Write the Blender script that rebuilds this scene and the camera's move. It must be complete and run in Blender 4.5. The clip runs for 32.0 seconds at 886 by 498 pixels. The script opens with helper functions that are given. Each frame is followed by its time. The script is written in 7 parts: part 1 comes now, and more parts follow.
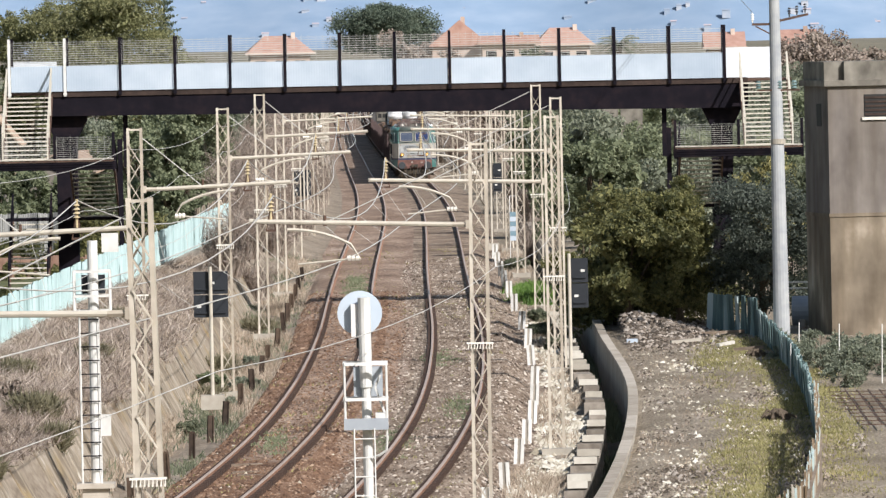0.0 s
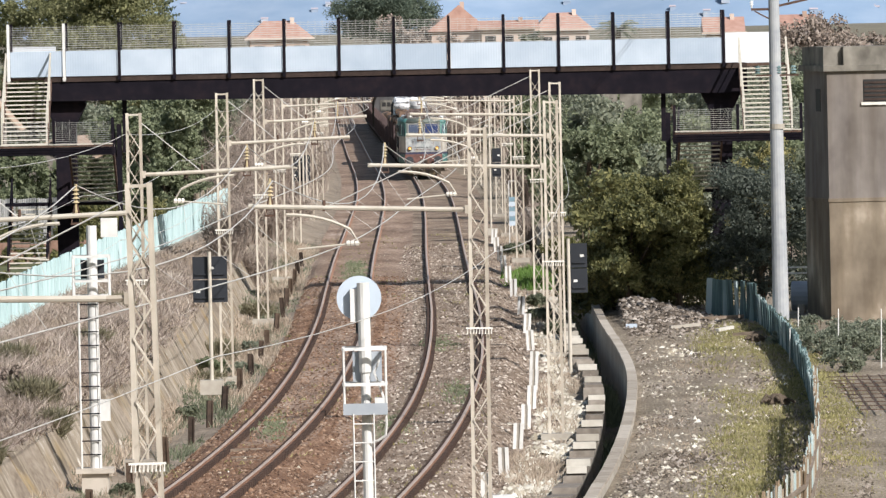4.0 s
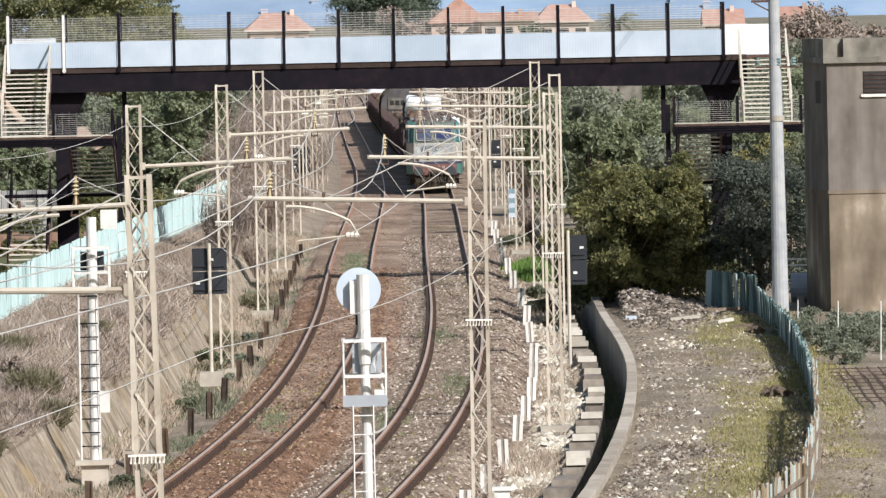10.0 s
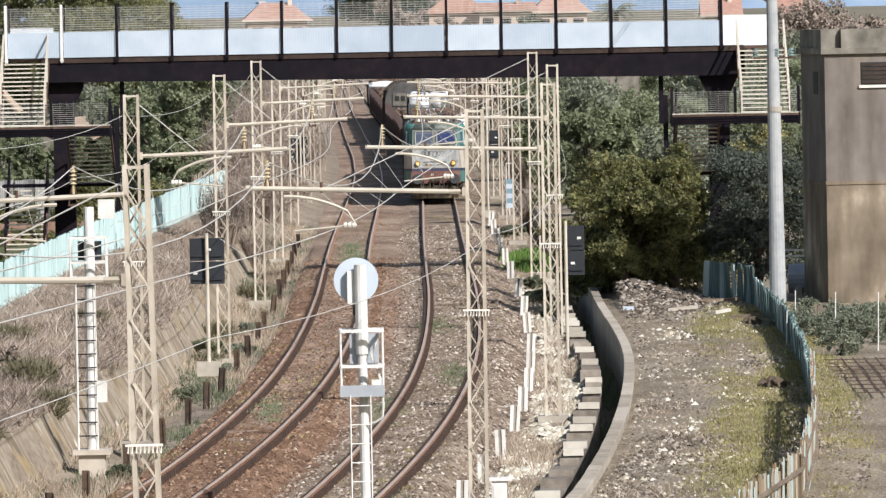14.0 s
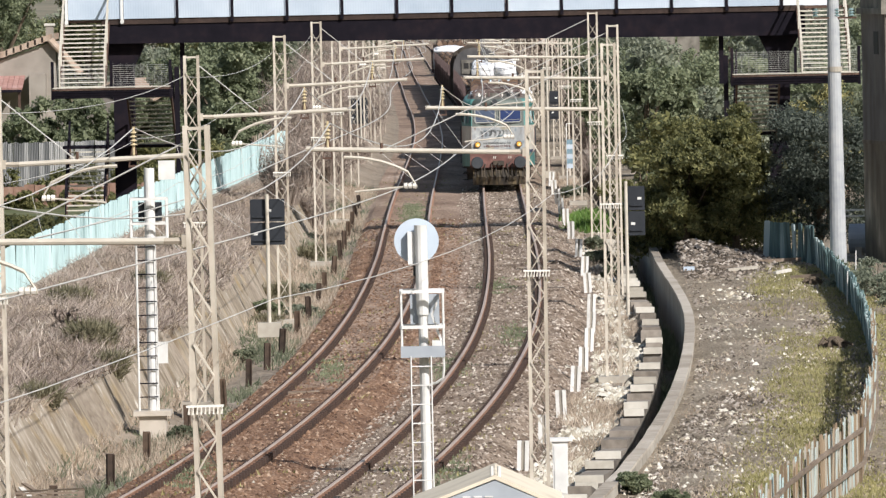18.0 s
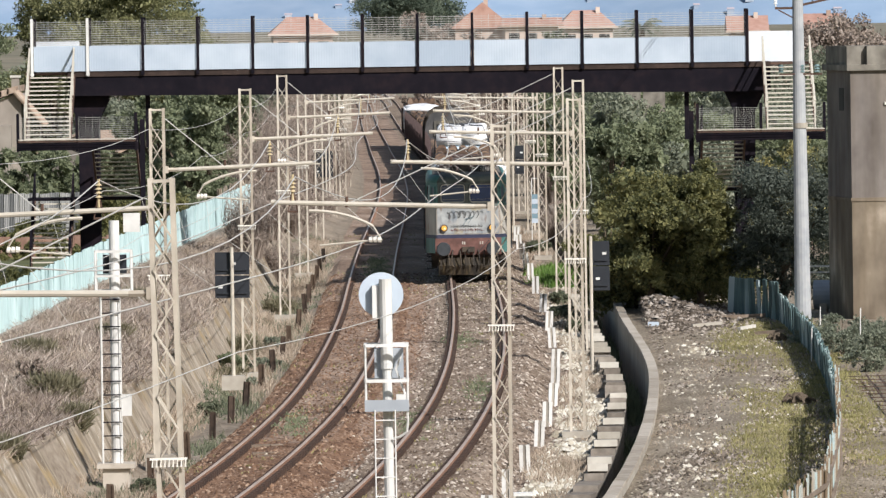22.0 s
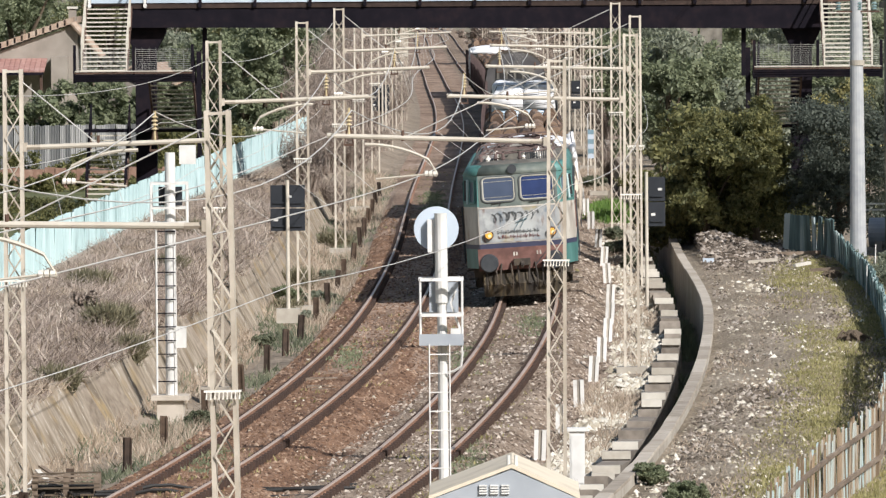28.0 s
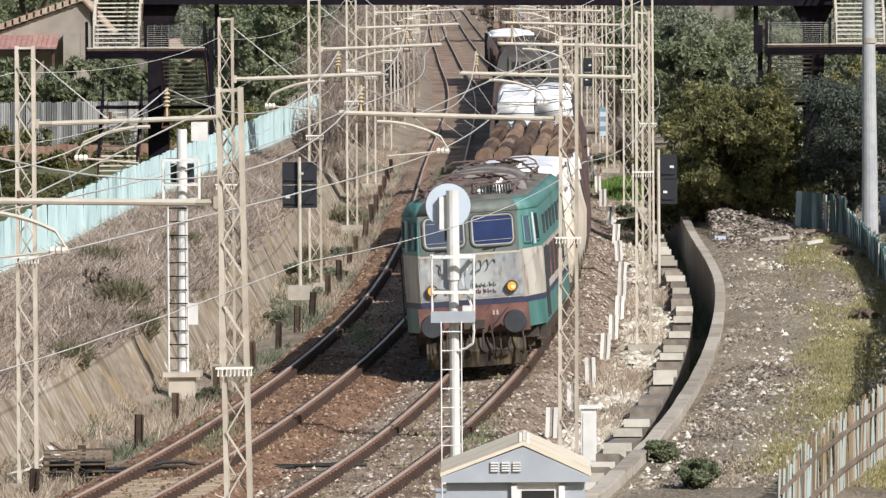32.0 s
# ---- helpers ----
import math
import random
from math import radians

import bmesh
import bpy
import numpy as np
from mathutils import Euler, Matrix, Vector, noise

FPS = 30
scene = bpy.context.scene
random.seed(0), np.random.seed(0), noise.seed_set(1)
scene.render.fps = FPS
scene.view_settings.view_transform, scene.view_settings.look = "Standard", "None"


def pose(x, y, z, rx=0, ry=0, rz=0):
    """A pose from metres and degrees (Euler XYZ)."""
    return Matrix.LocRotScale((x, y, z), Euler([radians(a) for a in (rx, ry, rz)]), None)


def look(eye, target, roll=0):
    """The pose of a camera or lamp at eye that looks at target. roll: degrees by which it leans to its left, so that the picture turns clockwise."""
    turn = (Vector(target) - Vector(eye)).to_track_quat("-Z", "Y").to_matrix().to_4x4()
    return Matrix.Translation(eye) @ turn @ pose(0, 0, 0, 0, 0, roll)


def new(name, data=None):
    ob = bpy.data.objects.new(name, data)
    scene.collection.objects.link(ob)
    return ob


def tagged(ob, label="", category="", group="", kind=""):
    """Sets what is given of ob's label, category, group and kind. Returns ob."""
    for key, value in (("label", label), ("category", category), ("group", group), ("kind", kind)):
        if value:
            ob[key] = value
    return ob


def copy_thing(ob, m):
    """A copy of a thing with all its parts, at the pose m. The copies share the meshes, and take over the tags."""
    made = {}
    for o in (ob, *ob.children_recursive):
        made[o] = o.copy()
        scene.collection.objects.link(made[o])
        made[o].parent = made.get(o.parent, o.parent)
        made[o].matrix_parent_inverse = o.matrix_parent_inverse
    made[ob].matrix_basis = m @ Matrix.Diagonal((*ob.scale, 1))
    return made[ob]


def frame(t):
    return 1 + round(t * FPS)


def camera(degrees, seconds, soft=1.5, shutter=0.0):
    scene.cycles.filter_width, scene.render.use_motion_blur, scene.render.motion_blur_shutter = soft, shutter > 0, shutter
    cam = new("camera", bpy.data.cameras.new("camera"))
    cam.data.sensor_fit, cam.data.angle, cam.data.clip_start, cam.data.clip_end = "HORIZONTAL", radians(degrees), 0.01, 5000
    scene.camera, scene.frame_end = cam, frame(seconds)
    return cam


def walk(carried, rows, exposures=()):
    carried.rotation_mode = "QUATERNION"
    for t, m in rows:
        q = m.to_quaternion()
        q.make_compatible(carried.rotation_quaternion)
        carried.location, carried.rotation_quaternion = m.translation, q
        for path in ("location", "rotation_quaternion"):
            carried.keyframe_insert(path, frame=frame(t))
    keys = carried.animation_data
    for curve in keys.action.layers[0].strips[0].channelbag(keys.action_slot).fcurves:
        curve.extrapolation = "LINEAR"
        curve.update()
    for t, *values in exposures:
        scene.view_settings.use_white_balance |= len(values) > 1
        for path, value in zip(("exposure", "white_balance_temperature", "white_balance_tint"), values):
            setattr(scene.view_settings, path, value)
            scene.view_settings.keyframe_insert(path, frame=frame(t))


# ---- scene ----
# The camera stands still on an overpass above the line and only pans and tilts.
cam = camera(5.610, 32.0, soft=1.35)
EYE = 9.7
ROWS = [  # seconds, yaw, pitch, lean
    (0.0, -0.000, -1.457, 1.20),
    (0.5, -0.028, -1.456, 1.25),
    (1.0, 0.004, -1.453, 1.13),
    (1.5, 0.067, -1.462, 1.08),
    (2.0, 0.098, -1.440, 1.13),
    (2.5, 0.075, -1.437, 1.16),
    (3.0, 0.065, -1.481, 1.14),
    (3.5, 0.030, -1.549, 1.13),
    (5.5, -0.096, -1.555, 1.47),
    (6.0, -0.117, -1.535, 1.47),
    (6.5, -0.113, -1.484, 1.51),
    (7.0, -0.078, -1.481, 1.51),
    (7.5, -0.065, -1.526, 1.30),
    (8.0, -0.074, -1.572, 1.18),
    (8.5, -0.065, -1.601, 1.00),
    (9.0, -0.068, -1.580, 0.96),
    (9.5, -0.055, -1.573, 0.97),
    (10.0, -0.004, -1.604, 1.17),
    (10.5, 0.024, -1.638, 1.13),
    (11.0, -0.001, -1.616, 1.07),
    (11.5, -0.022, -1.571, 1.03),
    (12.0, -0.007, -1.584, 1.05),
    (12.5, 0.002, -1.609, 0.76),
    (13.0, 0.021, -1.618, 0.75),
    (13.5, -0.016, -1.635, 0.94),
    (15.5, 0.079, -1.760, 1.30),
    (16.0, 0.166, -1.769, 1.42),
    (16.5, 0.238, -1.787, 1.46),
    (17.0, 0.298, -1.808, 1.43),
    (17.5, 0.345, -1.845, 1.46),
    (18.0, 0.369, -1.908, 1.18),
    (18.5, 0.405, -1.929, 1.19),
    (19.0, 0.447, -1.906, 1.14),
    (19.5, 0.476, -1.867, 1.31),
    (20.0, 0.427, -1.771, 1.24),
    (20.5, 0.352, -1.677, 1.12),
    (21.0, 0.243, -1.633, 1.05),
    (21.5, 0.171, -1.580, 0.95),
    (22.0, 0.139, -1.569, 0.86),
    (22.5, 0.124, -1.583, 0.82),
    (23.0, 0.134, -1.615, 0.70),
    (23.5, 0.189, -1.631, 0.64),
    (24.0, 0.255, -1.658, 0.66),
    (24.5, 0.289, -1.736, 0.77),
    (25.0, 0.359, -1.826, 0.74),
    (25.5, 0.450, -1.906, 0.69),
    (27.5, 0.543, -2.074, 0.37),
    (28.0, 0.495, -1.981, 0.42),
    (28.5, 0.505, -1.941, 0.44),
    (29.0, 0.500, -1.958, 0.52),
    (29.5, 0.490, -1.984, 0.62),
    (30.0, 0.495, -1.978, 0.72),
    (30.5, 0.525, -2.007, 0.61),
    (31.0, 0.528, -2.075, 0.53),
    (31.5, 0.543, -2.127, 0.52),
    (32.0, 0.571, -2.125, 0.33),
]
walk(cam, [(t, pose(0, 0, EYE, 90 + pitch, 0, yaw) @ pose(0, 0, 0, 0, 0, -lean)) for t, yaw, pitch, lean in ROWS],
     exposures=[(0, .09), (17, .09), (20.5, -.02), (25, .02), (28, .05), (32, -.03)])

# ---- light ----
SUN_EL, SUN_AZ = 36.5, 142.0
world = bpy.data.worlds.new("world")
scene.world = world
world.use_nodes = True
wn = world.node_tree.nodes
sky = wn.new("ShaderNodeTexSky")
sky.sky_type, sky.sun_disc = "NISHITA", False
sky.sun_elevation, sky.sun_rotation = radians(SUN_EL), radians(SUN_AZ)
sky.air_density, sky.dust_density = 1.2, 2.0
world.node_tree.links.new(sky.outputs[0], wn["Background"].inputs[0])
wn["Background"].inputs[1].default_value = 0.086
sun = new("sun", bpy.data.lights.new("sun", "SUN"))
sun.data.energy, sun.data.angle, sun.data.color = 5.7, radians(0.5), (1.0, 0.965, 0.955)
SUN_DIR = Vector((math.sin(radians(SUN_AZ)) * math.cos(radians(SUN_EL)), math.cos(radians(SUN_AZ)) * math.cos(radians(SUN_EL)), math.sin(radians(SUN_EL))))
sun.matrix_world = look(SUN_DIR * 50, (0, 0, 0))


# ---- materials ----
def mat(name, cols, scale=6.0, rough=0.85, metal=0.0, bump=0.25, big=0.15, vary=0.0, island=0.0, stretch=(1, 1, 1), spec=0.4, lo=0.3, hi=0.7, depth=0.03):
    """Two scales of noise through a ramp of colours, with relief; vary: by object, island: by joined piece."""
    m = bpy.data.materials.new(name)
    m.use_nodes = True
    n, l = m.node_tree.nodes, m.node_tree.links
    b = n["Principled BSDF"]
    tc = n.new("ShaderNodeTexCoord")
    mp = n.new("ShaderNodeMapping")
    mp.inputs["Scale"].default_value = stretch
    l.new(tc.outputs["Object"], mp.inputs[0])
    fine, broad = n.new("ShaderNodeTexNoise"), n.new("ShaderNodeTexNoise")
    for tex, s, d in ((fine, scale, 6), (broad, scale * big, 4)):
        tex.inputs["Scale"].default_value, tex.inputs["Detail"].default_value = s, d
        l.new(mp.outputs[0], tex.inputs["Vector"])
    mx = n.new("ShaderNodeMath")
    mx.operation = "MULTIPLY_ADD"
    mx.inputs[1].default_value = 0.55
    l.new(fine.outputs["Fac"], mx.inputs[0])
    hf = n.new("ShaderNodeMath")
    hf.operation = "MULTIPLY"
    hf.inputs[1].default_value = 0.45
    l.new(broad.outputs["Fac"], hf.inputs[0])
    l.new(hf.outputs[0], mx.inputs[2])
    fac = mx.outputs[0]
    if vary or island:
        src = n.new("ShaderNodeObjectInfo").outputs["Random"] if vary else n.new("ShaderNodeNewGeometry").outputs["Random Per Island"]
        ad = n.new("ShaderNodeMath")
        ad.operation = "MULTIPLY_ADD"
        ad.inputs[1].default_value = vary or island
        l.new(src, ad.inputs[0])
        sb = n.new("ShaderNodeMath")
        sb.operation = "SUBTRACT"
        sb.inputs[1].default_value = 0.5 * (vary or island)
        l.new(fac, ad.inputs[2])
        l.new(ad.outputs[0], sb.inputs[0])
        fac = sb.outputs[0]
    rp = n.new("ShaderNodeValToRGB")
    e = rp.color_ramp.elements
    while len(e) < len(cols):
        e.new(0.5)
    for i, c in enumerate(cols):
        e[i].position = lo + (hi - lo) * i / max(1, len(cols) - 1)
        e[i].color = (*c, 1)
    l.new(fac, rp.inputs[0])
    l.new(rp.outputs[0], b.inputs["Base Color"])
    b.inputs["Roughness"].default_value, b.inputs["Metallic"].default_value = rough, metal
    b.inputs["Specular IOR Level"].default_value = spec
    if bump:
        bp = n.new("ShaderNodeBump")
        bp.inputs["Strength"].default_value, bp.inputs["Distance"].default_value = bump, depth
        l.new(fine.outputs["Fac"], bp.inputs["Height"])
        l.new(bp.outputs[0], b.inputs["Normal"])
    return m


def leafy(name, a, b_, c, thru=0.2):
    """Foliage: colour by leaf, some light passing through."""
    m = mat(name, (a, b_, c), scale=1.2, rough=0.55, bump=0, island=0.36, lo=0.25, hi=0.75, spec=0.25)
    n, l = m.node_tree.nodes, m.node_tree.links
    tr, mxs = n.new("ShaderNodeBsdfTranslucent"), n.new("ShaderNodeMixShader")
    col = n["Principled BSDF"].inputs["Base Color"].links[0].from_socket
    l.new(col, tr.inputs["Color"])
    mxs.inputs[0].default_value = thru
    l.new(n["Principled BSDF"].outputs[0], mxs.inputs[1])
    l.new(tr.outputs[0], mxs.inputs[2])
    l.new(mxs.outputs[0], n["Material Output"].inputs["Surface"])
    return m


def streaked(name, cols, run_scale=2.0, dirt=(.74, .71, .66)):
    """Old render: broad blotches with long upright runs of dirt across them."""
    m = mat(name, cols, scale=1.3, bump=.3, big=.4, stretch=(1, 1, .6), lo=.34, hi=.68)
    n, l = m.node_tree.nodes, m.node_tree.links
    tc, mp, run = n.new("ShaderNodeTexCoord"), n.new("ShaderNodeMapping"), n.new("ShaderNodeTexNoise")
    mp.inputs["Scale"].default_value = (run_scale, run_scale, .2)
    l.new(tc.outputs["Object"], mp.inputs[0])
    l.new(mp.outputs[0], run.inputs["Vector"])
    run.inputs["Scale"].default_value, run.inputs["Detail"].default_value = 1.0, 7
    rp = n.new("ShaderNodeValToRGB")
    rp.color_ramp.elements[0].position, rp.color_ramp.elements[0].color = .36, (*dirt, 1)
    rp.color_ramp.elements[1].position, rp.color_ramp.elements[1].color = .60, (1, 1, 1, 1)
    l.new(run.outputs["Fac"], rp.inputs[0])
    mx = n.new("ShaderNodeMix")
    mx.data_type, mx.blend_type = "RGBA", "MULTIPLY"
    mx.inputs["Factor"].default_value = 1.0
    b = n["Principled BSDF"].inputs["Base Color"]
    l.new(b.links[0].from_socket, mx.inputs["A"])
    l.new(rp.outputs[0], mx.inputs["B"])
    l.new(mx.outputs["Result"], b)
    return m


M = {}
M["ballast_brown"] = mat("ballast_brown", ((.07, .035, .018), (.165, .088, .048), (.265, .158, .095), (.41, .29, .20)), scale=20, stretch=(1, .4, 1), bump=1.0, depth=.06, big=.04, lo=.36, hi=.68)
M["ballast_tan"] = mat("ballast_tan", ((.10, .064, .042), (.205, .138, .095), (.31, .228, .168), (.48, .39, .32)), scale=9, stretch=(1, .25, 1), bump=.5, depth=.06, big=.06, lo=.36, hi=.68)
M["ballast_grey"] = mat("ballast_grey", ((.08, .054, .036), (.185, .135, .094), (.30, .232, .17), (.55, .47, .38)), scale=22, stretch=(1, .4, 1), bump=1.0, depth=.06, big=.04, lo=.36, hi=.68)
M["dry_bank"] = mat("dry_bank", ((.12, .09, .068), (.25, .20, .16), (.40, .335, .28), (.56, .495, .43)), scale=9, stretch=(1, .35, 1), bump=1.0, depth=.08, big=.05, lo=.36, hi=.66)
M["gully"] = mat("gully", ((.13, .10, .07), (.24, .195, .145), (.35, .30, .235)), scale=6, stretch=(1, .35, 1), bump=.8, depth=.1)
M["yard"] = mat("yard", ((.10, .08, .052), (.185, .15, .105), (.275, .23, .17), (.44, .39, .32)), scale=14, stretch=(1, .35, 1), bump=1.0, depth=.08, big=.04, lo=.36, hi=.66)
M["field"] = mat("field", ((.05, .065, .022), (.095, .105, .04), (.15, .145, .07)), scale=1.2, bump=.5, depth=.1)
M["far_land"] = mat("far_land", ((.10, .10, .06), (.18, .16, .11), (.26, .22, .16)), scale=.08, bump=0)
M["rail_side"] = mat("rail_side", ((.17, .09, .055), (.28, .155, .10), (.38, .235, .16)), scale=5, rough=.75, bump=.15)
M["rail_head"] = mat("rail_head", ((.36, .26, .20), (.50, .39, .32)), scale=4, rough=.4, bump=0, spec=.5)
M["fastening"] = mat("fastening", ((.03, .02, .016), (.07, .042, .03)), scale=6, rough=.8, bump=0)
M["sleeper"] = mat("sleeper", ((.22, .17, .12), (.34, .27, .19), (.42, .35, .26)), scale=6, bump=.4, vary=.3)
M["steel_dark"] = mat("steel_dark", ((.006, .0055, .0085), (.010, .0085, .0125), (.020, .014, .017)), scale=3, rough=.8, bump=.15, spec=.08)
M["rust"] = mat("rust", ((.04, .024, .018), (.085, .05, .036), (.14, .085, .06)), scale=4, rough=.85, bump=.3)
M["rust_dark"] = mat("rust_dark", ((.018, .011, .009), (.035, .022, .017), (.06, .038, .03)), scale=5, rough=.85, bump=.2)
M["panel"] = mat("panel", ((.34, .41, .49), (.41, .48, .555), (.48, .55, .62)), scale=1.2, rough=.6, bump=.05, vary=.3)
M["panel_bright"] = mat("panel_bright", ((.58, .63, .68), (.68, .72, .76), (.74, .78, .81)), scale=1.2, rough=.55, bump=.05)
M["mesh_wire"] = mat("mesh_wire", ((.36, .36, .34), (.5, .5, .47)), scale=4, rough=.6, bump=0)
M["tread"] = mat("tread", ((.42, .39, .32), (.55, .52, .45)), scale=5, rough=.8, bump=.1, vary=.2)
M["pole"] = mat("pole", ((.33, .285, .225), (.47, .42, .345), (.60, .55, .465)), scale=3, rough=.7, bump=.15, vary=.25)
M["tube"] = mat("tube", ((.42, .38, .31), (.58, .54, .46)), scale=4, rough=.55, bump=.05)
M["wire"] = mat("wire", ((.42, .41, .38), (.60, .59, .56)), scale=3, rough=.5, bump=0)
M["insulator"] = mat("insulator", ((.72, .68, .6), (.82, .79, .72)), scale=8, rough=.3, bump=0)
M["porcelain"] = mat("porcelain", ((.40, .31, .17), (.58, .49, .32)), scale=8, rough=.3, bump=0)
M["white_paint"] = mat("white_paint", ((.50, .495, .465), (.64, .635, .605), (.74, .735, .71)), scale=3, rough=.6, bump=.08, vary=.15)
M["grey_paint"] = mat("grey_paint", ((.28, .31, .34), (.38, .41, .44)), scale=3, rough=.6, bump=.08)
M["signal_black"] = mat("signal_black", ((.010, .013, .018), (.022, .026, .033)), scale=3, rough=.6, bump=.05)
M["concrete"] = mat("concrete", ((.22, .20, .17), (.33, .30, .25), (.43, .40, .34)), scale=3, bump=.35, vary=.25)
M["concrete_white"] = mat("concrete_white", ((.45, .43, .38), (.58, .56, .5), (.68, .66, .6)), scale=4, bump=.3, vary=.2)
M["kerb_end"] = mat("kerb_end", ((.36, .33, .275), (.48, .45, .385), (.58, .55, .48)), scale=4, bump=.3, vary=.5)
M["coping"] = mat("coping", ((.25, .215, .17), (.37, .325, .265), (.47, .425, .36)), scale=3, bump=.35, vary=.3)
M["slab"] = streaked("slab", ((.17, .135, .098), (.27, .225, .168), (.36, .31, .245), (.46, .41, .34)), 2.6, (.66, .62, .56))
M["cyan_sheet"] = mat("cyan_sheet", ((.26, .37, .37), (.42, .57, .57), (.49, .645, .645), (.57, .71, .71)), scale=5, rough=.6, bump=.1, vary=.14, stretch=(1, 1, .25))
M["teal_sheet"] = mat("teal_sheet", ((.05, .085, .085), (.10, .165, .165), (.18, .26, .26), (.34, .41, .41)), scale=4, rough=.65, bump=.15, vary=.5, stretch=(1, 1, .2))
M["plaster"] = streaked("plaster", ((.10, .086, .077), (.15, .132, .12), (.20, .178, .16), (.28, .25, .225)))
M["plaster_tan"] = streaked("plaster_tan", ((.085, .066, .046), (.145, .117, .085), (.215, .176, .13), (.42, .36, .285)))
M["roof_cream"] = mat("roof_cream", ((.45, .39, .29), (.62, .55, .43), (.7, .63, .5)), scale=2, rough=.7, bump=.05)
M["block_grey"] = mat("block_grey", ((.14, .12, .098), (.23, .20, .165), (.33, .295, .25)), scale=5, bump=.35, vary=.3)
M["wood_grey"] = mat("wood_grey", ((.10, .075, .055), (.2, .155, .115), (.3, .25, .2)), scale=5, bump=.3, stretch=(1, .3, 1))
M["pole_concrete"] = mat("pole_concrete", ((.26, .28, .30), (.34, .355, .365), (.41, .415, .41)), scale=4, bump=.15)
M["roof_tile"] = mat("roof_tile", ((.29, .16, .12), (.39, .235, .185), (.46, .31, .255)), scale=1.5, bump=.3, vary=.3)
M["house_wall"] = mat("house_wall", ((.34, .25, .20), (.45, .36, .30), (.54, .46, .40)), scale=.6, bump=.1, vary=.6)
M["bark"] = mat("bark", ((.06, .045, .03), (.13, .1, .07)), scale=6, bump=.6)
M["leaf_dark"] = leafy("leaf_dark", (.068, .082, .044), (.18, .182, .076), (.32, .30, .128), thru=.45)
M["leaf_olive"] = leafy("leaf_olive", (.08, .10, .066), (.165, .185, .12), (.28, .29, .195), thru=.38)
M["leaf_green"] = leafy("leaf_green", (.12, .145, .085), (.205, .235, .14), (.31, .335, .21), thru=.38)
M["leaf_yellow"] = leafy("leaf_yellow", (.12, .115, .05), (.26, .24, .10), (.39, .355, .165))
M["leaf_bright"] = leafy("leaf_bright", (.05, .10, .02), (.11, .2, .04), (.18, .28, .06))
M["brush"] = leafy("brush", (.105, .10, .06), (.19, .175, .11), (.29, .265, .175), thru=.25)
# olive leaf darkened and blued: the crown's shade is in the colour
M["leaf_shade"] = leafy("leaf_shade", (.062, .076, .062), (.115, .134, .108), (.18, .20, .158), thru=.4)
M["leaf_grey"] = leafy("leaf_grey", (.14, .16, .115), (.23, .255, .185), (.335, .35, .265), thru=.38)
M["leaf_pine"] = leafy("leaf_pine", (.06, .085, .065), (.10, .13, .095), (.155, .185, .13), thru=.25)
M["leaf_gold"] = leafy("leaf_gold", (.12, .13, .06), (.215, .22, .105), (.32, .31, .165), thru=.3)
M["old_tile"] = mat("old_tile", ((.20, .14, .105), (.29, .21, .155), (.36, .28, .215), (.43, .36, .295)), scale=2.5, bump=.4, vary=.1)
M["old_plaster"] = mat("old_plaster", ((.17, .15, .125), (.27, .24, .205), (.36, .325, .28)), scale=.8, bump=.25)
M["paling"] = mat("paling", ((.16, .115, .07), (.30, .22, .14), (.42, .40, .34), (.40, .50, .49)), scale=1.6, rough=.75, bump=.25, vary=.75, stretch=(1, 1, .12), lo=.25, hi=.75)
M["paling_grey"] = mat("paling_grey", ((.15, .155, .155), (.27, .275, .27), (.37, .37, .36)), scale=3, bump=.2, vary=.6, stretch=(1, 1, .2))
M["brick_wall"] = mat("brick_wall", ((.15, .085, .06), (.24, .145, .105), (.33, .235, .18)), scale=4, bump=.4)
M["weed_dark"] = leafy("weed_dark", (.05, .036, .026), (.10, .075, .055), (.17, .13, .10), thru=.05)
M["straw"] = leafy("straw", (.22, .165, .115), (.38, .31, .235), (.56, .48, .385))
M["stalk_pale"] = leafy("stalk_pale", (.36, .30, .24), (.52, .45, .375), (.68, .61, .53), thru=.1)
M["twig"] = leafy("twig", (.14, .11, .09), (.29, .235, .195), (.44, .385, .335), thru=.1)
M["glass_blue"] = mat("glass_blue", ((.012, .02, .06), (.03, .05, .14)), scale=2, rough=.12, bump=0, spec=.6)
M["post_brown"] = mat("post_brown", ((.022, .015, .011), (.055, .036, .025), (.11, .075, .05)), scale=6, rough=.85, bump=.3, vary=.3)
M["moss_concrete"] = mat("moss_concrete", ((.05, .046, .038), (.115, .105, .088), (.20, .185, .155), (.30, .28, .24)), scale=2.2, bump=.4, big=.3, stretch=(1, 1, .7))
M["marker_blue"] = mat("marker_blue", ((.12, .20, .25), (.19, .29, .34)), scale=4, rough=.6, bump=0)
M["black"] = mat("black", ((.01, .01, .01), (.025, .024, .022)), scale=4, rough=.7, bump=.1)


# ---- helpers of mesh ----
def part(name, bm, material, parent=None, label=""):
    me = bpy.data.meshes.new(name)
    bm.to_mesh(me)
    bm.free()
    me.materials.append(M[material] if isinstance(material, str) else material)
    ob = new(name, me)
    if parent is not None:
        ob.parent = parent
    if label:
        ob["label"] = label
    return ob


def thing(name, at, label, category, group="", kind="", rz=0.0):
    ob = new(name)
    ob.empty_display_size = 0.2
    ob.matrix_basis = pose(*at, 0, 0, rz)
    return tagged(ob, label, category, group, kind)


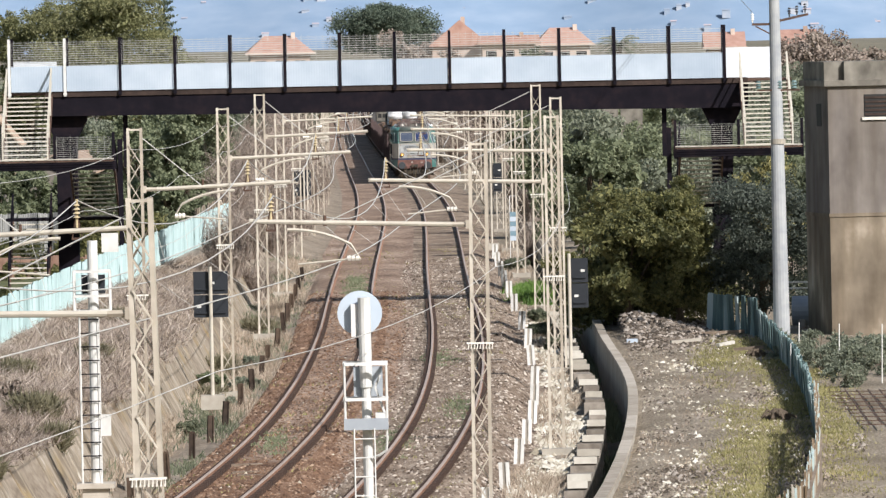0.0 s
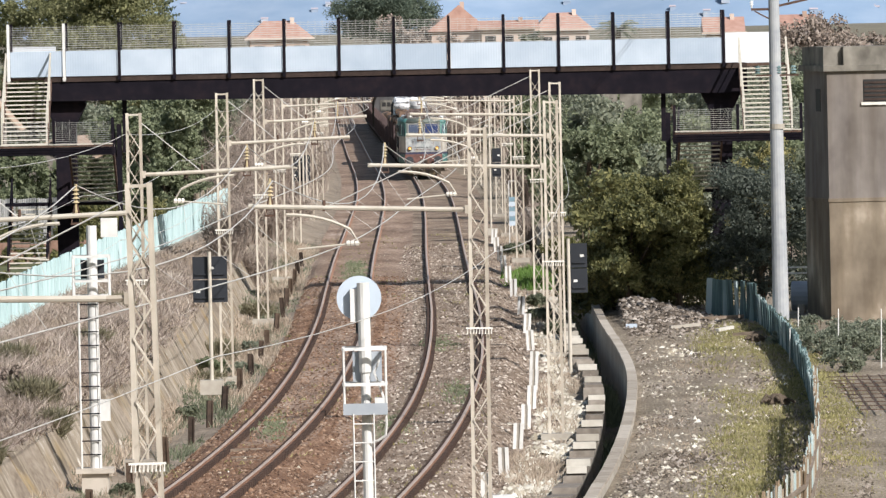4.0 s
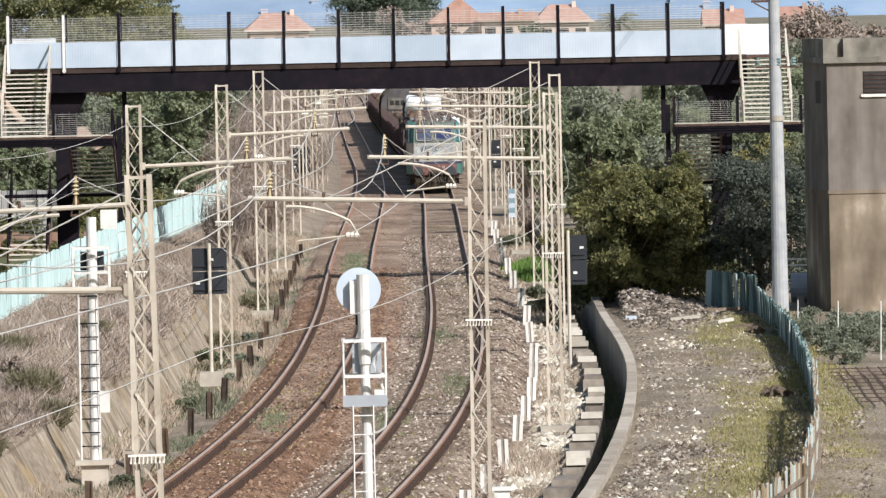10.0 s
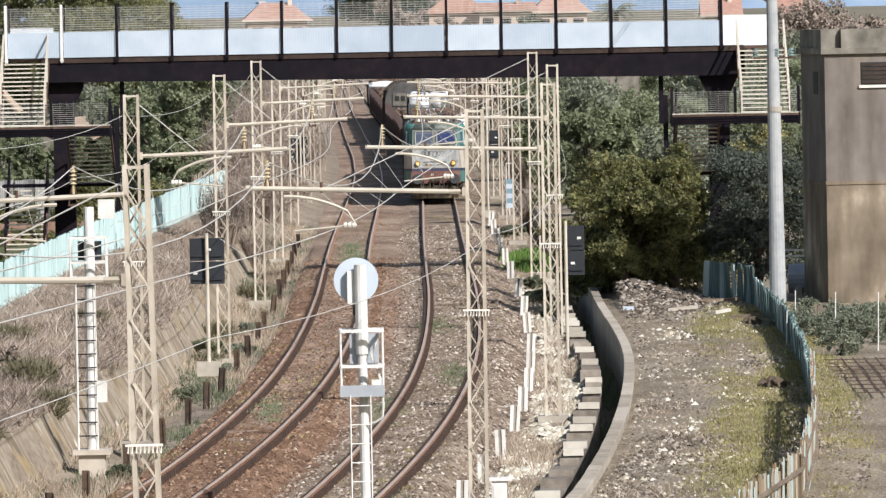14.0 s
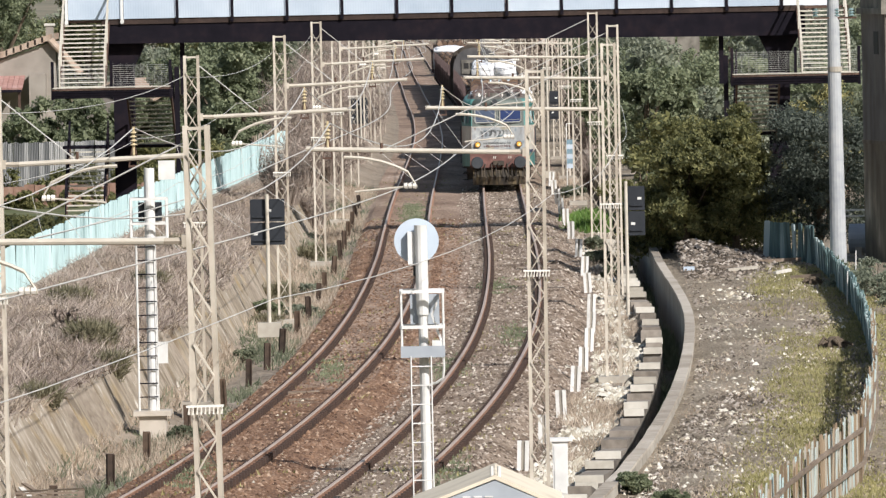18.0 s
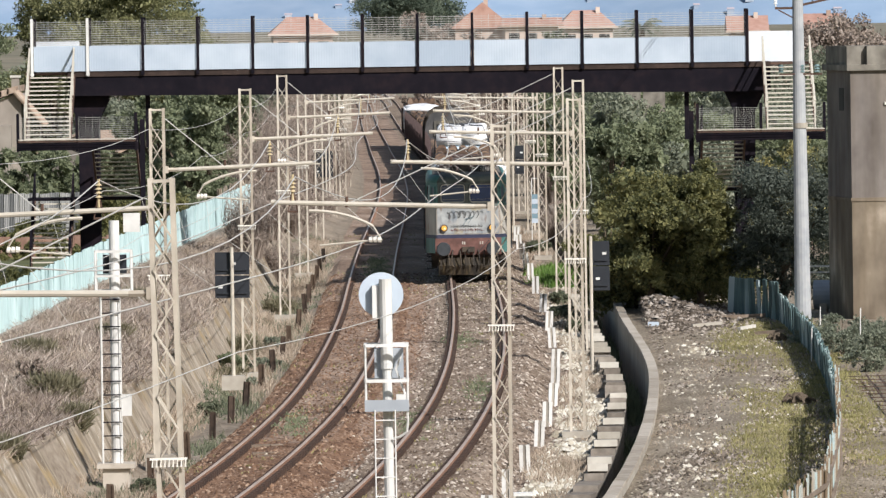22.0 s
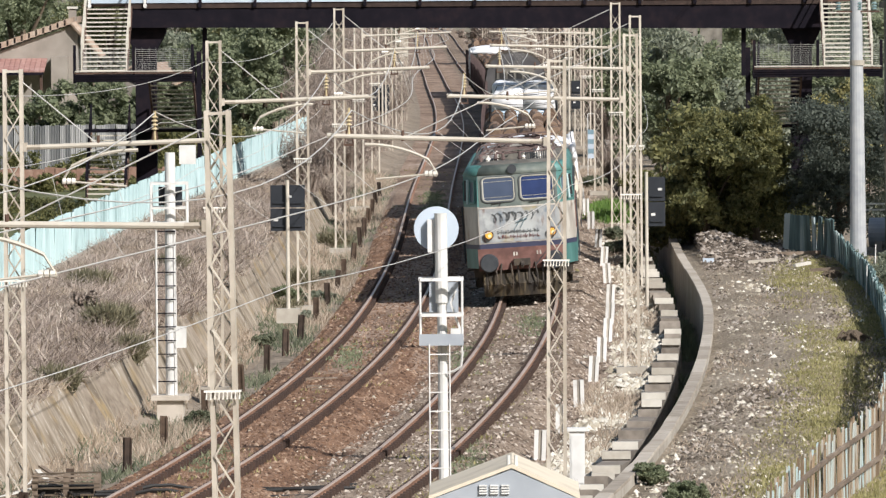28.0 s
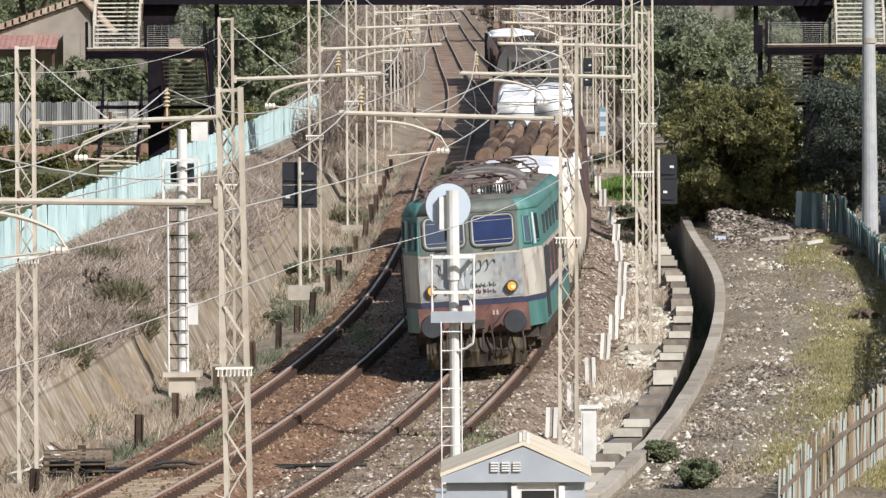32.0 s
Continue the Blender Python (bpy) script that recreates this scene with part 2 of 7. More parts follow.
def box(bm, x0, x1, y0, y1, z0, z1):
    vs = [bm.verts.new((x, y, z)) for z in (z0, z1) for x, y in ((x0, y0), (x1, y0), (x1, y1), (x0, y1))]
    for f in ((3, 2, 1, 0), (4, 5, 6, 7), (0, 1, 5, 4), (1, 2, 6, 5), (2, 3, 7, 6), (3, 0, 4, 7)):
        bm.faces.new([vs[i] for i in f])
    return vs


def rod(bm, a, b, r=0.03, r2=None, n=6):
    """A round bar from a to b, with closed ends."""
    a, b = Vector(a), Vector(b)
    q = (b - a).to_track_quat("Z", "Y")
    r2 = r if r2 is None else r2
    rings = [[bm.verts.new(p + q @ Vector((k * math.cos(2 * math.pi * i / n), k * math.sin(2 * math.pi * i / n), 0))) for i in range(n)] for p, k in ((a, r), (b, r2))]
    for i in range(n):
        bm.faces.new((rings[0][i], rings[0][(i + 1) % n], rings[1][(i + 1) % n], rings[1][i]))
    bm.faces.new(rings[0][::-1])
    bm.faces.new(rings[1])


def bar(bm, a, b, w=0.06, d=0.06):
    """A square bar from a to b."""
    a, b = Vector(a), Vector(b)
    q = (b - a).to_track_quat("Z", "Y")
    vs = [bm.verts.new(p + q @ Vector((x * w / 2, y * d / 2, 0))) for p in (a, b) for x, y in ((-1, -1), (1, -1), (1, 1), (-1, 1))]
    for f in ((3, 2, 1, 0), (4, 5, 6, 7), (0, 1, 5, 4), (1, 2, 6, 5), (2, 3, 7, 6), (3, 0, 4, 7)):
        bm.faces.new([vs[i] for i in f])


def tube(bm, pts, r=0.02, n=5):
    for a, b in zip(pts, pts[1:]):
        rod(bm, a, b, r, r, n)


def strand(bm, pts, r=0.01, n=4):
    """One unbroken wire through the points, which run away from the eye."""
    loft(bm, [[(p[0] + r * math.cos(2 * math.pi * i / n), p[1], p[2] + r * math.sin(2 * math.pi * i / n)) for i in range(n)] for p in pts])


def loft(bm, rings, closed=True, caps=True):
    """Faces between rings of points, each ring with the same count."""
    vs = [[bm.verts.new(p) for p in ring] for ring in rings]
    k = len(vs[0])
    for a, b in zip(vs, vs[1:]):
        for i in range(k if closed else k - 1):
            bm.faces.new((a[i], a[(i + 1) % k], b[(i + 1) % k], b[i]))
    if caps and closed:
        bm.faces.new(vs[0][::-1])
        bm.faces.new(vs[-1])
    return vs


def from_quads(name, verts, material, parent=None, per=4):
    """One mesh of loose faces with per corners each, from an array of corners."""
    verts = np.asarray(verts, dtype=np.float32).reshape(-1, 3)
    k = len(verts) // per
    me = bpy.data.meshes.new(name)
    me.vertices.add(len(verts))
    me.vertices.foreach_set("co", verts.ravel())
    me.loops.add(len(verts))
    me.loops.foreach_set("vertex_index", np.arange(len(verts), dtype=np.int32))
    me.polygons.add(k)
    me.polygons.foreach_set("loop_start", np.arange(0, len(verts), per, dtype=np.int32))
    me.polygons.foreach_set("loop_total", np.full(k, per, dtype=np.int32))
    me.update(calc_edges=True)
    me.materials.append(M[material])
    ob = new(name, me)
    if parent is not None:
        ob.parent = parent
    return ob


def leaf_quads(centres, size, rng, droop=0.0):
    """A small bent leaf-shaped quad round every centre."""
    k = len(centres)
    a = rng.normal(size=(k, 3))
    a /= np.linalg.norm(a, axis=1, keepdims=True)
    b = np.cross(a, rng.normal(size=(k, 3)))
    b /= np.linalg.norm(b, axis=1, keepdims=True)
    s = size * rng.uniform(.6, 1.4, (k, 1))
    c = np.asarray(centres)
    return np.stack([c - a * s, c - b * s * .5, c + a * s, c + b * s * .5], axis=1).reshape(-1, 3)


# ---- the line of the tracks ----
LINE = ((-200, -50.0), (60, -13.2), (100, -8.2), (120, -6.15), (135, -4.72), (150, -3.42), (165, -2.34), (184, -1.33), (200, -.69), (220, -.12), (240, .20), (262, .35), (285, .37), (313, .26), (350, .13), (390, .05), (434, -.04), (483, -.22), (537, -.68), (575, -1.12), (615, -1.7), (680, -2.66), (750, -3.62), (850, -5.05), (955, -6.42), (1055, -7.7), (1135, -8.75), (1200, -9.8), (1300, -12.2), (1450, -18), (1800, -40), (6000, -400.0))
LY, LX = np.array([p[0] for p in LINE], float), np.array([p[1] for p in LINE], float)
LM = np.gradient(LX, LY)


def line_x(y):
    """Where the right track's centre lies, y metres ahead of the eye."""
    i = int(np.clip(np.searchsorted(LY, y) - 1, 0, len(LY) - 2))
    h = LY[i + 1] - LY[i]
    u = (y - LY[i]) / h
    return float((1 + 2 * u) * (1 - u) ** 2 * LX[i] + u * (1 - u) ** 2 * h * LM[i] + u * u * (3 - 2 * u) * LX[i + 1] + u * u * (u - 1) * h * LM[i + 1])


def heading(y):
    return math.atan2(line_x(y + 1) - line_x(y - 1), 2.0)


def cant(y):
    """How far the outer rail is raised."""
    return 0.10 * min(1.0, max(0.0, (330 - y) / 90))


def grade(y):
    """The line falls away gently beyond the footbridge."""
    u = max(0.0, min(y, 1100) - 320)
    return -.0045 * (u * u / 100 if u < 50 else u - 25)


def along(y, off, z=0.0):
    return (line_x(y) + off, y, z + grade(y))


PROFILE = ((-4000, .3), (-60, .3), (-16, .35), (-13.2, .7), (-11.6, 1.2), (-9.6, 1.05), (-8.2, .85), (-7.75, .72), (-7.1, -.42), (-6.5, -.62), (-5.9, -.5), (-5.25, -.42), (-4.95, -.2), (-2.2, -.19), (-1.78, -.23), (-1.35, -.19), (1.4, -.19), (1.95, -.42), (2.6, -.45), (3.98, -.45), (4.02, -1.3), (4.6, -1.3), (4.66, .06), (5.2, .1), (7.5, .12), (12, .12), (30, .1), (4000, .3))
PX, PZ = np.array([p[0] for p in PROFILE]), np.array([p[1] for p in PROFILE])


def drain_shift(y):
    """How far the drain and its walls draw towards the track further on."""
    u = min(1.0, max(0.0, (y - 225) / 45))
    return .36 * u * u * (3 - 2 * u)


def ground_z(off, y):
    z = float(np.interp(off + (drain_shift(y) if off > 3 else 0), PX, PZ))
    if y < 330:
        z += cant(y) * float(np.interp(off, (-4.95, -4.3, -2.8, -2.2, -1.75, -.75, .75, 1.4, 2.0), (0, 0, 1, 1.1, .2, 0, 1, 1.1, .2)))
    if off < -4.95 and (y > 330 or y < 165):
        w = min(1.0, max((y - 330) / 60, (165 - y) / 30, 0))
        flat = float(np.interp(off, (-60, -16, -11, -7, -5.5, -4.95), (.3, .35, .9, .3, -.2, -.2)))
        z = z * (1 - w) + flat * w
    if off > 1.4 and y > 440:
        w = min(1.0, (y - 440) / 40)
        z = z * (1 - w) + float(np.interp(off, (1.4, 2.2, 60), (-.2, -.3, .1))) * w
    return z + grade(y)


def rest(x, y):
    return ground_z(x - line_x(y), y)


# ---- ground ----
def ground():
    offs = sorted(set(list(np.arange(-14, 14.01, .5)) + list(np.arange(3.55, 5.0, .12)) + [p[0] for p in PROFILE] + [-3000, -1500, -700, -300, -150, -80, -45, -30, -22, -18, 16, 18, 22, 35, 50, 80, 150, 300, 700, 1500, 3000]))
    ys = list(np.arange(-60, 100, 10)) + list(np.arange(100, 420, 1.0)) + list(np.arange(420, 1500, 10)) + [1500, 1800, 2200, 2700, 3300, 4000, 4900]
    vs, fs, ms = [], [], []
    for y in ys:
        cx = line_x(y)
        for o in offs:
            z = ground_z(o, y)
            rough = .0
            if 100 <= y < 420 and (-12 < o < -5.2 or 4.9 < o < 14):
                rough = .045
            vs.append((cx + o, y, z + rough * (noise.noise((o * .9, y * .10, 1)) + .6 * noise.noise((o * 2.7, y * .3, 5)))))
    w = len(offs)
    for j in range(len(ys) - 1):
        for i in range(w - 1):
            o, y = (offs[i] + offs[i + 1]) / 2, ys[j]
            fs.append((j * w + i, j * w + i + 1, (j + 1) * w + i + 1, (j + 1) * w + i))
            if y > 900 and not -8 < o < 3.2 or y > 1500:
                k = 6
            elif -5.25 < o < -1.3:
                w_ = noise.noise((o * 1.3, y * .06, 7)) * 30
                k = 0 if y + w_ < 205 or (-2.75 < o < -2.3 and y < 330) or (o < -4.7 and y < 300) else 7
            elif -1.3 < o < 2.6:
                k = 1
            elif -7.75 < o < -5.25:
                k = 3
            elif -13.2 < o <= -7.75:
                k = 2
            elif 2.6 < o < 14:
                k = 4
            else:
                k = 5
            ms.append(k)
    me = bpy.data.meshes.new("ground")
    me.from_pydata(vs, [], fs)
    for n_ in ("ballast_brown", "ballast_grey", "dry_bank", "gully", "yard", "field", "far_land", "ballast_tan"):
        me.materials.append(M[n_])
    me.polygons.foreach_set("material_index", ms)
    me.polygons.foreach_set("use_smooth", [True] * len(fs))
    tagged(new("ground", me), "dry stony ground with ballast, bank and yard along the railway", "ground", kind="structure")


ground()


# ---- tracks ----
def track(name, off, label):
    t = thing(name, (0, 0, 0), label, "railway track", kind="structure")
    ys = list(np.arange(60, 420, 2.0)) + list(np.arange(420, 1500, 10.0))
    for side in (-1, 1):
        bs, bh = bmesh.new(), bmesh.new()
        prof = ((-.07, -.17), (.07, -.17), (.07, -.155), (.012, -.13), (.012, -.05), (.036, -.035), (.036, -.012), (-.036, -.012), (-.036, -.035), (-.012, -.05), (-.012, -.13), (-.07, -.155))
        head = ((-.036, -.012), (.036, -.012), (.034, -.002), (.026, .002), (-.026, .002), (-.034, -.002))
        for bm, pr in ((bs, prof), (bh, head)):
            rings = []
            for y in ys:
                th, z = heading(y), (cant(y) if side > 0 else 0) + grade(y)
                cx = line_x(y)
                rings.append([(cx + (off + side * .7535 + u) * math.cos(th), y - (off + side * .7535 + u) * math.sin(th), z + v) for u, v in pr])
            loft(bm, rings)
        r = part("rail", bs, "rail_side", t, "rusty steel rail with a worn running surface")
        part("running_surface", bh, "rail_head", r)
    bm = bmesh.new()
    for k in range(330):
        y = 118 + .6 * k
        th, cx = heading(y), line_x(y)
        for side in (-1, 1):
            z = (cant(y) if side > 0 else 0) + grade(y)
            for q in (-.10, .10):
                o = off + side * .7535 + q
                x0, y0 = cx + o * math.cos(th), y - o * math.sin(th)
                box(bm, x0 - .05, x0 + .05, y0 - .08, y0 + .08, z - .18, z - .045)
    part("fastenings", bm, "fastening", t)["kind"] = "stuff"
    return t


TRACK_R = track("railway_track", 0.0, "right-hand railway track curving over grey ballast")
TRACK_L = track("railway_track", -3.55, "left-hand railway track curving over rusty brown ballast")


# ---- footbridge ----
BY = 312.5


def stairs(parent, x0, x1, ya, za, yb, zb, n, rails="steel_dark"):
    """A flight of open treads between two strings, with a railing."""
    bm0 = bmesh.new()
    box(bm0, 0, x1 - x0, -.14, .14, -.045, 0)
    tread = part("tread", bm0, "tread", parent)
    me = tread.data
    for i in range(n):
        u = (i + .5) / n
        ob = tread if i == 0 else new("tread", me)
        ob.parent = parent
        ob.location = (x0, ya + (yb - ya) * u, za + (zb - za) * u)
    for x in (x0, x1):
        bm = bmesh.new()
        bar(bm, (x, ya, za - .1), (x, yb, zb - .1), .06, .26)
        part("stringer", bm, "rust", parent)
        for nm, up, w in (("handrail", .95, .06), ("mid_rail", .5, .03)):
            bm = bmesh.new()
            bar(bm, (x, ya, za + up), (x, yb, zb + up), w, w)
            part(nm, bm, rails, parent)
        for i in range(4):
            u = i / 3
            bm = bmesh.new()
            bar(bm, (x, ya + (yb - ya) * u, za + (zb - za) * u - .1), (x, ya + (yb - ya) * u, za + (zb - za) * u + .95), .05, .05)
            part("baluster", bm, rails, parent)


def wire_panel(bm, x0, x1, z0, z1, y, step=.13, r=.012):
    """Level wires on wide-set thin uprights."""
    n = max(2, round((x1 - x0) / .24))
    for i in range(n + 1):
        x = x0 + (x1 - x0) * i / n
        bar(bm, (x, y, z0), (x, y, z1), r * .8, r * .8)
    for i in range(int((z1 - z0) / step) + 1):
        z = z0 + i * step
        bar(bm, (x0, y, z), (x1, y, z), r * 1.3, r * 1.3)


def footbridge():
    b = thing("footbridge", (0, BY, 0), "rusty steel footbridge with pale blue panels over the tracks", "footbridge")
    for y in (0, 1.8):
        bm = bmesh.new()
        rings = []
        for i in range(25):
            x = -13.6 + i * 24.25 / 24
            lo = 6.62 - .18 * max(0, min(1, (x + 13) / 22))
            rings.append([(x, y - .13, lo), (x, y + .13, lo), (x, y + .13, 7.28), (x, y - .13, 7.28)])
        loft(bm, rings)
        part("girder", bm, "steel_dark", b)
        bm = bmesh.new()
        box(bm, -13.65, 10.65, y - .18, y + .18, 7.28, 7.34)
        part("flange", bm, "rust_dark", b, "rusty upper flange")
        bm = bmesh.new()
        box(bm, -13.65, 10.65, y - .15, y - .09, 7.34, 7.46)
        part("kerb_strip", bm, "rust_dark", b)
    for i in range(11):
        x = -12.4 + 2.3 * i
        bm = bmesh.new()
        box(bm, x - .06, x + .06, .14, 1.66, 6.95, 7.2)
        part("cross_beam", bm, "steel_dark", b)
    bm = bmesh.new()
    box(bm, -15.1, 12.15, -.05, 1.85, 7.35, 7.43)
    part("deck", bm, "rust", b)
    xs = [-12.93 + 1.899 * i for i in range(13)]
    for y in (-.2, 2.0):
        for i, x in enumerate([-14.85] + xs):
            bm = bmesh.new()
            box(bm, x - .045, x + .045, y - .055, y + .055, 7.3, 9.3)
            box(bm, x - .06, x + .06, y - .07, y + .07, 7.34, 7.42)
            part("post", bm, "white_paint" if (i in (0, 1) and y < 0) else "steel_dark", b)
        for i, (xa, xb) in enumerate(zip([-14.85] + xs, xs)):
            bm = bmesh.new()
            n = 40
            w = (xb - xa - .12) / n
            loft(bm, [[(xa + .06 + w * k, y + (.003 if k % 2 else 0), z) for k in range(n + 1)] for z in (7.47, 8.34)], closed=False)
            p = part("panel", bm, "panel", b)
            so = p.modifiers.new("thick", "SOLIDIFY")
            so.thickness = .01
            bm = bmesh.new()
            wire_panel(bm, xa + .07, xb - .07, 8.37, 9.24, y, .08, .006)
            part("wire_screen", bm, "mesh_wire", b)["kind"] = "stuff"
    for xa, xb in ((-14.85, -13.3), (9.98, 11.75)):
        bm = bmesh.new()
        box(bm, xa, xb, 2.05, 2.08, 7.44, 8.5)
        part("end_panel", bm, "panel_bright", b, "bright white panel at the head of the stairs")
    for sx, (xs0, xs1), (l0, l1), (f0, f1) in ((-1, (-14.93, -13.4), (-15.1, -11.1), (-12.65, -11.15)), (1, (10.38, 12.0), (7.95, 12.25), (8.15, 9.6))):
        stairs(b, xs0, xs1, -.1, 7.36, -4.4, 5.16, 15, rails="tread")
        bm = bmesh.new()
        box(bm, l0, l1, -5.8, -4.3, 5.07, 5.14)
        part("landing", bm, "tread", b)
        for y in (-5.87, -4.33):
            bm = bmesh.new()
            box(bm, l0 - .03, l1 + .03, y - .03, y + .03, 4.84, 5.1)
            part("landing_beam", bm, "steel_dark", b)
        for x in (l0, (l0 + l1) / 2, l1):
            bm = bmesh.new()
            box(bm, x - .05, x + .05, -5.95, -5.85, 4.8, 6.1)
            part("post", bm, "steel_dark", b)
        for xa, xb in ((l0 + .07, (l0 + l1) / 2 - .07), ((l0 + l1) / 2 + .07, l1 - .07)):
            bm = bmesh.new()
            wire_panel(bm, xa, xb, 5.17, 6.0, -5.9, .07, .006)
            part("wire_screen", bm, "mesh_wire", b)["kind"] = "stuff"
        for k in range(4):
            bm = bmesh.new()
            box(bm, l0, l1, -5.98, -5.95, 4.86 + .085 * k, 4.91 + .085 * k)
            part("kick_bar", bm, "rust" if k == 3 else "steel_dark", b)
        bm = bmesh.new()
        box(bm, l0, l1, -5.99, -5.9, 5.19, 5.22)
        part("landing_edge", bm, "tread", b)
        stairs(b, f0, f1, -4.2, 5.06, 0.2, 3.1, 13)
        bm = bmesh.new()
        box(bm, l0, l1, .2, 1.6, 3.0, 3.1)
        part("landing", bm, "steel_dark", b)
        stairs(b, xs0 + .1, xs1 - .1, .1, 3.0, -4.2, .6, 15)
        cx = -12.95 if sx < 0 else 9.75
        bm = bmesh.new()
        box(bm, cx - .36, cx + .36, .5, 1.3, .1, 6.4)
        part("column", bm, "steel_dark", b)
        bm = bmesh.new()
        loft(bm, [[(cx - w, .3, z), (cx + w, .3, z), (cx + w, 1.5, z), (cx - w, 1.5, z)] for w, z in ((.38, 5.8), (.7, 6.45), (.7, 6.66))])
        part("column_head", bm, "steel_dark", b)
        x = -10.9 if sx < 0 else 7.75
        bm = bmesh.new()
        box(bm, x - .08, x + .08, -5.4, -5.24, -.2, 5.85)
        part("stair_post", bm, "steel_dark", b)
        bm = bmesh.new()
        box(bm, x - .08, x + .08, .4, .56, 4.8, 6.7)
        part("hanger", bm, "steel_dark", b)


footbridge()


# ---- overhead line ----
def zigzag(bm, i, yy, z0=-.1, step=.42, w=.13):
    s = 1 if (i % 2) ^ (yy > 0) else -1
    bar(bm, (-s * w, yy, z0 + step * i), (s * w, yy, z0 + step * (i + 1)), .065, .02)


def mast(side, near):
    """A lattice mast with its cantilever towards the track (side: +1 reaches to +x)."""
    m = thing("catenary_mast", (0, 0, 0), "cream-painted steel lattice mast carrying the overhead line", "catenary mast", "masts along the railway")
    h, w0, w1 = 7.42, .31, .29
    for s in (-1, 1):
        bm = bmesh.new()
        loft(bm, [[(s * w / 2 - .03, -.075, z), (s * w / 2 + .03, -.075, z), (s * w / 2 + .03, .075, z), (s * w / 2 - .03, .075, z)] for w, z in ((w0, -.45), (w1, h))])
        part("leg", bm, "pole", m)
    if near:
        for yy in (-.07, .07):
            for i in range(17):
                bm = bmesh.new()
                zigzag(bm, i, yy)
                part("lacing_bar", bm, "pole", m)
    else:
        bm = bmesh.new()
        for yy in (-.07, .07):
            for i in range(17):
                zigzag(bm, i, yy)
        part("lacing", bm, "pole", m)["kind"] = "stuff"
    bm = bmesh.new()
    box(bm, -w1 / 2 - .02, w1 / 2 + .02, -.07, .07, h - .06, h - .02)
    part("cap", bm, "pole", m)
    bm = bmesh.new()
    box(bm, -.35, .35, -.3, .3, -.7, -.28)
    part("footing", bm, "concrete", m)
    # comb of white guards round the mast
    bm = bmesh.new()
    box(bm, -.25, .25, -.16, -.13, 3.69, 3.72)
    guard = part("climbing_guard", bm, "insulator", m, "white spiked climbing guard")
    for i in range(9):
        bm = bmesh.new()
        x = -.22 + .055 * i
        rod(bm, (x, -.15, 3.6), (x + .012, -.17, 3.69), .017, .007, 5)
        part("spike", bm, "insulator", guard)
    # cantilever
    zt, far = (5.9, 3.85) if side < 0 else (6.05, 2.5)
    bm = bmesh.new()
    box(bm, side * .19 - .05, side * .19 + .05, -.07, .07, zt - .08, zt + .08)
    rod(bm, (side * .2, 0, zt), (side * .48, 0, zt), .05)
    part("bracket", bm, "pole", m)
    bm = bmesh.new()
    rod(bm, (side * .45, 0, zt), (side * (far + (.3 if side < 0 else .85)), 0, zt + .1), .045 if near else .036, .045 if near else .036, 8)
    arm = part("cantilever_tube", bm, "tube", m)
    bm = bmesh.new()
    rod(bm, (side * (far + (.3 if side < 0 else .85)), 0, zt + .1), (side * (far + (.4 if side < 0 else .95)), 0, zt + .103), .052 if near else .04, .05 if near else .04, 8)
    part("end_cap", bm, "tube", arm)
    bm = bmesh.new()
    rod(bm, (side * (far - 1.0), 0, zt + .0), (side * (far - 1.0), 0, zt + .2), .03)
    part("stay_clamp", bm, "rust", arm)
    bm = bmesh.new()
    rod(bm, (side * .16, 0, 7.2), (side * (far - 1.05), 0, zt + .08), .011, .011, 5)
    part("stay_rod", bm, "wire", m)
    bm = bmesh.new()
    zi = zt + .12
    for i in range(4):
        rod(bm, (side * far, 0, zi + .18 + .07 * i), (side * far, 0, zi + .21 + .07 * i), .07, .03, 8)
    rod(bm, (side * far, 0, zi), (side * far, 0, zi + .5), .025)
    part("porcelain_insulator", bm, "porcelain", m, "brown porcelain messenger insulator")
    bm = bmesh.new()
    for s in (-1, 1):
        rod(bm, (side * far + s * .09, 0, zi - .2), (side * far + s * .02, 0, zi + .16), .013)
    box(bm, side * far - .09, side * far + .09, -.03, .03, zi - .21, zi - .17)
    part("hanger", bm, "rust", m)
    bm = bmesh.new()
    pts = []
    for i in range(9):
        u = i / 8
        pts.append((side * (far - .3 - 1.35 * u), 0, zt - .06 - .38 * u ** 2.2 - (.18 if i == 8 else 0)))
    loft(bm, [[(x, .034 * math.cos(q), z + .034 * math.sin(q)) for q in (0, 1.05, 2.09, 3.14, 4.19, 5.24)] for x, _, z in pts])
    part("registration_arm", bm, "tube", m)
    bm = bmesh.new()
    rod(bm, (side * (far - 1.6), 0, zt - .6), (side * (far - .5), 0, zt - .7), .02)
    part("steady_arm", bm, "tube", m)
    bm = bmesh.new()
    for i in range(3):
        rod(bm, (side * (far - 1.63 + .08 * i), 0, zt - .6), (side * (far - 1.57 + .08 * i), 0, zt - .605), .06, .05, 8)
    part("arm_insulator", bm, "insulator", m)
    return m


RIGHT_Y = (119.6, 167, 209, 257, 306, 355, 402, 448, 494, 540, 586, 632, 680, 730, 780, 830, 880, 935, 990)
LEFT_Y = (116, 158.8, 201, 245, 290, 335, 380, 426, 472, 518, 565, 612, 660, 710, 760, 812, 862, 915, 970)
RIGHT_OFF, LEFT_OFF = 2.95, -6.15


def mast_pose(y, off):
    x = line_x(y) + off
    return pose(x, y, grade(y), 0, {119.6: -.9, 167: .35, 209: .1}.get(y, 0), -math.degrees(heading(y)))


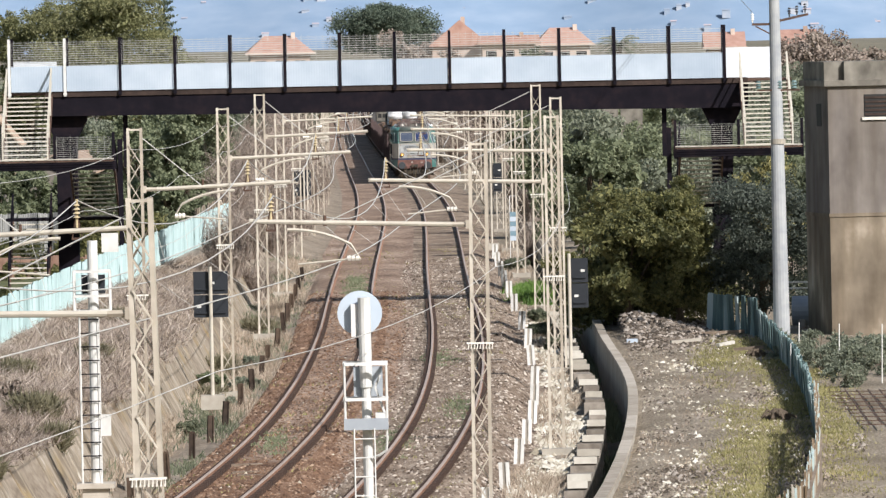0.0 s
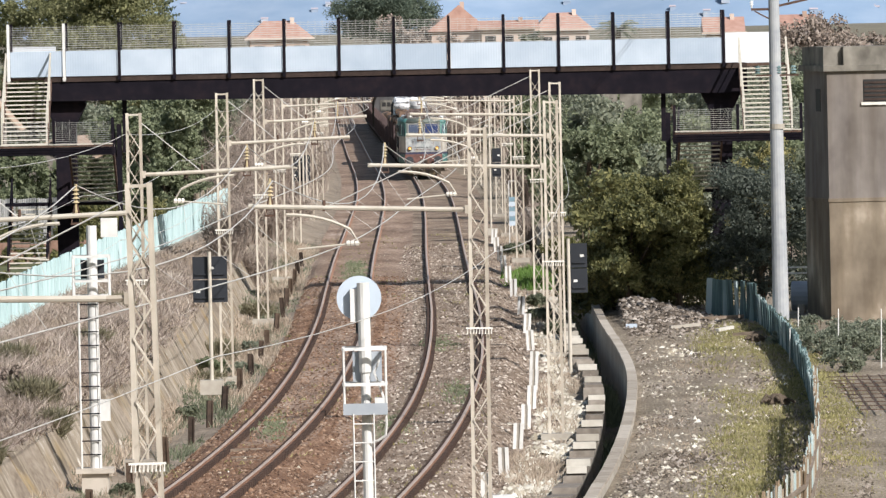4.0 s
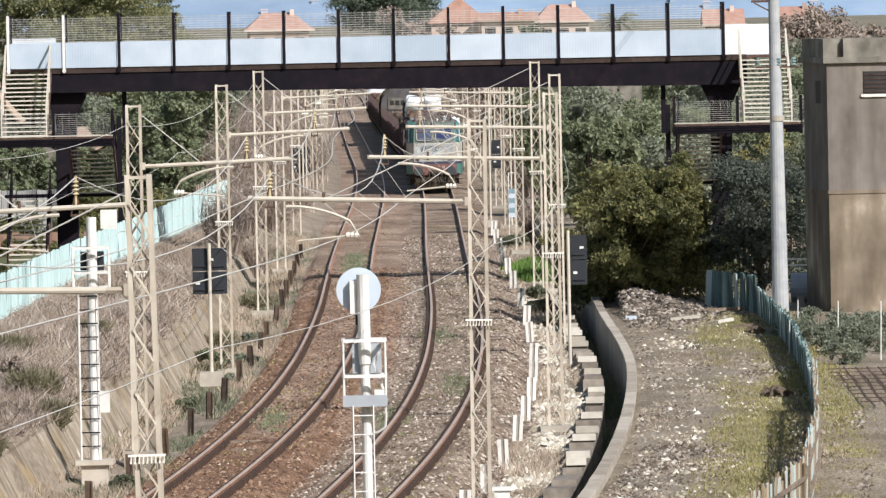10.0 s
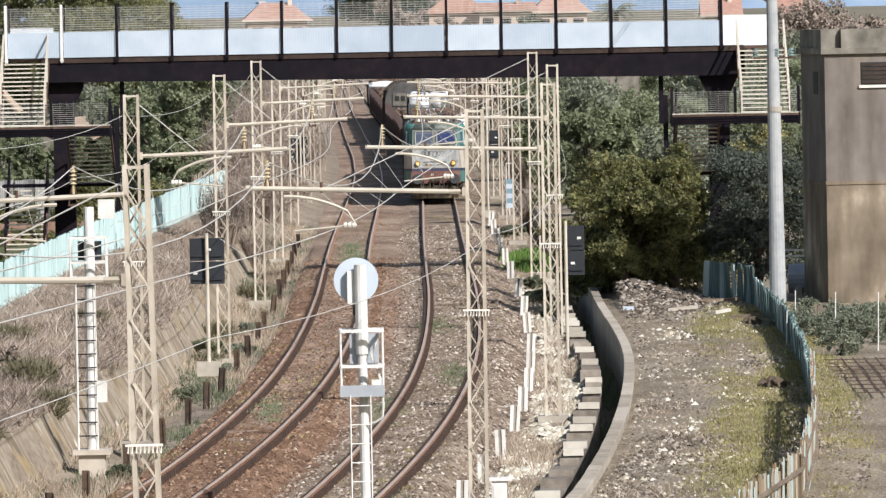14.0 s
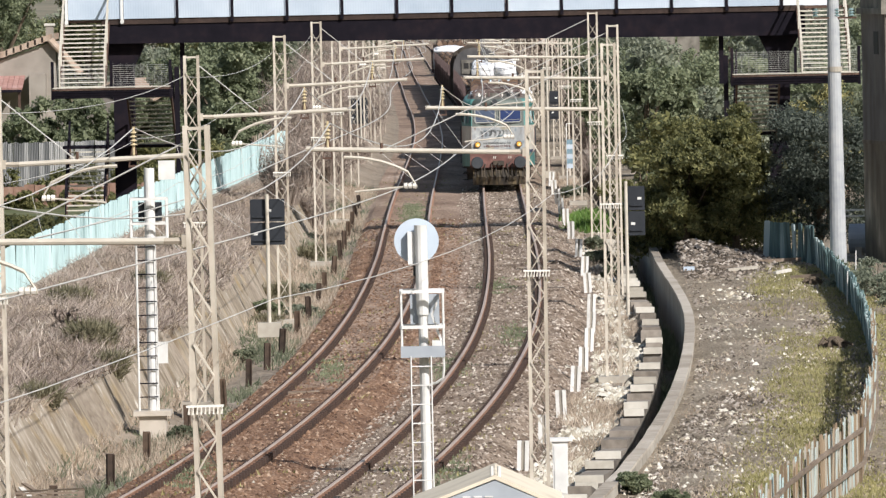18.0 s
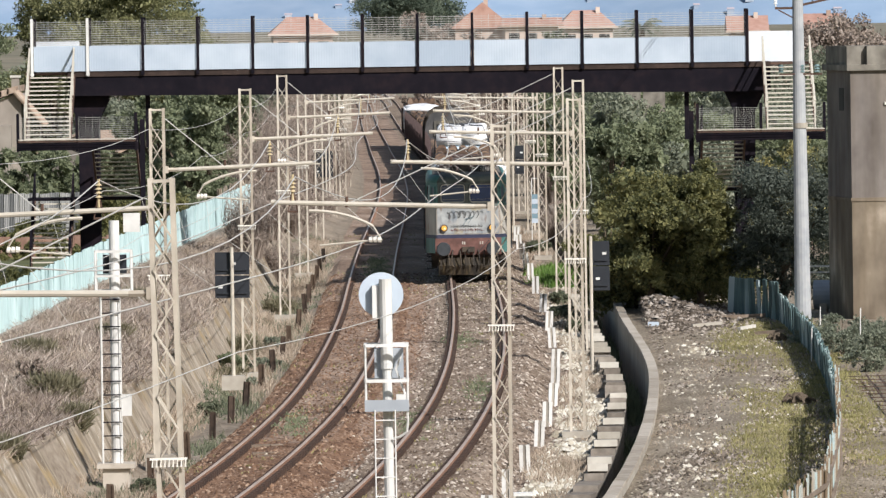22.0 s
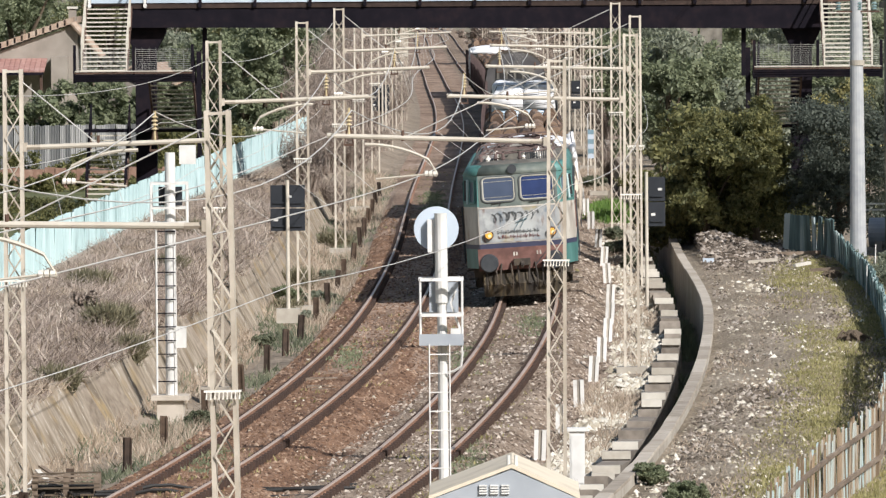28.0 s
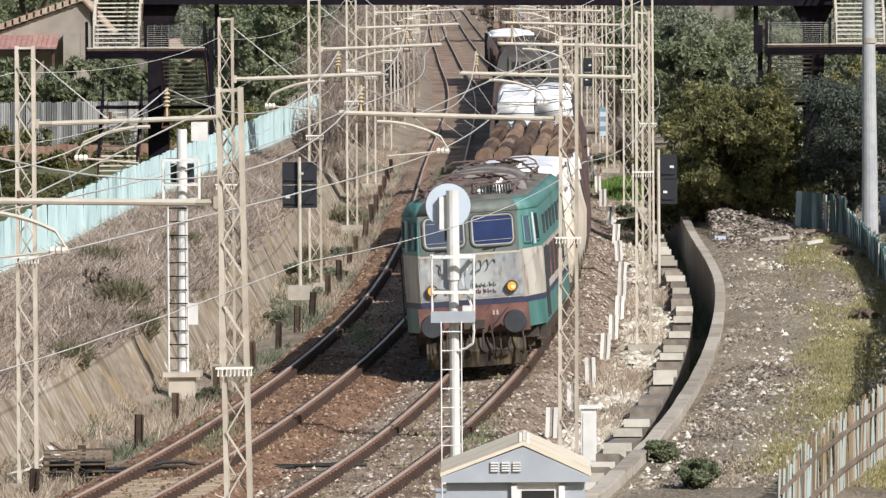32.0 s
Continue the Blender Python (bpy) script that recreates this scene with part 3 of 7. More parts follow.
def overhead():
    for ys, off, s, near in ((RIGHT_Y[:5], RIGHT_OFF, -1, 1), (LEFT_Y[:5], LEFT_OFF, 1, 1), (RIGHT_Y[5:], RIGHT_OFF, -1, 0), (LEFT_Y[5:], LEFT_OFF, 1, 0)):
        proto = mast(s, near)
        for i, y in enumerate(ys):
            o = off
            if y == 119.6:
                o = 2.3
            if y == 167:
                o = 2.85
            if i == 0:
                proto.matrix_basis = mast_pose(y, o)
            else:
                copy_thing(proto, mast_pose(y, o))
    for ys, off, centre in ((RIGHT_Y, RIGHT_OFF - 3.85, 0), (LEFT_Y, LEFT_OFF + 2.5, -3.55)):
        cat = thing("overhead_line", (0, 0, 0), "messenger and contact wire with droppers above the track", "overhead wire")
        ys = (60,) + ys
        bm, bc, bd = bmesh.new(), bmesh.new(), bmesh.new()
        all_m, all_c = [], []
        for k, (ya, yb) in enumerate(zip(ys, ys[1:])):
            pm, pc = [], []
            for i in range(13):
                u = i / 12
                y = ya + (yb - ya) * u
                sag = 4 * u * (1 - u)
                pm.append((line_x(y) + off - (off - centre) * sag * .35, y, (6.5 if centre == 0 else 6.65) - .85 * sag + grade(y)))
                zig = .2 * math.cos(math.pi * (k + u))
                pc.append((line_x(y) + centre + zig, y, 5.22 + grade(y)))
            all_m += pm[all_m != []:]
            all_c += pc[all_c != []:]
            for i in range(2, 11, 2):
                rod(bd, pm[i], pc[i], .004, .004, 3)
        strand(bm, all_m, .012, 5)
        strand(bc, all_c, .012, 5)
        part("messenger_wire", bm, "wire", cat)
        part("contact_wire", bc, "wire", cat)
        part("dropper_set", bd, "wire", cat)["kind"] = "stuff"
    for ys, off, z, nm in ((RIGHT_Y, RIGHT_OFF + .22, 5.1, "earth_wire"), (LEFT_Y, LEFT_OFF - .2, 6.95, "earth_wire"), (LEFT_Y, LEFT_OFF - .35, 4.6, "earth_wire"), (LEFT_Y, LEFT_OFF - 1.2, 5.6, "feeder_wire")):
        bm, pts = bmesh.new(), []
        ys = (40,) + ys
        for ya, yb in zip(ys, ys[1:]):
            for i in range(1 if pts else 0, 9):
                u = i / 8
                y = ya + (yb - ya) * u
                pts.append((line_x(y) + off, y, z - .22 * 4 * u * (1 - u) + grade(y)))
        strand(bm, pts, .007, 4)
        tagged(part(nm, bm, "wire"), "thin bare wire strung from mast to mast", "wire")


overhead()


# ---- signals ----
def ladder(bm, x0, x1, y, z0, z1, step=.3):
    for x in (x0, x1):
        rod(bm, (x, y, z0), (x, y, z1), .014, .014, 5)
    k = int((z1 - z0) / step)
    for i in range(1, k + 1):
        rod(bm, (x0, y, z0 + i * step), (x1, y, z0 + i * step), .011, .011, 5)


def disc_signal():
    s = thing("disc_signal", (-1.24, 143, -.4), "white signal mast with round disc, cage platform and ladder", "railway signal")
    bm = bmesh.new()
    rod(bm, (0, 0, 0), (-.02, 0, 4.5), .085, .075, 12)
    rod(bm, (-.02, 0, 4.3), (-.03, 0, 5.72), .10, .10, 12)
    part("mast", bm, "white_paint", s)
    bm = bmesh.new()
    rod(bm, (-.10, .16, 5.47), (-.10, .20, 5.47), .355, .355, 32)
    d = part("disc", bm, "panel", s, "round white signal disc seen from behind")
    bm = bmesh.new()
    box(bm, -.24, -.11, .02, .15, 5.1, 5.62)
    part("lamp_case", bm, "white_paint", d)
    bm = bmesh.new()
    box(bm, -.16, -.10, .0, .1, 4.92, 5.08)
    part("bracket", bm, "black", d)
    for i, z in enumerate((4.68, 4.12)):
        bm = bmesh.new()
        for a, b in (((-.36, -.3), (.3, -.3)), ((-.36, .3), (.3, .3)), ((-.36, -.3), (-.36, .3)), ((.3, -.3), (.3, .3))):
            bar(bm, (*a, z), (*b, z), .05, .05)
        part("cage_rail", bm, "white_paint", s)
    for x, y in ((-.36, -.3), (.3, -.3), (-.36, .3), (.3, .3)):
        bm = bmesh.new()
        rod(bm, (x, y, 3.68), (x, y, 4.7), .018)
        part("cage_post", bm, "white_paint", s)
    bm = bmesh.new()
    box(bm, -.38, .32, -.34, .34, 3.64, 3.7)
    box(bm, -.38, .32, -.35, -.31, 3.64, 3.82)
    part("platform", bm, "grey_paint", s)
    bm = bmesh.new()
    box(bm, -.22, .24, .05, .25, 4.15, 4.62)
    part("back_board", bm, "grey_paint", s)
    bm = bmesh.new()
    ladder(bm, -.22, .1, -.36, .2, 3.66)
    part("ladder", bm, "white_paint", s)
    bm = bmesh.new()
    tube(bm, [(.2, -.1, 4.5), (.12, -.12, 4.3), (.26, -.14, 3.9), (.3, -.15, 3.5), (.28, -.15, 3.3), (.16, -.13, 3.22), (.06, -.1, 3.2)], .02)
    part("cable", bm, "white_paint", s)
    bm = bmesh.new()
    box(bm, -.32, -.08, -.2, .1, .55, 1.0)
    part("cabinet", bm, "grey_paint", s)
    bm = bmesh.new()
    box(bm, -.3, .3, -.3, .3, -.3, .06)
    part("footing", bm, "concrete", s)
    bm = bmesh.new()
    box(bm, .12, .3, -.3, .0, 3.66, 3.9)
    part("junction_box", bm, "white_paint", s)


disc_signal()


def ladder_signal():
    s = thing("mast_signal", (-7.45, 192, 0), "white signal mast with ladder standing on a concrete base", "railway signal")
    bm = bmesh.new()
    rod(bm, (0, 0, 0), (0, 0, 5.15), .125, .11, 14)
    part("mast", bm, "white_paint", s)
    bm = bmesh.new()
    for x in (-.30, .11):
        rod(bm, (x, -.16, 0), (x, -.16, 3.7), .024 if x < 0 else .012, None, 6)
    lad = part("ladder", bm, "white_paint", s)
    for i in range(1, 13):
        bm = bmesh.new()
        rod(bm, (-.30, -.16, .29 * i), (.11, -.16, .29 * i), .014, None, 5)
        part("rung", bm, "steel_dark", lad)
    for z in (3.66, 3.98, 4.5):
        bm = bmesh.new()
        for a, b in (((-.4, -.3), (.36, -.3)), ((-.4, .3), (.36, .3)), ((-.4, -.3), (-.4, .3)), ((.36, -.3), (.36, .3))):
            bar(bm, (*a, z), (*b, z), .04, .05)
        part("cage_rail", bm, "white_paint", s)
    for x, y in ((-.4, -.3), (.36, -.3), (-.4, .3), (.36, .3)):
        bm = bmesh.new()
        rod(bm, (x, y, 3.66), (x, y, 4.5), .022)
        part("cage_post", bm, "white_paint", s)
    bm = bmesh.new()
    box(bm, -.25, .25, .1, .2, 4.02, 4.42)
    part("back_board", bm, "signal_black", s)
    bm = bmesh.new()
    box(bm, .12, .32, -.12, .12, 1.0, 1.45)
    part("cabinet", bm, "white_paint", s)
    bm = bmesh.new()
    box(bm, -.42, .38, -.5, .5, -.1, .0)
    box(bm, -.3, .26, -.4, .4, -.9, -.1)
    part("footing", bm, "coping", s)
    bm = bmesh.new()
    box(bm, .2, .55, .0, .25, 4.9, 5.3)
    part("relay_box", bm, "white_paint", s)


ladder_signal()


def light_signal(x, y, zb, z0, z1, w, mast_x, top, label, board_off=0.0):
    s = thing("colour_light_signal", (x, y, zb), label, "railway signal", "colour-light signals")
    bm = bmesh.new()
    rod(bm, (mast_x, -.1, 0), (mast_x, -.1, top - zb), .05, .045, 10)
    part("mast", bm, "tube", s)
    bm = bmesh.new()
    h = (z1 - z0) / 2
    for k in range(2):
        za = z0 - zb + h * k + .02
        box(bm, -w / 2, w / 2, 0, .14, za, za + h - .03)
    part("target_board", bm, "signal_black", s, "black rectangular target board")
    for k in range(2):
        bm = bmesh.new()
        box(bm, -w / 2 + .08 + .4 * w * k, -w / 2 + .19 + .4 * w * k, -.012, 0, z0 - zb + h * k + h * .45, z0 - zb + h * k + h * .55)
        part("latch", bm, "white_paint", s)
    for k in range(2):
        bm = bmesh.new()
        box(bm, -w / 2 + .06, w / 2 - .06, -.04, 0, z0 - zb + h * k + h * .2, z0 - zb + h * k + h * .26)
        part("hinge", bm, "signal_black", s)
    bm = bmesh.new()
    box(bm, mast_x - .3, mast_x + .3, -.3, .2, -.35, .02)
    part("footing", bm, "concrete", s)


light_signal(-5.96, 231, .2, 2.18, 3.38, .88, 0.0, 3.5, "black two-part light signal seen from behind, on a bank mast")
light_signal(3.70, 246, -.4, 1.75, 3.12, .46, -.28, 3.25, "black two-part light signal beside the concrete channel")
light_signal(-6.8, 440, -.6, 1.2, 2.5, .88, 0.1, 2.7, "black light signal on the bank far down the line")
light_signal(2.5, 405, -.4, 1.9, 3.2, .4, -.3, 6.4, "black light signal on a tall white mast beside the track")


def km_sign():
    s = thing("distance_board", (2.95, 375, -.4), "blue and white striped marker board on a frame", "trackside sign")
    bm = bmesh.new()
    for x in (-.15, .15):
        rod(bm, (x, 0, 0), (x, 0, 2.7), .018)
    rod(bm, (-.15, 0, 2.7), (.15, 0, 2.7), .018)
    part("frame", bm, "white_paint", s)
    for i in range(6):
        bm = bmesh.new()
        box(bm, -.15, .15, -.02, .01, .85 + .2 * i, 1.04 + .2 * i)
        part("board", bm, "marker_blue" if i % 2 else "panel", s)


km_sign()


# ---- hut ----
def hut():
    s = thing("relay_hut", (-.25, 122, 0), "small grey metal relay hut with cream gable roof", "hut")
    bm = bmesh.new()
    box(bm, -.94, .94, 0, 2.6, -.45, 2.06)
    g = [bm.verts.new(p) for p in ((-.94, 0, 2.06), (.94, 0, 2.06), (.1, 0, 2.46), (-.94, 2.6, 2.06), (.94, 2.6, 2.06), (.1, 2.6, 2.46))]
    bm.faces.new((g[0], g[1], g[2]))
    bm.faces.new((g[5], g[4], g[3]))
    part("wall", bm, "grey_paint", s)
    for xa, xb in ((-1.02, .1), (1.02, .1)):
        bm = bmesh.new()
        za, zb = 2.1, 2.52
        loft(bm, [[(xa, y, za), (xb, y, zb), (xb, y, zb + .05), (xa, y, za + .05)] for y in (-.14, 2.74)])
        part("roof_sheet", bm, "roof_cream", s, "cream-painted roof sheet")
    bm = bmesh.new()
    loft(bm, [[(-1.0, y, 2.02), (1.0, y, 2.02), (1.0, y, 2.1), (.1, y, 2.5), (-1.0, y, 2.1)] for y in (-.13, -.1)])
    part("gable_trim", bm, "grey_paint", s)
    for k in range(3):
        for j in range(4):
            bm = bmesh.new()
            box(bm, -.34 + .15 * k, -.23 + .15 * k, -.165, -.13, 2.17 + .035 * j, 2.19 + .035 * j)
            part("louvre", bm, "white_paint", s)
    bm = bmesh.new()
    for a, b in (((-.06, 2.02), (.66, 2.02)), ((-.02, .2), (-.02, 2.0)), ((.62, .2), (.62, 2.0))):
        bar(bm, (a[0], -.03, a[1]), (b[0], -.03, b[1]), .08, .08)
    d = part("door_frame", bm, "white_paint", s)
    bm = bmesh.new()
    box(bm, .02, .58, -.02, -.002, .2, 1.98)
    door = part("door", bm, "white_paint", s)
    bm = bmesh.new()
    box(bm, .08, .52, -.03, -.021, 1.55, 1.9)
    part("window_pane", bm, "black", door)
    for k in range(2):
        bm = bmesh.new()
        rod(bm, (.06 + .1 * k, .1, 2.5), (.06 + .1 * k, .1, 2.68), .025)
        part("vent_pipe", bm, "white_paint", s)


hut()


def white_cabinet():
    s = thing("trackside_cabinet", (1.0, 165, -.45), "white upright trackside cabinet beside a lattice mast", "cabinet")
    bm = bmesh.new()
    box(bm, -.14, .14, -.15, .15, 0, 1.1)
    box(bm, -.18, .18, -.19, .19, 1.1, 1.16)
    part("body", bm, "white_paint", s)
    bm = bmesh.new()
    box(bm, -.11, .11, -.165, -.152, .15, 1.02)
    part("door", bm, "white_paint", s)


white_cabinet()


# ---- posts, stakes, walls ----
def stake():
    s = thing("marker_stake", (0, 0, 0), "short white double-slat marker stake beside the track", "marker stake", "white stakes along the track")
    for x in (-.075, .075):
        bm = bmesh.new()
        box(bm, x - .04, x + .04, -.03, .03, -.1, .56)
        part("slat", bm, "white_paint", s)
    bm = bmesh.new()
    box(bm, -.03, .03, .0, .05, -.1, .56)
    part("core", bm, "concrete", s)
    return s


def rail_post():
    s = thing("rail_post", (0, 0, 0), "short dark upright post of old rail", "post", "dark posts along the left track")
    bm = bmesh.new()
    box(bm, -.06, .06, -.02, .02, -.2, .62)
    box(bm, -.08, -.05, -.06, .06, -.2, .62)
    box(bm, .04, .07, -.05, .05, -.2, .6)
    part("upright", bm, "post_brown", s)
    return s


p0 = stake()
for i, y in enumerate((174, 183.4, 193.5, 204.5, 214, 224.5, 234.5, 246.5, 262.5, 276.5, 293, 311.5, 327, 341.5, 356, 372, 388)):
    m = pose(*along(y, 2.15, -.38), random.uniform(-3, 3), random.uniform(-4, 4), random.uniform(-12, 12))
    if i == 0:
        p0.matrix_basis = m
    else:
        copy_thing(p0, m)
p0 = rail_post()
for i, y in enumerate((147, 155.2, 162, 172, 179.7, 190, 201.2, 210.8, 219.3, 227.5, 238.5, 248.5, 258.3, 266.8, 281, 296.2, 306, 316.6, 328, 340, 352)):
    m = pose(*along(y, -5.6, -.42), random.uniform(-3, 3), random.uniform(-5, 5), random.uniform(-20, 20))
    if i == 0:
        p0.matrix_basis = m
    else:
        copy_thing(p0, m)


def channel_wall():
    """Curved retaining wall on the far side of the drain, in cast lengths."""
    w = thing("retaining_wall", (0, 0, 0), "curved concrete retaining wall of the drainage channel", "retaining wall", kind="structure")
    y = 146.0
    while y < 446:
        n = 4
        ln = 6.0
        bm = bmesh.new()
        rings = []
        for i in range(n + 1):
            yy = y + .02 + (ln - .04) * i / n
            up = .26 + .03 * noise.noise((yy * .3, 2, 0)) - (.25 if yy > 300 else 0)
            c = line_x(yy) - drain_shift(yy)
            up += grade(yy)
            rings.append([(c + 4.55, yy, -1.9), (c + 4.85, yy, -1.9), (c + 4.78, yy, up), (c + 4.56, yy, up)])
        loft(bm, rings)
        length = part("wall_length", bm, "concrete", w)
        bm = bmesh.new()
        loft(bm, [[(r[3][0] - .02, r[3][1] + d, r[3][2] + .003), (r[2][0] + .02, r[3][1] + d, r[3][2] + .003), (r[2][0] + .01, r[3][1] + d, r[3][2] + .05), (r[3][0] - .01, r[3][1] + d, r[3][2] + .05)] for r, d in zip(rings, (.02, 0, 0, 0, -.02))])
        part("coping", bm, "coping", length)
        y += ln
    # near side: low stepped kerb of blocks
    k = thing("stepped_kerb", (0, 0, 0), "stepped concrete blocks with paler ends beside the drain", "kerb", kind="structure")
    y = 148.0
    while y < 300:
        ln = random.uniform(2.6, 4.6) if y > 166 else random.uniform(1.4, 2.4)
        c0, c1 = line_x(y + .03) - drain_shift(y), line_x(y + ln) - drain_shift(y + ln)
        wl, wr = 3.5 + random.uniform(-.08, .08), 3.98
        zf, zb = -.13 + random.uniform(-.05, .05), -.30
        bm = bmesh.new()
        loft(bm, [[(c + wl, yy, -1.35), (c + wr, yy, -1.35), (c + wr, yy, z), (c + wl, yy, z)] for c, yy, z in ((c0, y + .03, zf), (c1, y + ln, zb))])
        b = part("block", bm, "block_grey", k)
        y += ln
        if random.random() < .35:
            continue
        y -= ln
        # paler slab on the front end of most blocks
        bm = bmesh.new()
        box(bm, c0 + wl - .01, c0 + wr + .01, y - .04, y + .10, zf - .14, zf + .012)
        part("cap", bm, "kerb_end", b)
        y += ln


channel_wall()


def slab_wall():
    w = thing("revetment", (0, 0, 0), "leaning stained concrete slabs holding the bank", "retaining wall", kind="structure")
    y = 158.0
    while y < 330:
        ln = 3.0
        t, b_ = .78 + random.uniform(-.12, .1), -.55
        bm = bmesh.new()
        rings = []
        for yy in (y + .03, y + ln - .03):
            c = line_x(yy)
            q = random.uniform(-.04, .04)
            rings.append([(c - 7.02 + q, yy, b_), (c - 7.72 + q, yy, t), (c - 7.86 + q, yy, t), (c - 7.3 + q, yy, b_)])
        loft(bm, rings)
        part("slab", bm, "slab", w)
        y += ln


slab_wall()


def sheet_fence(name, pts, h, width, material, label, base=0.0, wall=0.0, lean=.03, z_of=rest):
    """A fence of upright corrugated sheets along a broken line."""
    f = thing(name, (0, 0, 0), label, "fence", kind="structure")
    for (xa, ya), (xb, yb) in zip(pts, pts[1:]):
        n = max(1, int(math.hypot(xb - xa, yb - ya) / width))
        d = Vector((xb - xa, yb - ya, 0)) / n
        nrm = Vector((-d.y, d.x, 0)).normalized()
        for i in range(n):
            p = Vector((xa, ya, 0)) + d * i
            q = p + d
            z = z_of((p.x + q.x) / 2, (p.y + q.y) / 2) + base
            top = h + random.uniform(-.025, .025)
            bm = bmesh.new()
            k = 6
            t = random.uniform(-lean, lean)
            rings = []
            for zz, l_ in ((z - .1, 0), (z + top, t)):
                row = [p + d * (.98 * j / k) + nrm * ((.02 if j % 2 else -.02) + l_) for j in range(k + 1)]
                ring = [(*v.xy, zz + (random.uniform(-.03, .03) if l_ else 0)) for v in row] + [(*(v + nrm * .015).xy, zz) for v in reversed(row)]
                rings.append(ring)
            loft(bm, rings)
            part("sheet", bm, material, f)
        if wall:
            bm = bmesh.new()
            for i in range(n):
                p = Vector((xa, ya, 0)) + d * i
                q = p + d
                zp, zq = z_of(p.x, p.y) + base, z_of(q.x, q.y) + base
                loft(bm, [[(*(v + nrm * s).xy, zz) for s, zz in ((-.15, z - wall - .6), (.15, z - wall - .6), (.15, z), (-.15, z))] for v, z in ((p, zp), (q, zq))])
            part("footing_wall", bm, "concrete", f)
    return f


sheet_fence("cyan_fence", ((-13.1, 196), (-12.0, 238), (-11.2, 276), (-9.9, 320), (-8.6, 366)), 1.2, 1.0, "cyan_sheet", "pale turquoise corrugated sheet fence on the bank", .05, .35, z_of=lambda x, y: 1.2)
sheet_fence("teal_fence", ((7.9, 272.5), (8.7, 270.5), (9.25, 267.0)), 1.12, .36, "teal_sheet", "tall folded teal sheets at the back of the yard", 0.0, 0.0, .09)
sheet_fence("teal_fence", ((9.25, 267.0), (9.26, 262), (9.2, 240), (8.9, 224), (8.3, 203)), .8, .5, "teal_sheet", "weathered teal corrugated sheet fence round the yard", 0.0, 0.0, .06)


def paling_fence(pts, label):
    """A fence of narrow upright boards, uneven in height, some missing, on two rails."""
    f = thing("paling_fence", (0, 0, 0), label, "fence", kind="structure")
    rng = random.Random(12)
    for (xa, ya), (xb, yb) in zip(pts, pts[1:]):
        a, b = Vector((xa, ya, 0)), Vector((xb, yb, 0))
        d = (b - a).normalized()
        nrm = Vector((-d.y, d.x, 0))
        s = 0.0
        while s < (b - a).length - .1:
            w = rng.uniform(.12, .2)
            p = a + d * s
            z, h = rest(p.x, p.y), 1.25 + rng.uniform(-.12, .08)
            s += w + rng.choice((.03, .04, .06, .16))
            bm = bmesh.new()
            tilt = nrm * rng.uniform(-.05, .05) + d * rng.uniform(-.04, .04)
            rings = [[p + tilt * k, p + d * w + tilt * k, p + d * w + nrm * .022 + tilt * k, p + nrm * .022 + tilt * k] for k in (0, 1)]
            cut = rng.uniform(-.06, .06)
            loft(bm, [[(*v.xy, z - .1) for v in rings[0]], [(*v.xy, z + h + (cut if i in (1, 2) else 0)) for i, v in enumerate(rings[1])]])
            part("board", bm, "paling", f)
        for zz in (.35, .95):
            bm = bmesh.new()
            off = nrm * .06
            bar(bm, (a.x + off.x, a.y + off.y, rest(a.x, a.y) + zz), (b.x + off.x, b.y + off.y, rest(b.x, b.y) + zz), .05, .07)
            part("rail", bm, "wood_grey", f)


paling_fence(((8.3, 203), (7.3, 178), (6.25, 159), (5.22, 150.6), (4.43, 143.3), (3.6, 134)), "weathered board fence, part teal paint, part bare wood")


# ---- tower, pole ----
def tower():
    t = thing("switch_tower", (11.43, 266.5, -.22), "square rendered concrete transformer tower with stained walls", "tower", rz=9.8)
    t.scale = (1.033, 1.033, 1.033)
    bm = bmesh.new()
    box(bm, 0, 4.2, 0, 3.2, 3.76, 7.45)
    part("upper_wall", bm, "plaster", t)
    bm = bmesh.new()
    box(bm, 0, 4.2, 0, 3.2, -.4, 3.76)
    part("lower_wall", bm, "plaster_tan", t, "tan rendered lower wall, paler at the foot")
    bm = bmesh.new()
    box(bm, -.12, 4.3, -.12, 3.3, 7.45, 7.62)
    part("cornice", bm, "moss_concrete", t)
    bm = bmesh.new()
    box(bm, -.04, .5, .25, 3.1, 7.62, 8.15)
    box(bm, .5, 4.1, .02, 3.1, 7.62, 8.15)
    part("parapet", bm, "moss_concrete", t)
    bm = bmesh.new()
    box(bm, -.03, 4.23, -.03, 3.23, 3.72, 3.82)
    part("string_course", bm, "plaster_tan", t)
    bm = bmesh.new()
    box(bm, 1.05, 2.9, -.012, .02, 6.55, 7.2)
    vent = part("vent_opening", bm, "black", t, "dark brown louvred opening")
    for k in range(5):
        bm = bmesh.new()
        box(bm, 1.07, 2.88, -.03, -.013, 6.6 + .12 * k, 6.66 + .12 * k)
        part("louvre", bm, "rust_dark", vent)
    bm = bmesh.new()
    box(bm, .98, 2.97, -.07, .01, 6.47, 6.55)
    part("sill", bm, "concrete_white", vent)
    bm = bmesh.new()
    box(bm, -.015, .02, .9, 1.5, 6.3, 6.95)
    part("side_window", bm, "black", t)


tower()


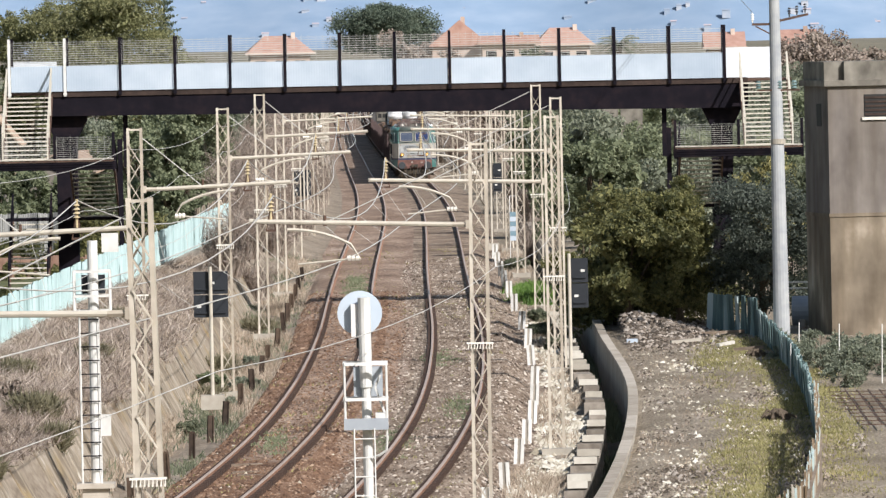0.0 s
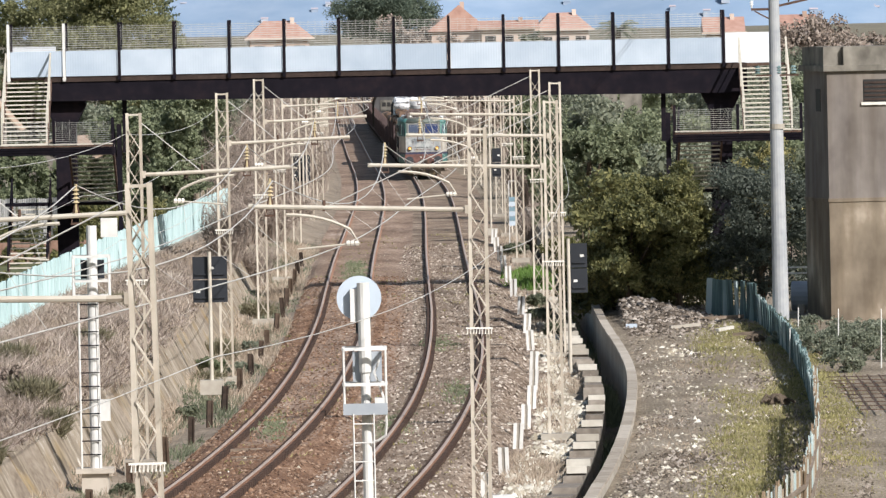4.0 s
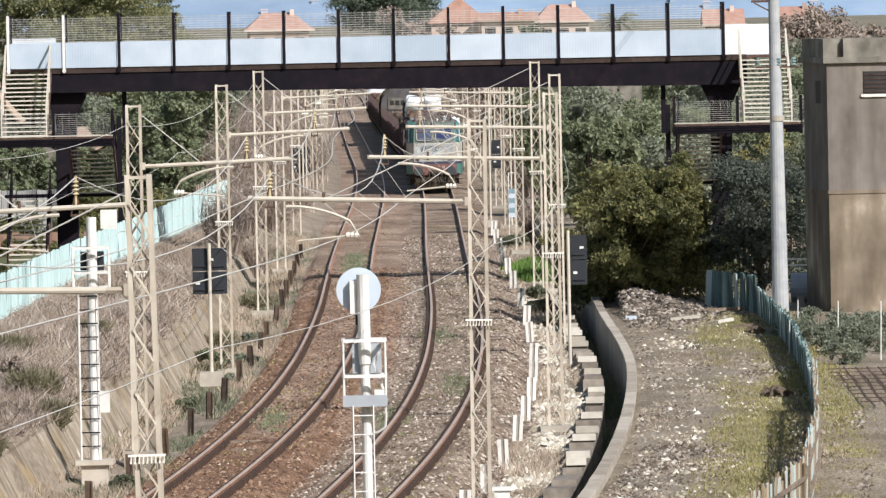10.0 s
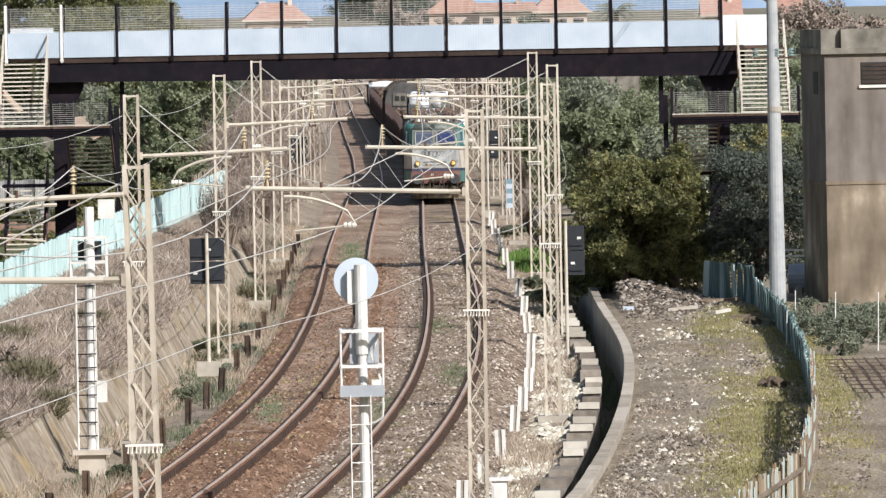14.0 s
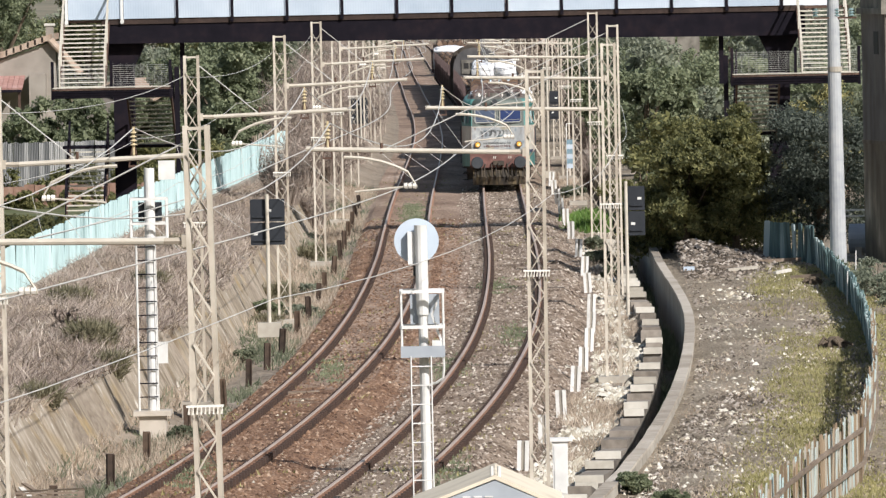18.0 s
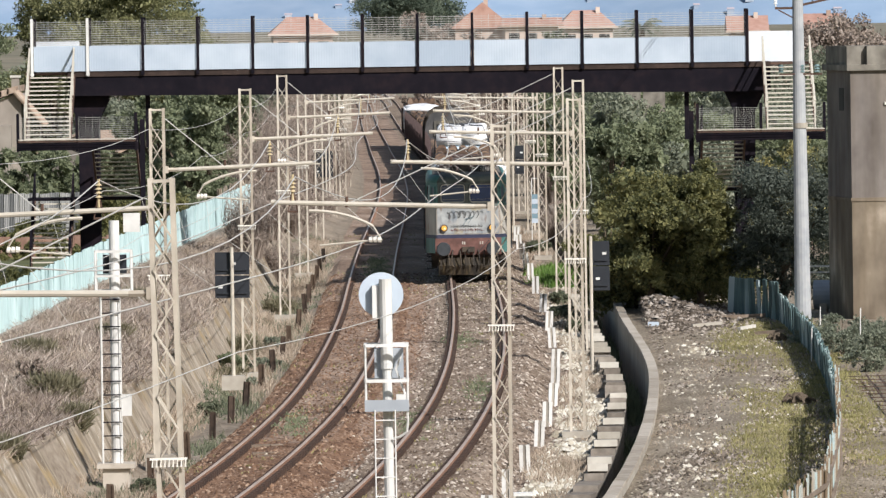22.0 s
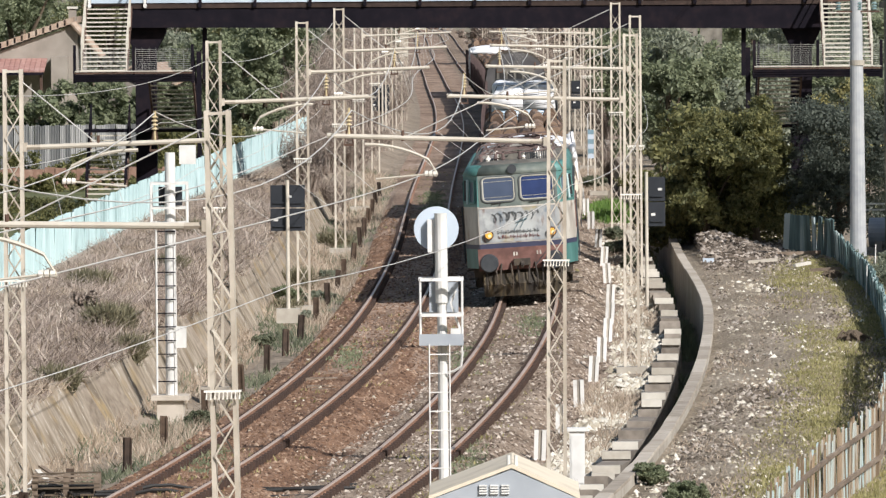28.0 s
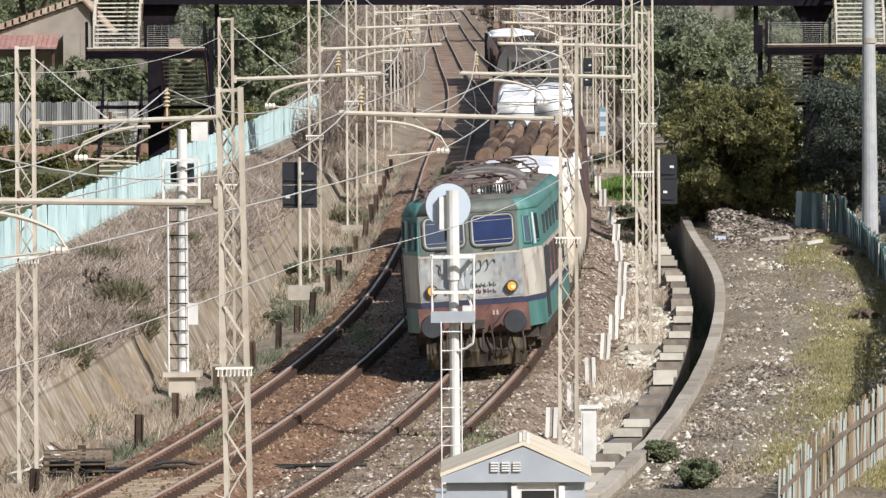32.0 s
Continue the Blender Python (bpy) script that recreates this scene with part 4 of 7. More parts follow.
def power_pole():
    p = thing("power_pole", (9.85, 264, 0), "tall round concrete power pole with cross-arms and insulators", "utility pole")
    bm = bmesh.new()
    rod(bm, (0, 0, -.4), (-.04, 0, 11.2), .25, .14, 16)
    part("shaft", bm, "pole_concrete", p)
    for nm, a, b, w in (("cross_arm", (-.7, 0, 9.35), (.0, 0, 9.35), .07), ("cross_arm", (0, 0, 9.42), (.95, 0, 9.62), .07), ("brace", (-.6, 0, 9.3), (-.05, 0, 9.0), .04)):
        bm = bmesh.new()
        bar(bm, a, b, w, w)
        part(nm, bm, "rust", p)
    for x, z in ((.4, 9.55), (.62, 9.6), (.86, 9.66), (-.68, 9.4)):
        bm = bmesh.new()
        rod(bm, (x, 0, z), (x, 0, z + .12), .02)
        for j in range(3):
            rod(bm, (x, 0, z + .08 + .07 * j), (x, 0, z + .13 + .07 * j), .055, .03, 8)
        part("insulator", bm, "black" if x > 0 else "insulator", p)
    bm = bmesh.new()
    bar(bm, (-.6, -.1, 7.42), (.65, -.1, 7.42), .05, .05)
    part("cross_arm", bm, "rust", p)
    for x in (-.55, .05, .5):
        bm = bmesh.new()
        for j in range(3):
            rod(bm, (x, -.1, 7.48 + .08 * j), (x, -.1, 7.54 + .08 * j), .09, .05, 8)
        part("glass_insulator", bm, "teal_sheet", p, "green glass insulator")
    bm = bmesh.new()
    rod(bm, (0, 0, 5.85), (0, 0, 6.0), .215, .215, 16)
    part("band", bm, "concrete", p)
    for x, z in ((-.68, 9.7), (.0, 10.4)):
        bm = bmesh.new()
        tube(bm, [(9.85 + x + .02 * i * i * .3, 264 + 12 * i, z + .5 * i - .02 * i) for i in range(8)], .012, 4)
        tagged(part("power_wire", bm, "wire"), "thin power line running from the concrete pole", "wire")


power_pole()


def tank():
    t = thing("water_tank", (10.75, 273.5, .1), "blue-grey cylindrical tank lying beside the tower", "tank", rz=-8)
    bm = bmesh.new()
    rod(bm, (-.2, 0, .55), (1.6, 0, .55), .45, .45, 20)
    part("shell", bm, "grey_paint", t)
    for x in (0.1, 1.2):
        bm = bmesh.new()
        box(bm, x - .1, x + .1, -.4, .4, -.05, .3)
        part("cradle", bm, "concrete", t)
    for z in (1.2, 1.38):
        bm = bmesh.new()
        bar(bm, (-.6, 1.2, z), (1.8, 1.2, z), .05, .05)
        part("rail", bm, "white_paint", t)


tank()


# ---- plants ----
RNG = np.random.default_rng(7)


def crown_points(blobs, n, rng, sprays=12):
    """Points in leafy sprays over the surface of many blobs (x, y, z, r, squash), with some inside."""
    blobs = np.asarray(blobs, float)
    w = blobs[:, 3] ** 2
    k = len(blobs) * sprays
    own = np.concatenate([np.repeat(np.arange(len(blobs)), 3), rng.choice(len(blobs), max(1, k - 3 * len(blobs)), p=w / w.sum())])
    d = rng.normal(size=(len(own), 3))
    d[:, 2] = d[:, 2] * .9 + .25
    d /= np.linalg.norm(d, axis=1, keepdims=True)
    d[:, 2] *= blobs[own, 4]
    heads = blobs[own, :3] + d * blobs[own, 3:4] * rng.uniform(.72, 1.05, (len(own), 1))
    size = blobs[own, 3] * rng.uniform(.2, .42, len(own))
    pick = rng.choice(len(own), n, p=size ** 2 / (size ** 2).sum())
    e = rng.normal(size=(n, 3))
    e /= np.linalg.norm(e, axis=1, keepdims=True)
    e[:, 2] *= .75
    pts = heads[pick] + e * size[pick][:, None] * rng.uniform(.2, 1.1, (n, 1)) ** .7
    inner = rng.choice(len(blobs), n // 5, p=w / w.sum())
    g = rng.normal(size=(len(inner), 3))
    g /= np.linalg.norm(g, axis=1, keepdims=True)
    g[:, 2] *= blobs[inner, 4]
    return pts, blobs[inner, :3] + g * blobs[inner, 3:4] * rng.uniform(.1, .75, (len(inner), 1))


def tree(name, at, h, rad, leaf, n, size, label, trunk=.25, spread=1.0, clumps=26, squash=.85, low=.25, category="tree", group="", flat=None):
    """A tapered trunk with limbs, and a crown of leaf clumps of uneven size."""
    rng = RNG
    x0, y0 = at
    z0 = rest(x0, y0) if abs(x0) < 60 else grade(y0) + .3
    t = thing(name, (x0, y0, z0), label, category, group)
    blobs = []
    for i in range(clumps):
        a, u = rng.uniform(0, 2 * math.pi), rng.uniform(0, 1)
        zc = h * (low + (1 - low) * rng.uniform(.05, .9))
        mid = flat if flat else (low + 1) / 2
        env = math.sqrt(max(.06, 1 - ((zc / h - mid) / (1.02 - mid if zc / h > mid else mid - low + .12)) ** 2))
        rr = rad * env * math.sqrt(u) * .82
        r = rad * rng.uniform(.22, .42)
        blobs.append((rr * math.cos(a) * spread, rr * math.sin(a), min(zc, h - r * squash * .9), r, squash))
    bm = bmesh.new()
    pts = [Vector((0, 0, -.2)), Vector((rng.normal() * .05 * rad, 0, h * low * .8)), Vector((rng.normal() * .1 * rad, rng.normal() * .1 * rad, h * .7))]
    for i, (a, b) in enumerate(zip(pts, pts[1:])):
        rod(bm, a, b, trunk * (1 - .35 * i), trunk * (.65 - .4 * i), 8)
    part("trunk", bm, "bark", t)
    for b in blobs[:6]:
        bm = bmesh.new()
        rod(bm, pts[1].lerp(pts[2], rng.uniform(0, .6)), Vector(b[:3]), trunk * .35, trunk * .1, 6)
        part("limb", bm, "bark", t)
    outer, inner = crown_points(blobs, int(n * 2.0), rng)
    from_quads("crown", np.concatenate([leaf_quads(outer, size * .6, rng), leaf_quads(inner, size * 1.2, rng)]), leaf, t)
    return t


def bare_shrub(at, h, rad, n, label="leafless grey-brown thicket of thin twigs"):
    """A thicket of thin branching twigs."""
    rng = RNG
    x0, y0 = at
    z0 = rest(x0, y0)
    vs = []
    for i in range(n):
        a = rng.uniform(0, 2 * math.pi)
        r0, r1 = rad * .5 * math.sqrt(rng.uniform()), rad * math.sqrt(rng.uniform())
        p = np.array((r0 * math.cos(a), r0 * math.sin(a), 0.0))
        q = np.array((r1 * math.cos(a), r1 * math.sin(a), h * rng.uniform(.5, 1)))
        w = .018
        side = np.array((math.cos(a + 1.3), math.sin(a + 1.3), 0)) * w
        vs += [p - side, p + side, q]
        for k in range(5):
            u = rng.uniform(.35, 1)
            b = p + (q - p) * u
            e = b + rng.normal(size=3) * (.28, .28, .22) * h * .45 + (0, 0, .1 * h)
            sd = rng.normal(size=3) * .008
            vs += [b - sd, b + sd, e]
    t = thing("bare_shrub", (x0, y0, z0), label, "shrub", "leafless shrubs along the line")
    from_quads("brushwood", vs, "twig", t, per=3)["kind"] = "stuff"
    for i in range(4):
        a = 1.57 * i + x0
        bm = bmesh.new()
        rod(bm, (.08 * math.cos(a), .08 * math.sin(a), -.1), (.35 * rad * math.cos(a), .35 * rad * math.sin(a), h * .55), .035, .012, 6)
        part("stem", bm, "bark", t)


def tufts(name, places, h, material, label, per=9, spread=.12, width=.012, loose=.5):
    """Joined blades of grass round each place (x, y, z, scale)."""
    rng = RNG
    p = np.repeat(np.asarray(places, float), per, axis=0)
    k = len(p)
    base = p[:, :3] + rng.normal(size=(k, 3)) * (spread, spread, 0)
    hh = (h * p[:, 3] * rng.uniform(.4, 1.15, k))[:, None]
    lean = rng.normal(size=(k, 3)) * loose
    lean[:, 2] = 1
    tip = base + lean * hh
    a = rng.uniform(0, 2 * math.pi, k)
    side = np.stack([np.cos(a), np.sin(a) * .3, np.zeros(k)], axis=1) * (width * rng.uniform(.7, 1.6, (k, 1)))
    vs = np.stack([base - side, base + side, tip], axis=1)
    ob = from_quads(name, vs.reshape(-1, 3), material, None, per=3)
    return tagged(ob, label, "grass", kind="stuff")


def scatter(n, o0, o1, y0, y1, clump=0.0, freq=.25, seed=0.0, power=1.6):
    """Places on the ground between two offsets from the line, thinned by a slow noise."""
    out = []
    while len(out) < n:
        # nearer stretches get more, since they are seen larger
        y = y0 * (y1 / y0) ** (RNG.uniform() ** power if power != 1 else RNG.uniform())
        o = RNG.uniform(o0, o1)
        if clump and noise.noise((o * freq * 2.4, y * freq * .3, seed)) * 1.5 < clump * RNG.uniform(-.5, .8):
            continue
        out.append((line_x(y) + o, y, ground_z(o, y) - .02, RNG.uniform(.5, 1.3)))
    return out


def stones(name, places, size, material, label):
    """Joined small angular stones, eight faces each."""
    rng = RNG
    p = np.asarray(places, float)
    k = len(p)
    s = size * p[:, 3:4] * rng.uniform(.5, 1.4, (k, 1))
    ax = rng.uniform(.55, 1.15, (k, 6)) * s
    th = rng.uniform(0, math.pi, k)
    c, sn = np.cos(th), np.sin(th)
    pts = []
    for i, (ux, uy, uz) in enumerate(((1, 0, 0), (0, 1, 0), (-1, 0, 0), (0, -1, 0), (0, 0, 1), (0, 0, -1))):
        v = np.array((ux, uy, uz)) * ax[:, i:i + 1] * (1, 1, .75)
        pts.append(np.stack([v[:, 0] * c - v[:, 1] * sn, v[:, 0] * sn + v[:, 1] * c, v[:, 2]], axis=1) + p[:, :3] + rng.normal(size=(k, 3)) * s * .12)
    V = np.stack(pts, axis=1).reshape(-1, 3)
    f = np.array(((0, 1, 4), (1, 2, 4), (2, 3, 4), (3, 0, 4)))
    F = (f[None] + 6 * np.arange(k)[:, None, None]).reshape(-1)
    me = bpy.data.meshes.new(name)
    me.vertices.add(len(V))
    me.vertices.foreach_set("co", V.astype(np.float32).ravel())
    me.loops.add(len(F))
    me.loops.foreach_set("vertex_index", F.astype(np.int32))
    me.polygons.add(len(F) // 3)
    me.polygons.foreach_set("loop_start", np.arange(0, len(F), 3, dtype=np.int32))
    me.polygons.foreach_set("loop_total", np.full(len(F) // 3, 3, dtype=np.int32))
    me.update(calc_edges=True)
    me.materials.append(M[material])
    return tagged(new(name, me), label, "stones", kind="stuff")


M["stone_brown"] = mat("stone_brown", ((.06, .031, .017), (.15, .082, .046), (.24, .145, .09), (.40, .29, .205)), scale=9, bump=0, island=.9, lo=.1, hi=.95)
M["stone_grey"] = mat("stone_grey", ((.075, .05, .034), (.18, .134, .096), (.30, .24, .185), (.58, .51, .43)), scale=9, bump=0, island=1.1, lo=.1, hi=.98)
M["stone_dark"] = mat("stone_dark", ((.062, .048, .034), (.125, .10, .075), (.205, .168, .132), (.42, .37, .315)), scale=9, bump=0, island=1.1, lo=.1, hi=.98)
M["stone_pale"] = mat("stone_pale", ((.32, .28, .205), (.54, .49, .385), (.74, .70, .60)), scale=9, bump=0, island=1.0, lo=.1, hi=.9)

# ballast and rubble
stones("ballast_stones", scatter(60000, -5.2, -1.6, 125, 330, power=1.1), .056, "stone_brown", "rusty brown angular ballast stones between the rails")
stones("ballast_stones", scatter(75000, -1.7, 2.9, 125, 380, power=1.1), .056, "stone_grey", "grey-brown angular ballast stones between the rails")
stones("ballast_chips", scatter(1900, -5.0, 2.3, 125, 380, power=1.2), .05, "stone_pale", "scattered white stone chips on the ballast")
stones("limestone_rubble", scatter(10500, 2.3, 3.65, 140, 330, .8, .7, 3.0, 1.15), .095, "stone_pale", "strip of whitish limestone rubble beside the drain")
stones("limestone_slabs", scatter(1500, 2.45, 3.55, 140, 300, .8, .7, 3.0, 1.15), .13, "stone_pale", "flat broken limestone slabs beside the drain")
stones("yard_rubble", scatter(24000, 4.9, 10, 150, 300, .4, .4, 5.0, 1.1), .06, "stone_dark", "grey rubble strewn over the waste yard")
stones("yard_chips", scatter(3600, 4.9, 8.6, 150, 300, 1.1, .4, 9.0, 1.1), .07, "stone_pale", "white stone chips strewn over the waste yard")
stones("bank_rubble", scatter(9000, -12, -7.8, 150, 340, .9, .5, 2.0, 1.1), .085, "stone_dark", "brown clods and stones on the dry bank")
mound = [(x, y, rest(x, y) + max(0, .62 * math.exp(-((x - 5.7) / 1.5) ** 2 - ((y - 272) / 7) ** 2)) * RNG.uniform(.2, 1), RNG.uniform(.6, 1.8)) for x, y in zip(RNG.normal(5.9, 1.3, 7000), RNG.normal(271, 6, 7000)) if x > line_x(y) + 4.95]
stones("rubble_mound", mound, .06, "stone_dark", "low mound of grey rubble at the back of the yard")

# grasses
tufts("dry_grass", scatter(9000, -12.2, -7.85, 140, 350, 1.3, .4, 1.0, 1.1), .22, "straw", "dry straw-coloured weeds covering the bank", per=8, spread=.16, loose=.8)
tufts("dead_weeds", scatter(9500, -12.2, -7.85, 140, 350, 1.2, .5, 4.0, 1.1), .36, "twig", "grey-brown dead weed stalks on the bank", per=7, spread=.2, loose=1.1)
tufts("dark_weeds", scatter(5200, -12.0, -7.9, 145, 345, 1.6, .55, 14.0, 1.1), .16, "weed_dark", "dark brown rotten weeds and soil clods on the bank", per=8, spread=.18, width=.02, loose=1.4)
tufts("bleached_stalks", scatter(600, -12.2, -7.9, 145, 300, 1.2, .5, 18.0, 1.1), .42, "stalk_pale", "bleached bent stalks standing on the bank", per=5, spread=.2, width=.014, loose=.9)
tufts("gully_grass", scatter(4200, -7.2, -5.3, 130, 380, .4, .25, 6.0, 1.1), .30, "straw", "dry grass in the gully by the left track", per=8, spread=.14)
tufts("gully_greens", scatter(1400, -7.2, -5.3, 130, 380, .7, .3, 8.0, 1.1), .22, "leaf_olive", "low green weeds in the gully", per=9, spread=.12, width=.02)
tufts("track_weeds", scatter(380, -4.9, 1.2, 150, 400, .9, .09, 12.0, 1.2), .10, "leaf_yellow", "thin patches of weeds between the rails", per=10, spread=.2, width=.02)
tufts("track_greens", [(x + RNG.normal() * .22, y + RNG.normal() * 3.2, rest(x, y) + .03, RNG.uniform(.5, 1.2)) for x, y in ((-3.35, 346), (-3.3, 338), (-4.0, 211), (-1.25, 211), (-1.05, 167.7), (-6.0, 171), (-3.2, 329), (.3, 228), (-.2, 262)) for k in range(70)], .085, "leaf_green", "thin green weeds growing between the rails", per=9, spread=.1, width=.016)
tufts("drain_grass", scatter(900, 4.0, 4.25, 150, 300, .4, .2, 15.0, 1.1), .5, "leaf_green", "green grass growing along the drain", per=9, spread=.1, width=.02)
tufts("yard_grass", scatter(5200, 6.9, 9.7, 150, 285, .9, .3, 21.0, 1.1), .09, "leaf_yellow", "yellow-green grass patches on the waste yard", per=16, spread=.28, width=.016)
tufts("yard_straw", scatter(2400, 5.0, 9.6, 150, 290, 1.0, .35, 25.0, 1.1), .09, "straw", "dry grass on the waste yard", per=7, spread=.2)
tufts("kerb_grass", scatter(1500, 2.2, 3.4, 150, 420, .6, .3, 31.0, 1.1), .24, "straw", "dry grass beside the stepped kerb", per=8, spread=.14)
tufts("green_patch", [(x, y, rest(x, y), s) for x, y, s in zip(RNG.normal(3.25, .28, 420), RNG.uniform(318, 338, 420), RNG.uniform(.6, 1.3, 420))], .34, "leaf_bright", "fresh bright green grass beside the drain", per=10, spread=.12, width=.03)


# shrubs on the bank and in the gully
def shrub(at, h, rad, leaf, label, n=3600, size=.05):
    return tree("shrub", at, h, rad, leaf, n, size, label, trunk=.03, clumps=12, low=.05, squash=.8, category="shrub", group="low shrubs on the bank")


BRUSH = ((-9.3, 202, .95, .55), (-9.05, 203, .8, .4), (-8.5, 196, .75, .42), (-10.6, 222, .6, .7), (-9.2, 236, .5, .6), (-9.6, 262, .6, .7), (-9.3, 181, .5, .6), (-6.55, 262, .8, .75), (-6.35, 245, .65, .6), (-6.2, 300, .8, .7))
for x, y, h, r, lf in ((-9.9, 207, .6, .5, "twig"), (-6.45, 251, .55, .5, "leaf_green"), (-6.6, 226, .35, .4, "leaf_olive"), (-5.85, 240, .32, .45, "leaf_grey"), (-5.6, 268, .32, .5, "leaf_grey"), (-5.7, 252, .35, .5, "leaf_grey"), (-6.7, 188, .3, .35, "leaf_olive"), (3.0, 286, .45, .5, "leaf_olive"), (3.2, 300, .5, .5, "leaf_olive"),
                       (2.9, 365, .5, .6, "leaf_olive"), (3.4, 275, .4, .4, "leaf_olive"), (2.2, 158, .35, .4, "leaf_green"), (2.7, 150, .5, .45, "leaf_green"), (-.6, 150, .3, .35, "leaf_green")):
    shrub((x, y), h, r, lf, "low rounded grey-green shrub" if lf in ("leaf_olive", "leaf_grey") else "small ragged weed clump")

def brush_clump(at, h, rad, n=3200):
    """A feathery dry bush: many thin stalks fanning out from the ground."""
    rng = RNG
    x0, y0 = at
    t = thing("dry_bush", (x0, y0, rest(x0, y0)), "feathery olive-brown dry bush on the bank", "shrub", "dry bushes on the bank")
    a, u = rng.uniform(0, 2 * math.pi, n), np.sqrt(rng.uniform(0, 1, n))
    tilt = rng.uniform(0, .85, n) * (.35 + .65 * u)
    ln = h * rng.uniform(.55, 1.05, n)
    base = np.stack([rad * .45 * u * np.cos(a), rad * .45 * u * np.sin(a), np.full(n, -.03)], axis=1)
    d = np.stack([np.sin(tilt) * np.cos(a), np.sin(tilt) * np.sin(a), np.cos(tilt)], axis=1)
    start = base + d * ln[:, None] * rng.uniform(0, .6, (n, 1))
    start = start + rng.normal(size=(n, 3)) * (rad * .12, rad * .12, .05)
    tip = start + d * rng.uniform(.1, .22, (n, 1)) + rng.normal(size=(n, 3)) * .07
    side = rng.normal(size=(n, 3)) * .011
    from_quads("brushwood", np.stack([start - side, start + side, tip], axis=1).reshape(-1, 3), "brush", t, per=3)["kind"] = "stuff"


for x, y, h, r in BRUSH:
    brush_clump((x, y), h, r)

# grove and trees on the right
LAUREL = "dense dark green broad-leaved tree by the yard"
tree("laurel_tree", (5.75, 276.5), 4.55, 2.2, "leaf_dark", 15000, .095, LAUREL, trunk=.18, clumps=48, low=.12)
tree("laurel_tree", (7.25, 277), 5.15, 1.45, "leaf_dark", 11000, .09, LAUREL, trunk=.16, clumps=38, low=.14)
tree("laurel_tree", (6.4, 283), 4.4, 2.2, "leaf_dark", 8000, .09, LAUREL, trunk=.18, clumps=40, low=.02)
tree("laurel_tree", (7.2, 281), 2.3, 2.3, "leaf_dark", 9000, .085, LAUREL, trunk=.1, clumps=40, low=.01)
tree("laurel_tree", (5.3, 280), 2.2, 1.8, "leaf_dark", 7000, .085, LAUREL, trunk=.1, clumps=34, low=.01)
tree("laurel_tree", (4.75, 290), 3.5, 1.4, "leaf_dark", 5000, .09, LAUREL, trunk=.12, clumps=26, low=.02)
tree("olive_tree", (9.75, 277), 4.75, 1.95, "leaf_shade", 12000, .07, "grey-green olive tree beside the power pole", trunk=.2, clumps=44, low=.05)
tree("olive_tree", (12.6, 300), 4.6, 2.0, "leaf_olive", 8000, .07, "grey-green olive tree beside the tower", trunk=.2, clumps=36, low=.05)
tree("olive_tree", (10.9, 300), 4.85, 1.6, "leaf_yellow", 6000, .07, "yellowish olive tree behind the power pole", trunk=.16, clumps=30, low=.1)
for i, (x, y, h, r, lf) in enumerate(((5.5, 335, 5.2, 2.2, "leaf_green"), (8.8, 345, 4.3, 2.3, "leaf_grey"), (12.2, 350, 5.4, 2.6, "leaf_green"), (6.0, 380, 6.0, 2.6, "leaf_grey"), (10.0, 390, 4.9, 2.8, "leaf_green"),
                                     (14.5, 395, 6.0, 3.0, "leaf_grey"), (5.6, 430, 5.6, 2.4, "leaf_green"), (9.5, 445, 4.8, 3.0, "leaf_green"), (14.0, 450, 6.8, 3.2, "leaf_grey"), (18.5, 430, 6.5, 3.2, "leaf_green"),
                                     (7.0, 490, 6.4, 3.0, "leaf_grey"), (12.5, 505, 7.2, 3.4, "leaf_green"), (18.0, 510, 7.2, 3.4, "leaf_grey"), (8.5, 560, 7.0, 3.4, "leaf_green"), (15.0, 570, 7.4, 3.6, "leaf_green"), (22, 560, 7.4, 3.8, "leaf_grey"), (6.0, 620, 6.5, 3.2, "leaf_grey"), (11, 650, 7.0, 3.6, "leaf_green"))):
    tree("grove_tree", (x, y), h, r, lf, 7600, .095 + .0001 * y, "green leafy tree in the grove beyond the footbridge" if lf == "leaf_green" else "grey-green olive tree in the grove beyond the footbridge", clumps=30, low=.04, group="trees beyond the footbridge")
for i, (x, y, h, r, lf) in enumerate(((-11.4, 378, 5.2, 2.0, "leaf_green"), (-13.0, 388, 5.6, 2.4, "leaf_green"), (-11.8, 420, 5.8, 2.3, "leaf_green"), (-15.5, 430, 4.4, 2.2, "leaf_green"), (-13.8, 455, 6.0, 2.7, "leaf_green"),
                                     (-12.6, 480, 5.6, 2.2, "leaf_grey"), (-18.5, 470, 5.0, 2.6, "leaf_grey"), (-15.0, 520, 6.4, 3.0, "leaf_green"), (-13.5, 560, 6.2, 2.8, "leaf_grey"), (-18, 580, 6.4, 3.2, "leaf_green"), (-30, 545, 7.4, 3.6, "leaf_green"), (-35, 560, 8.0, 3.8, "leaf_green"), (-25.5, 555, 7.0, 3.2, "leaf_grey"))):
    tree("bank_tree", (x, y), h, r, lf, 7000, .095 + .0001 * y, "green leafy tree on the bank beyond the footbridge" if lf == "leaf_green" else "grey-green tree on the bank beyond the footbridge", clumps=28, low=.04, group="trees on the bank beyond the footbridge")
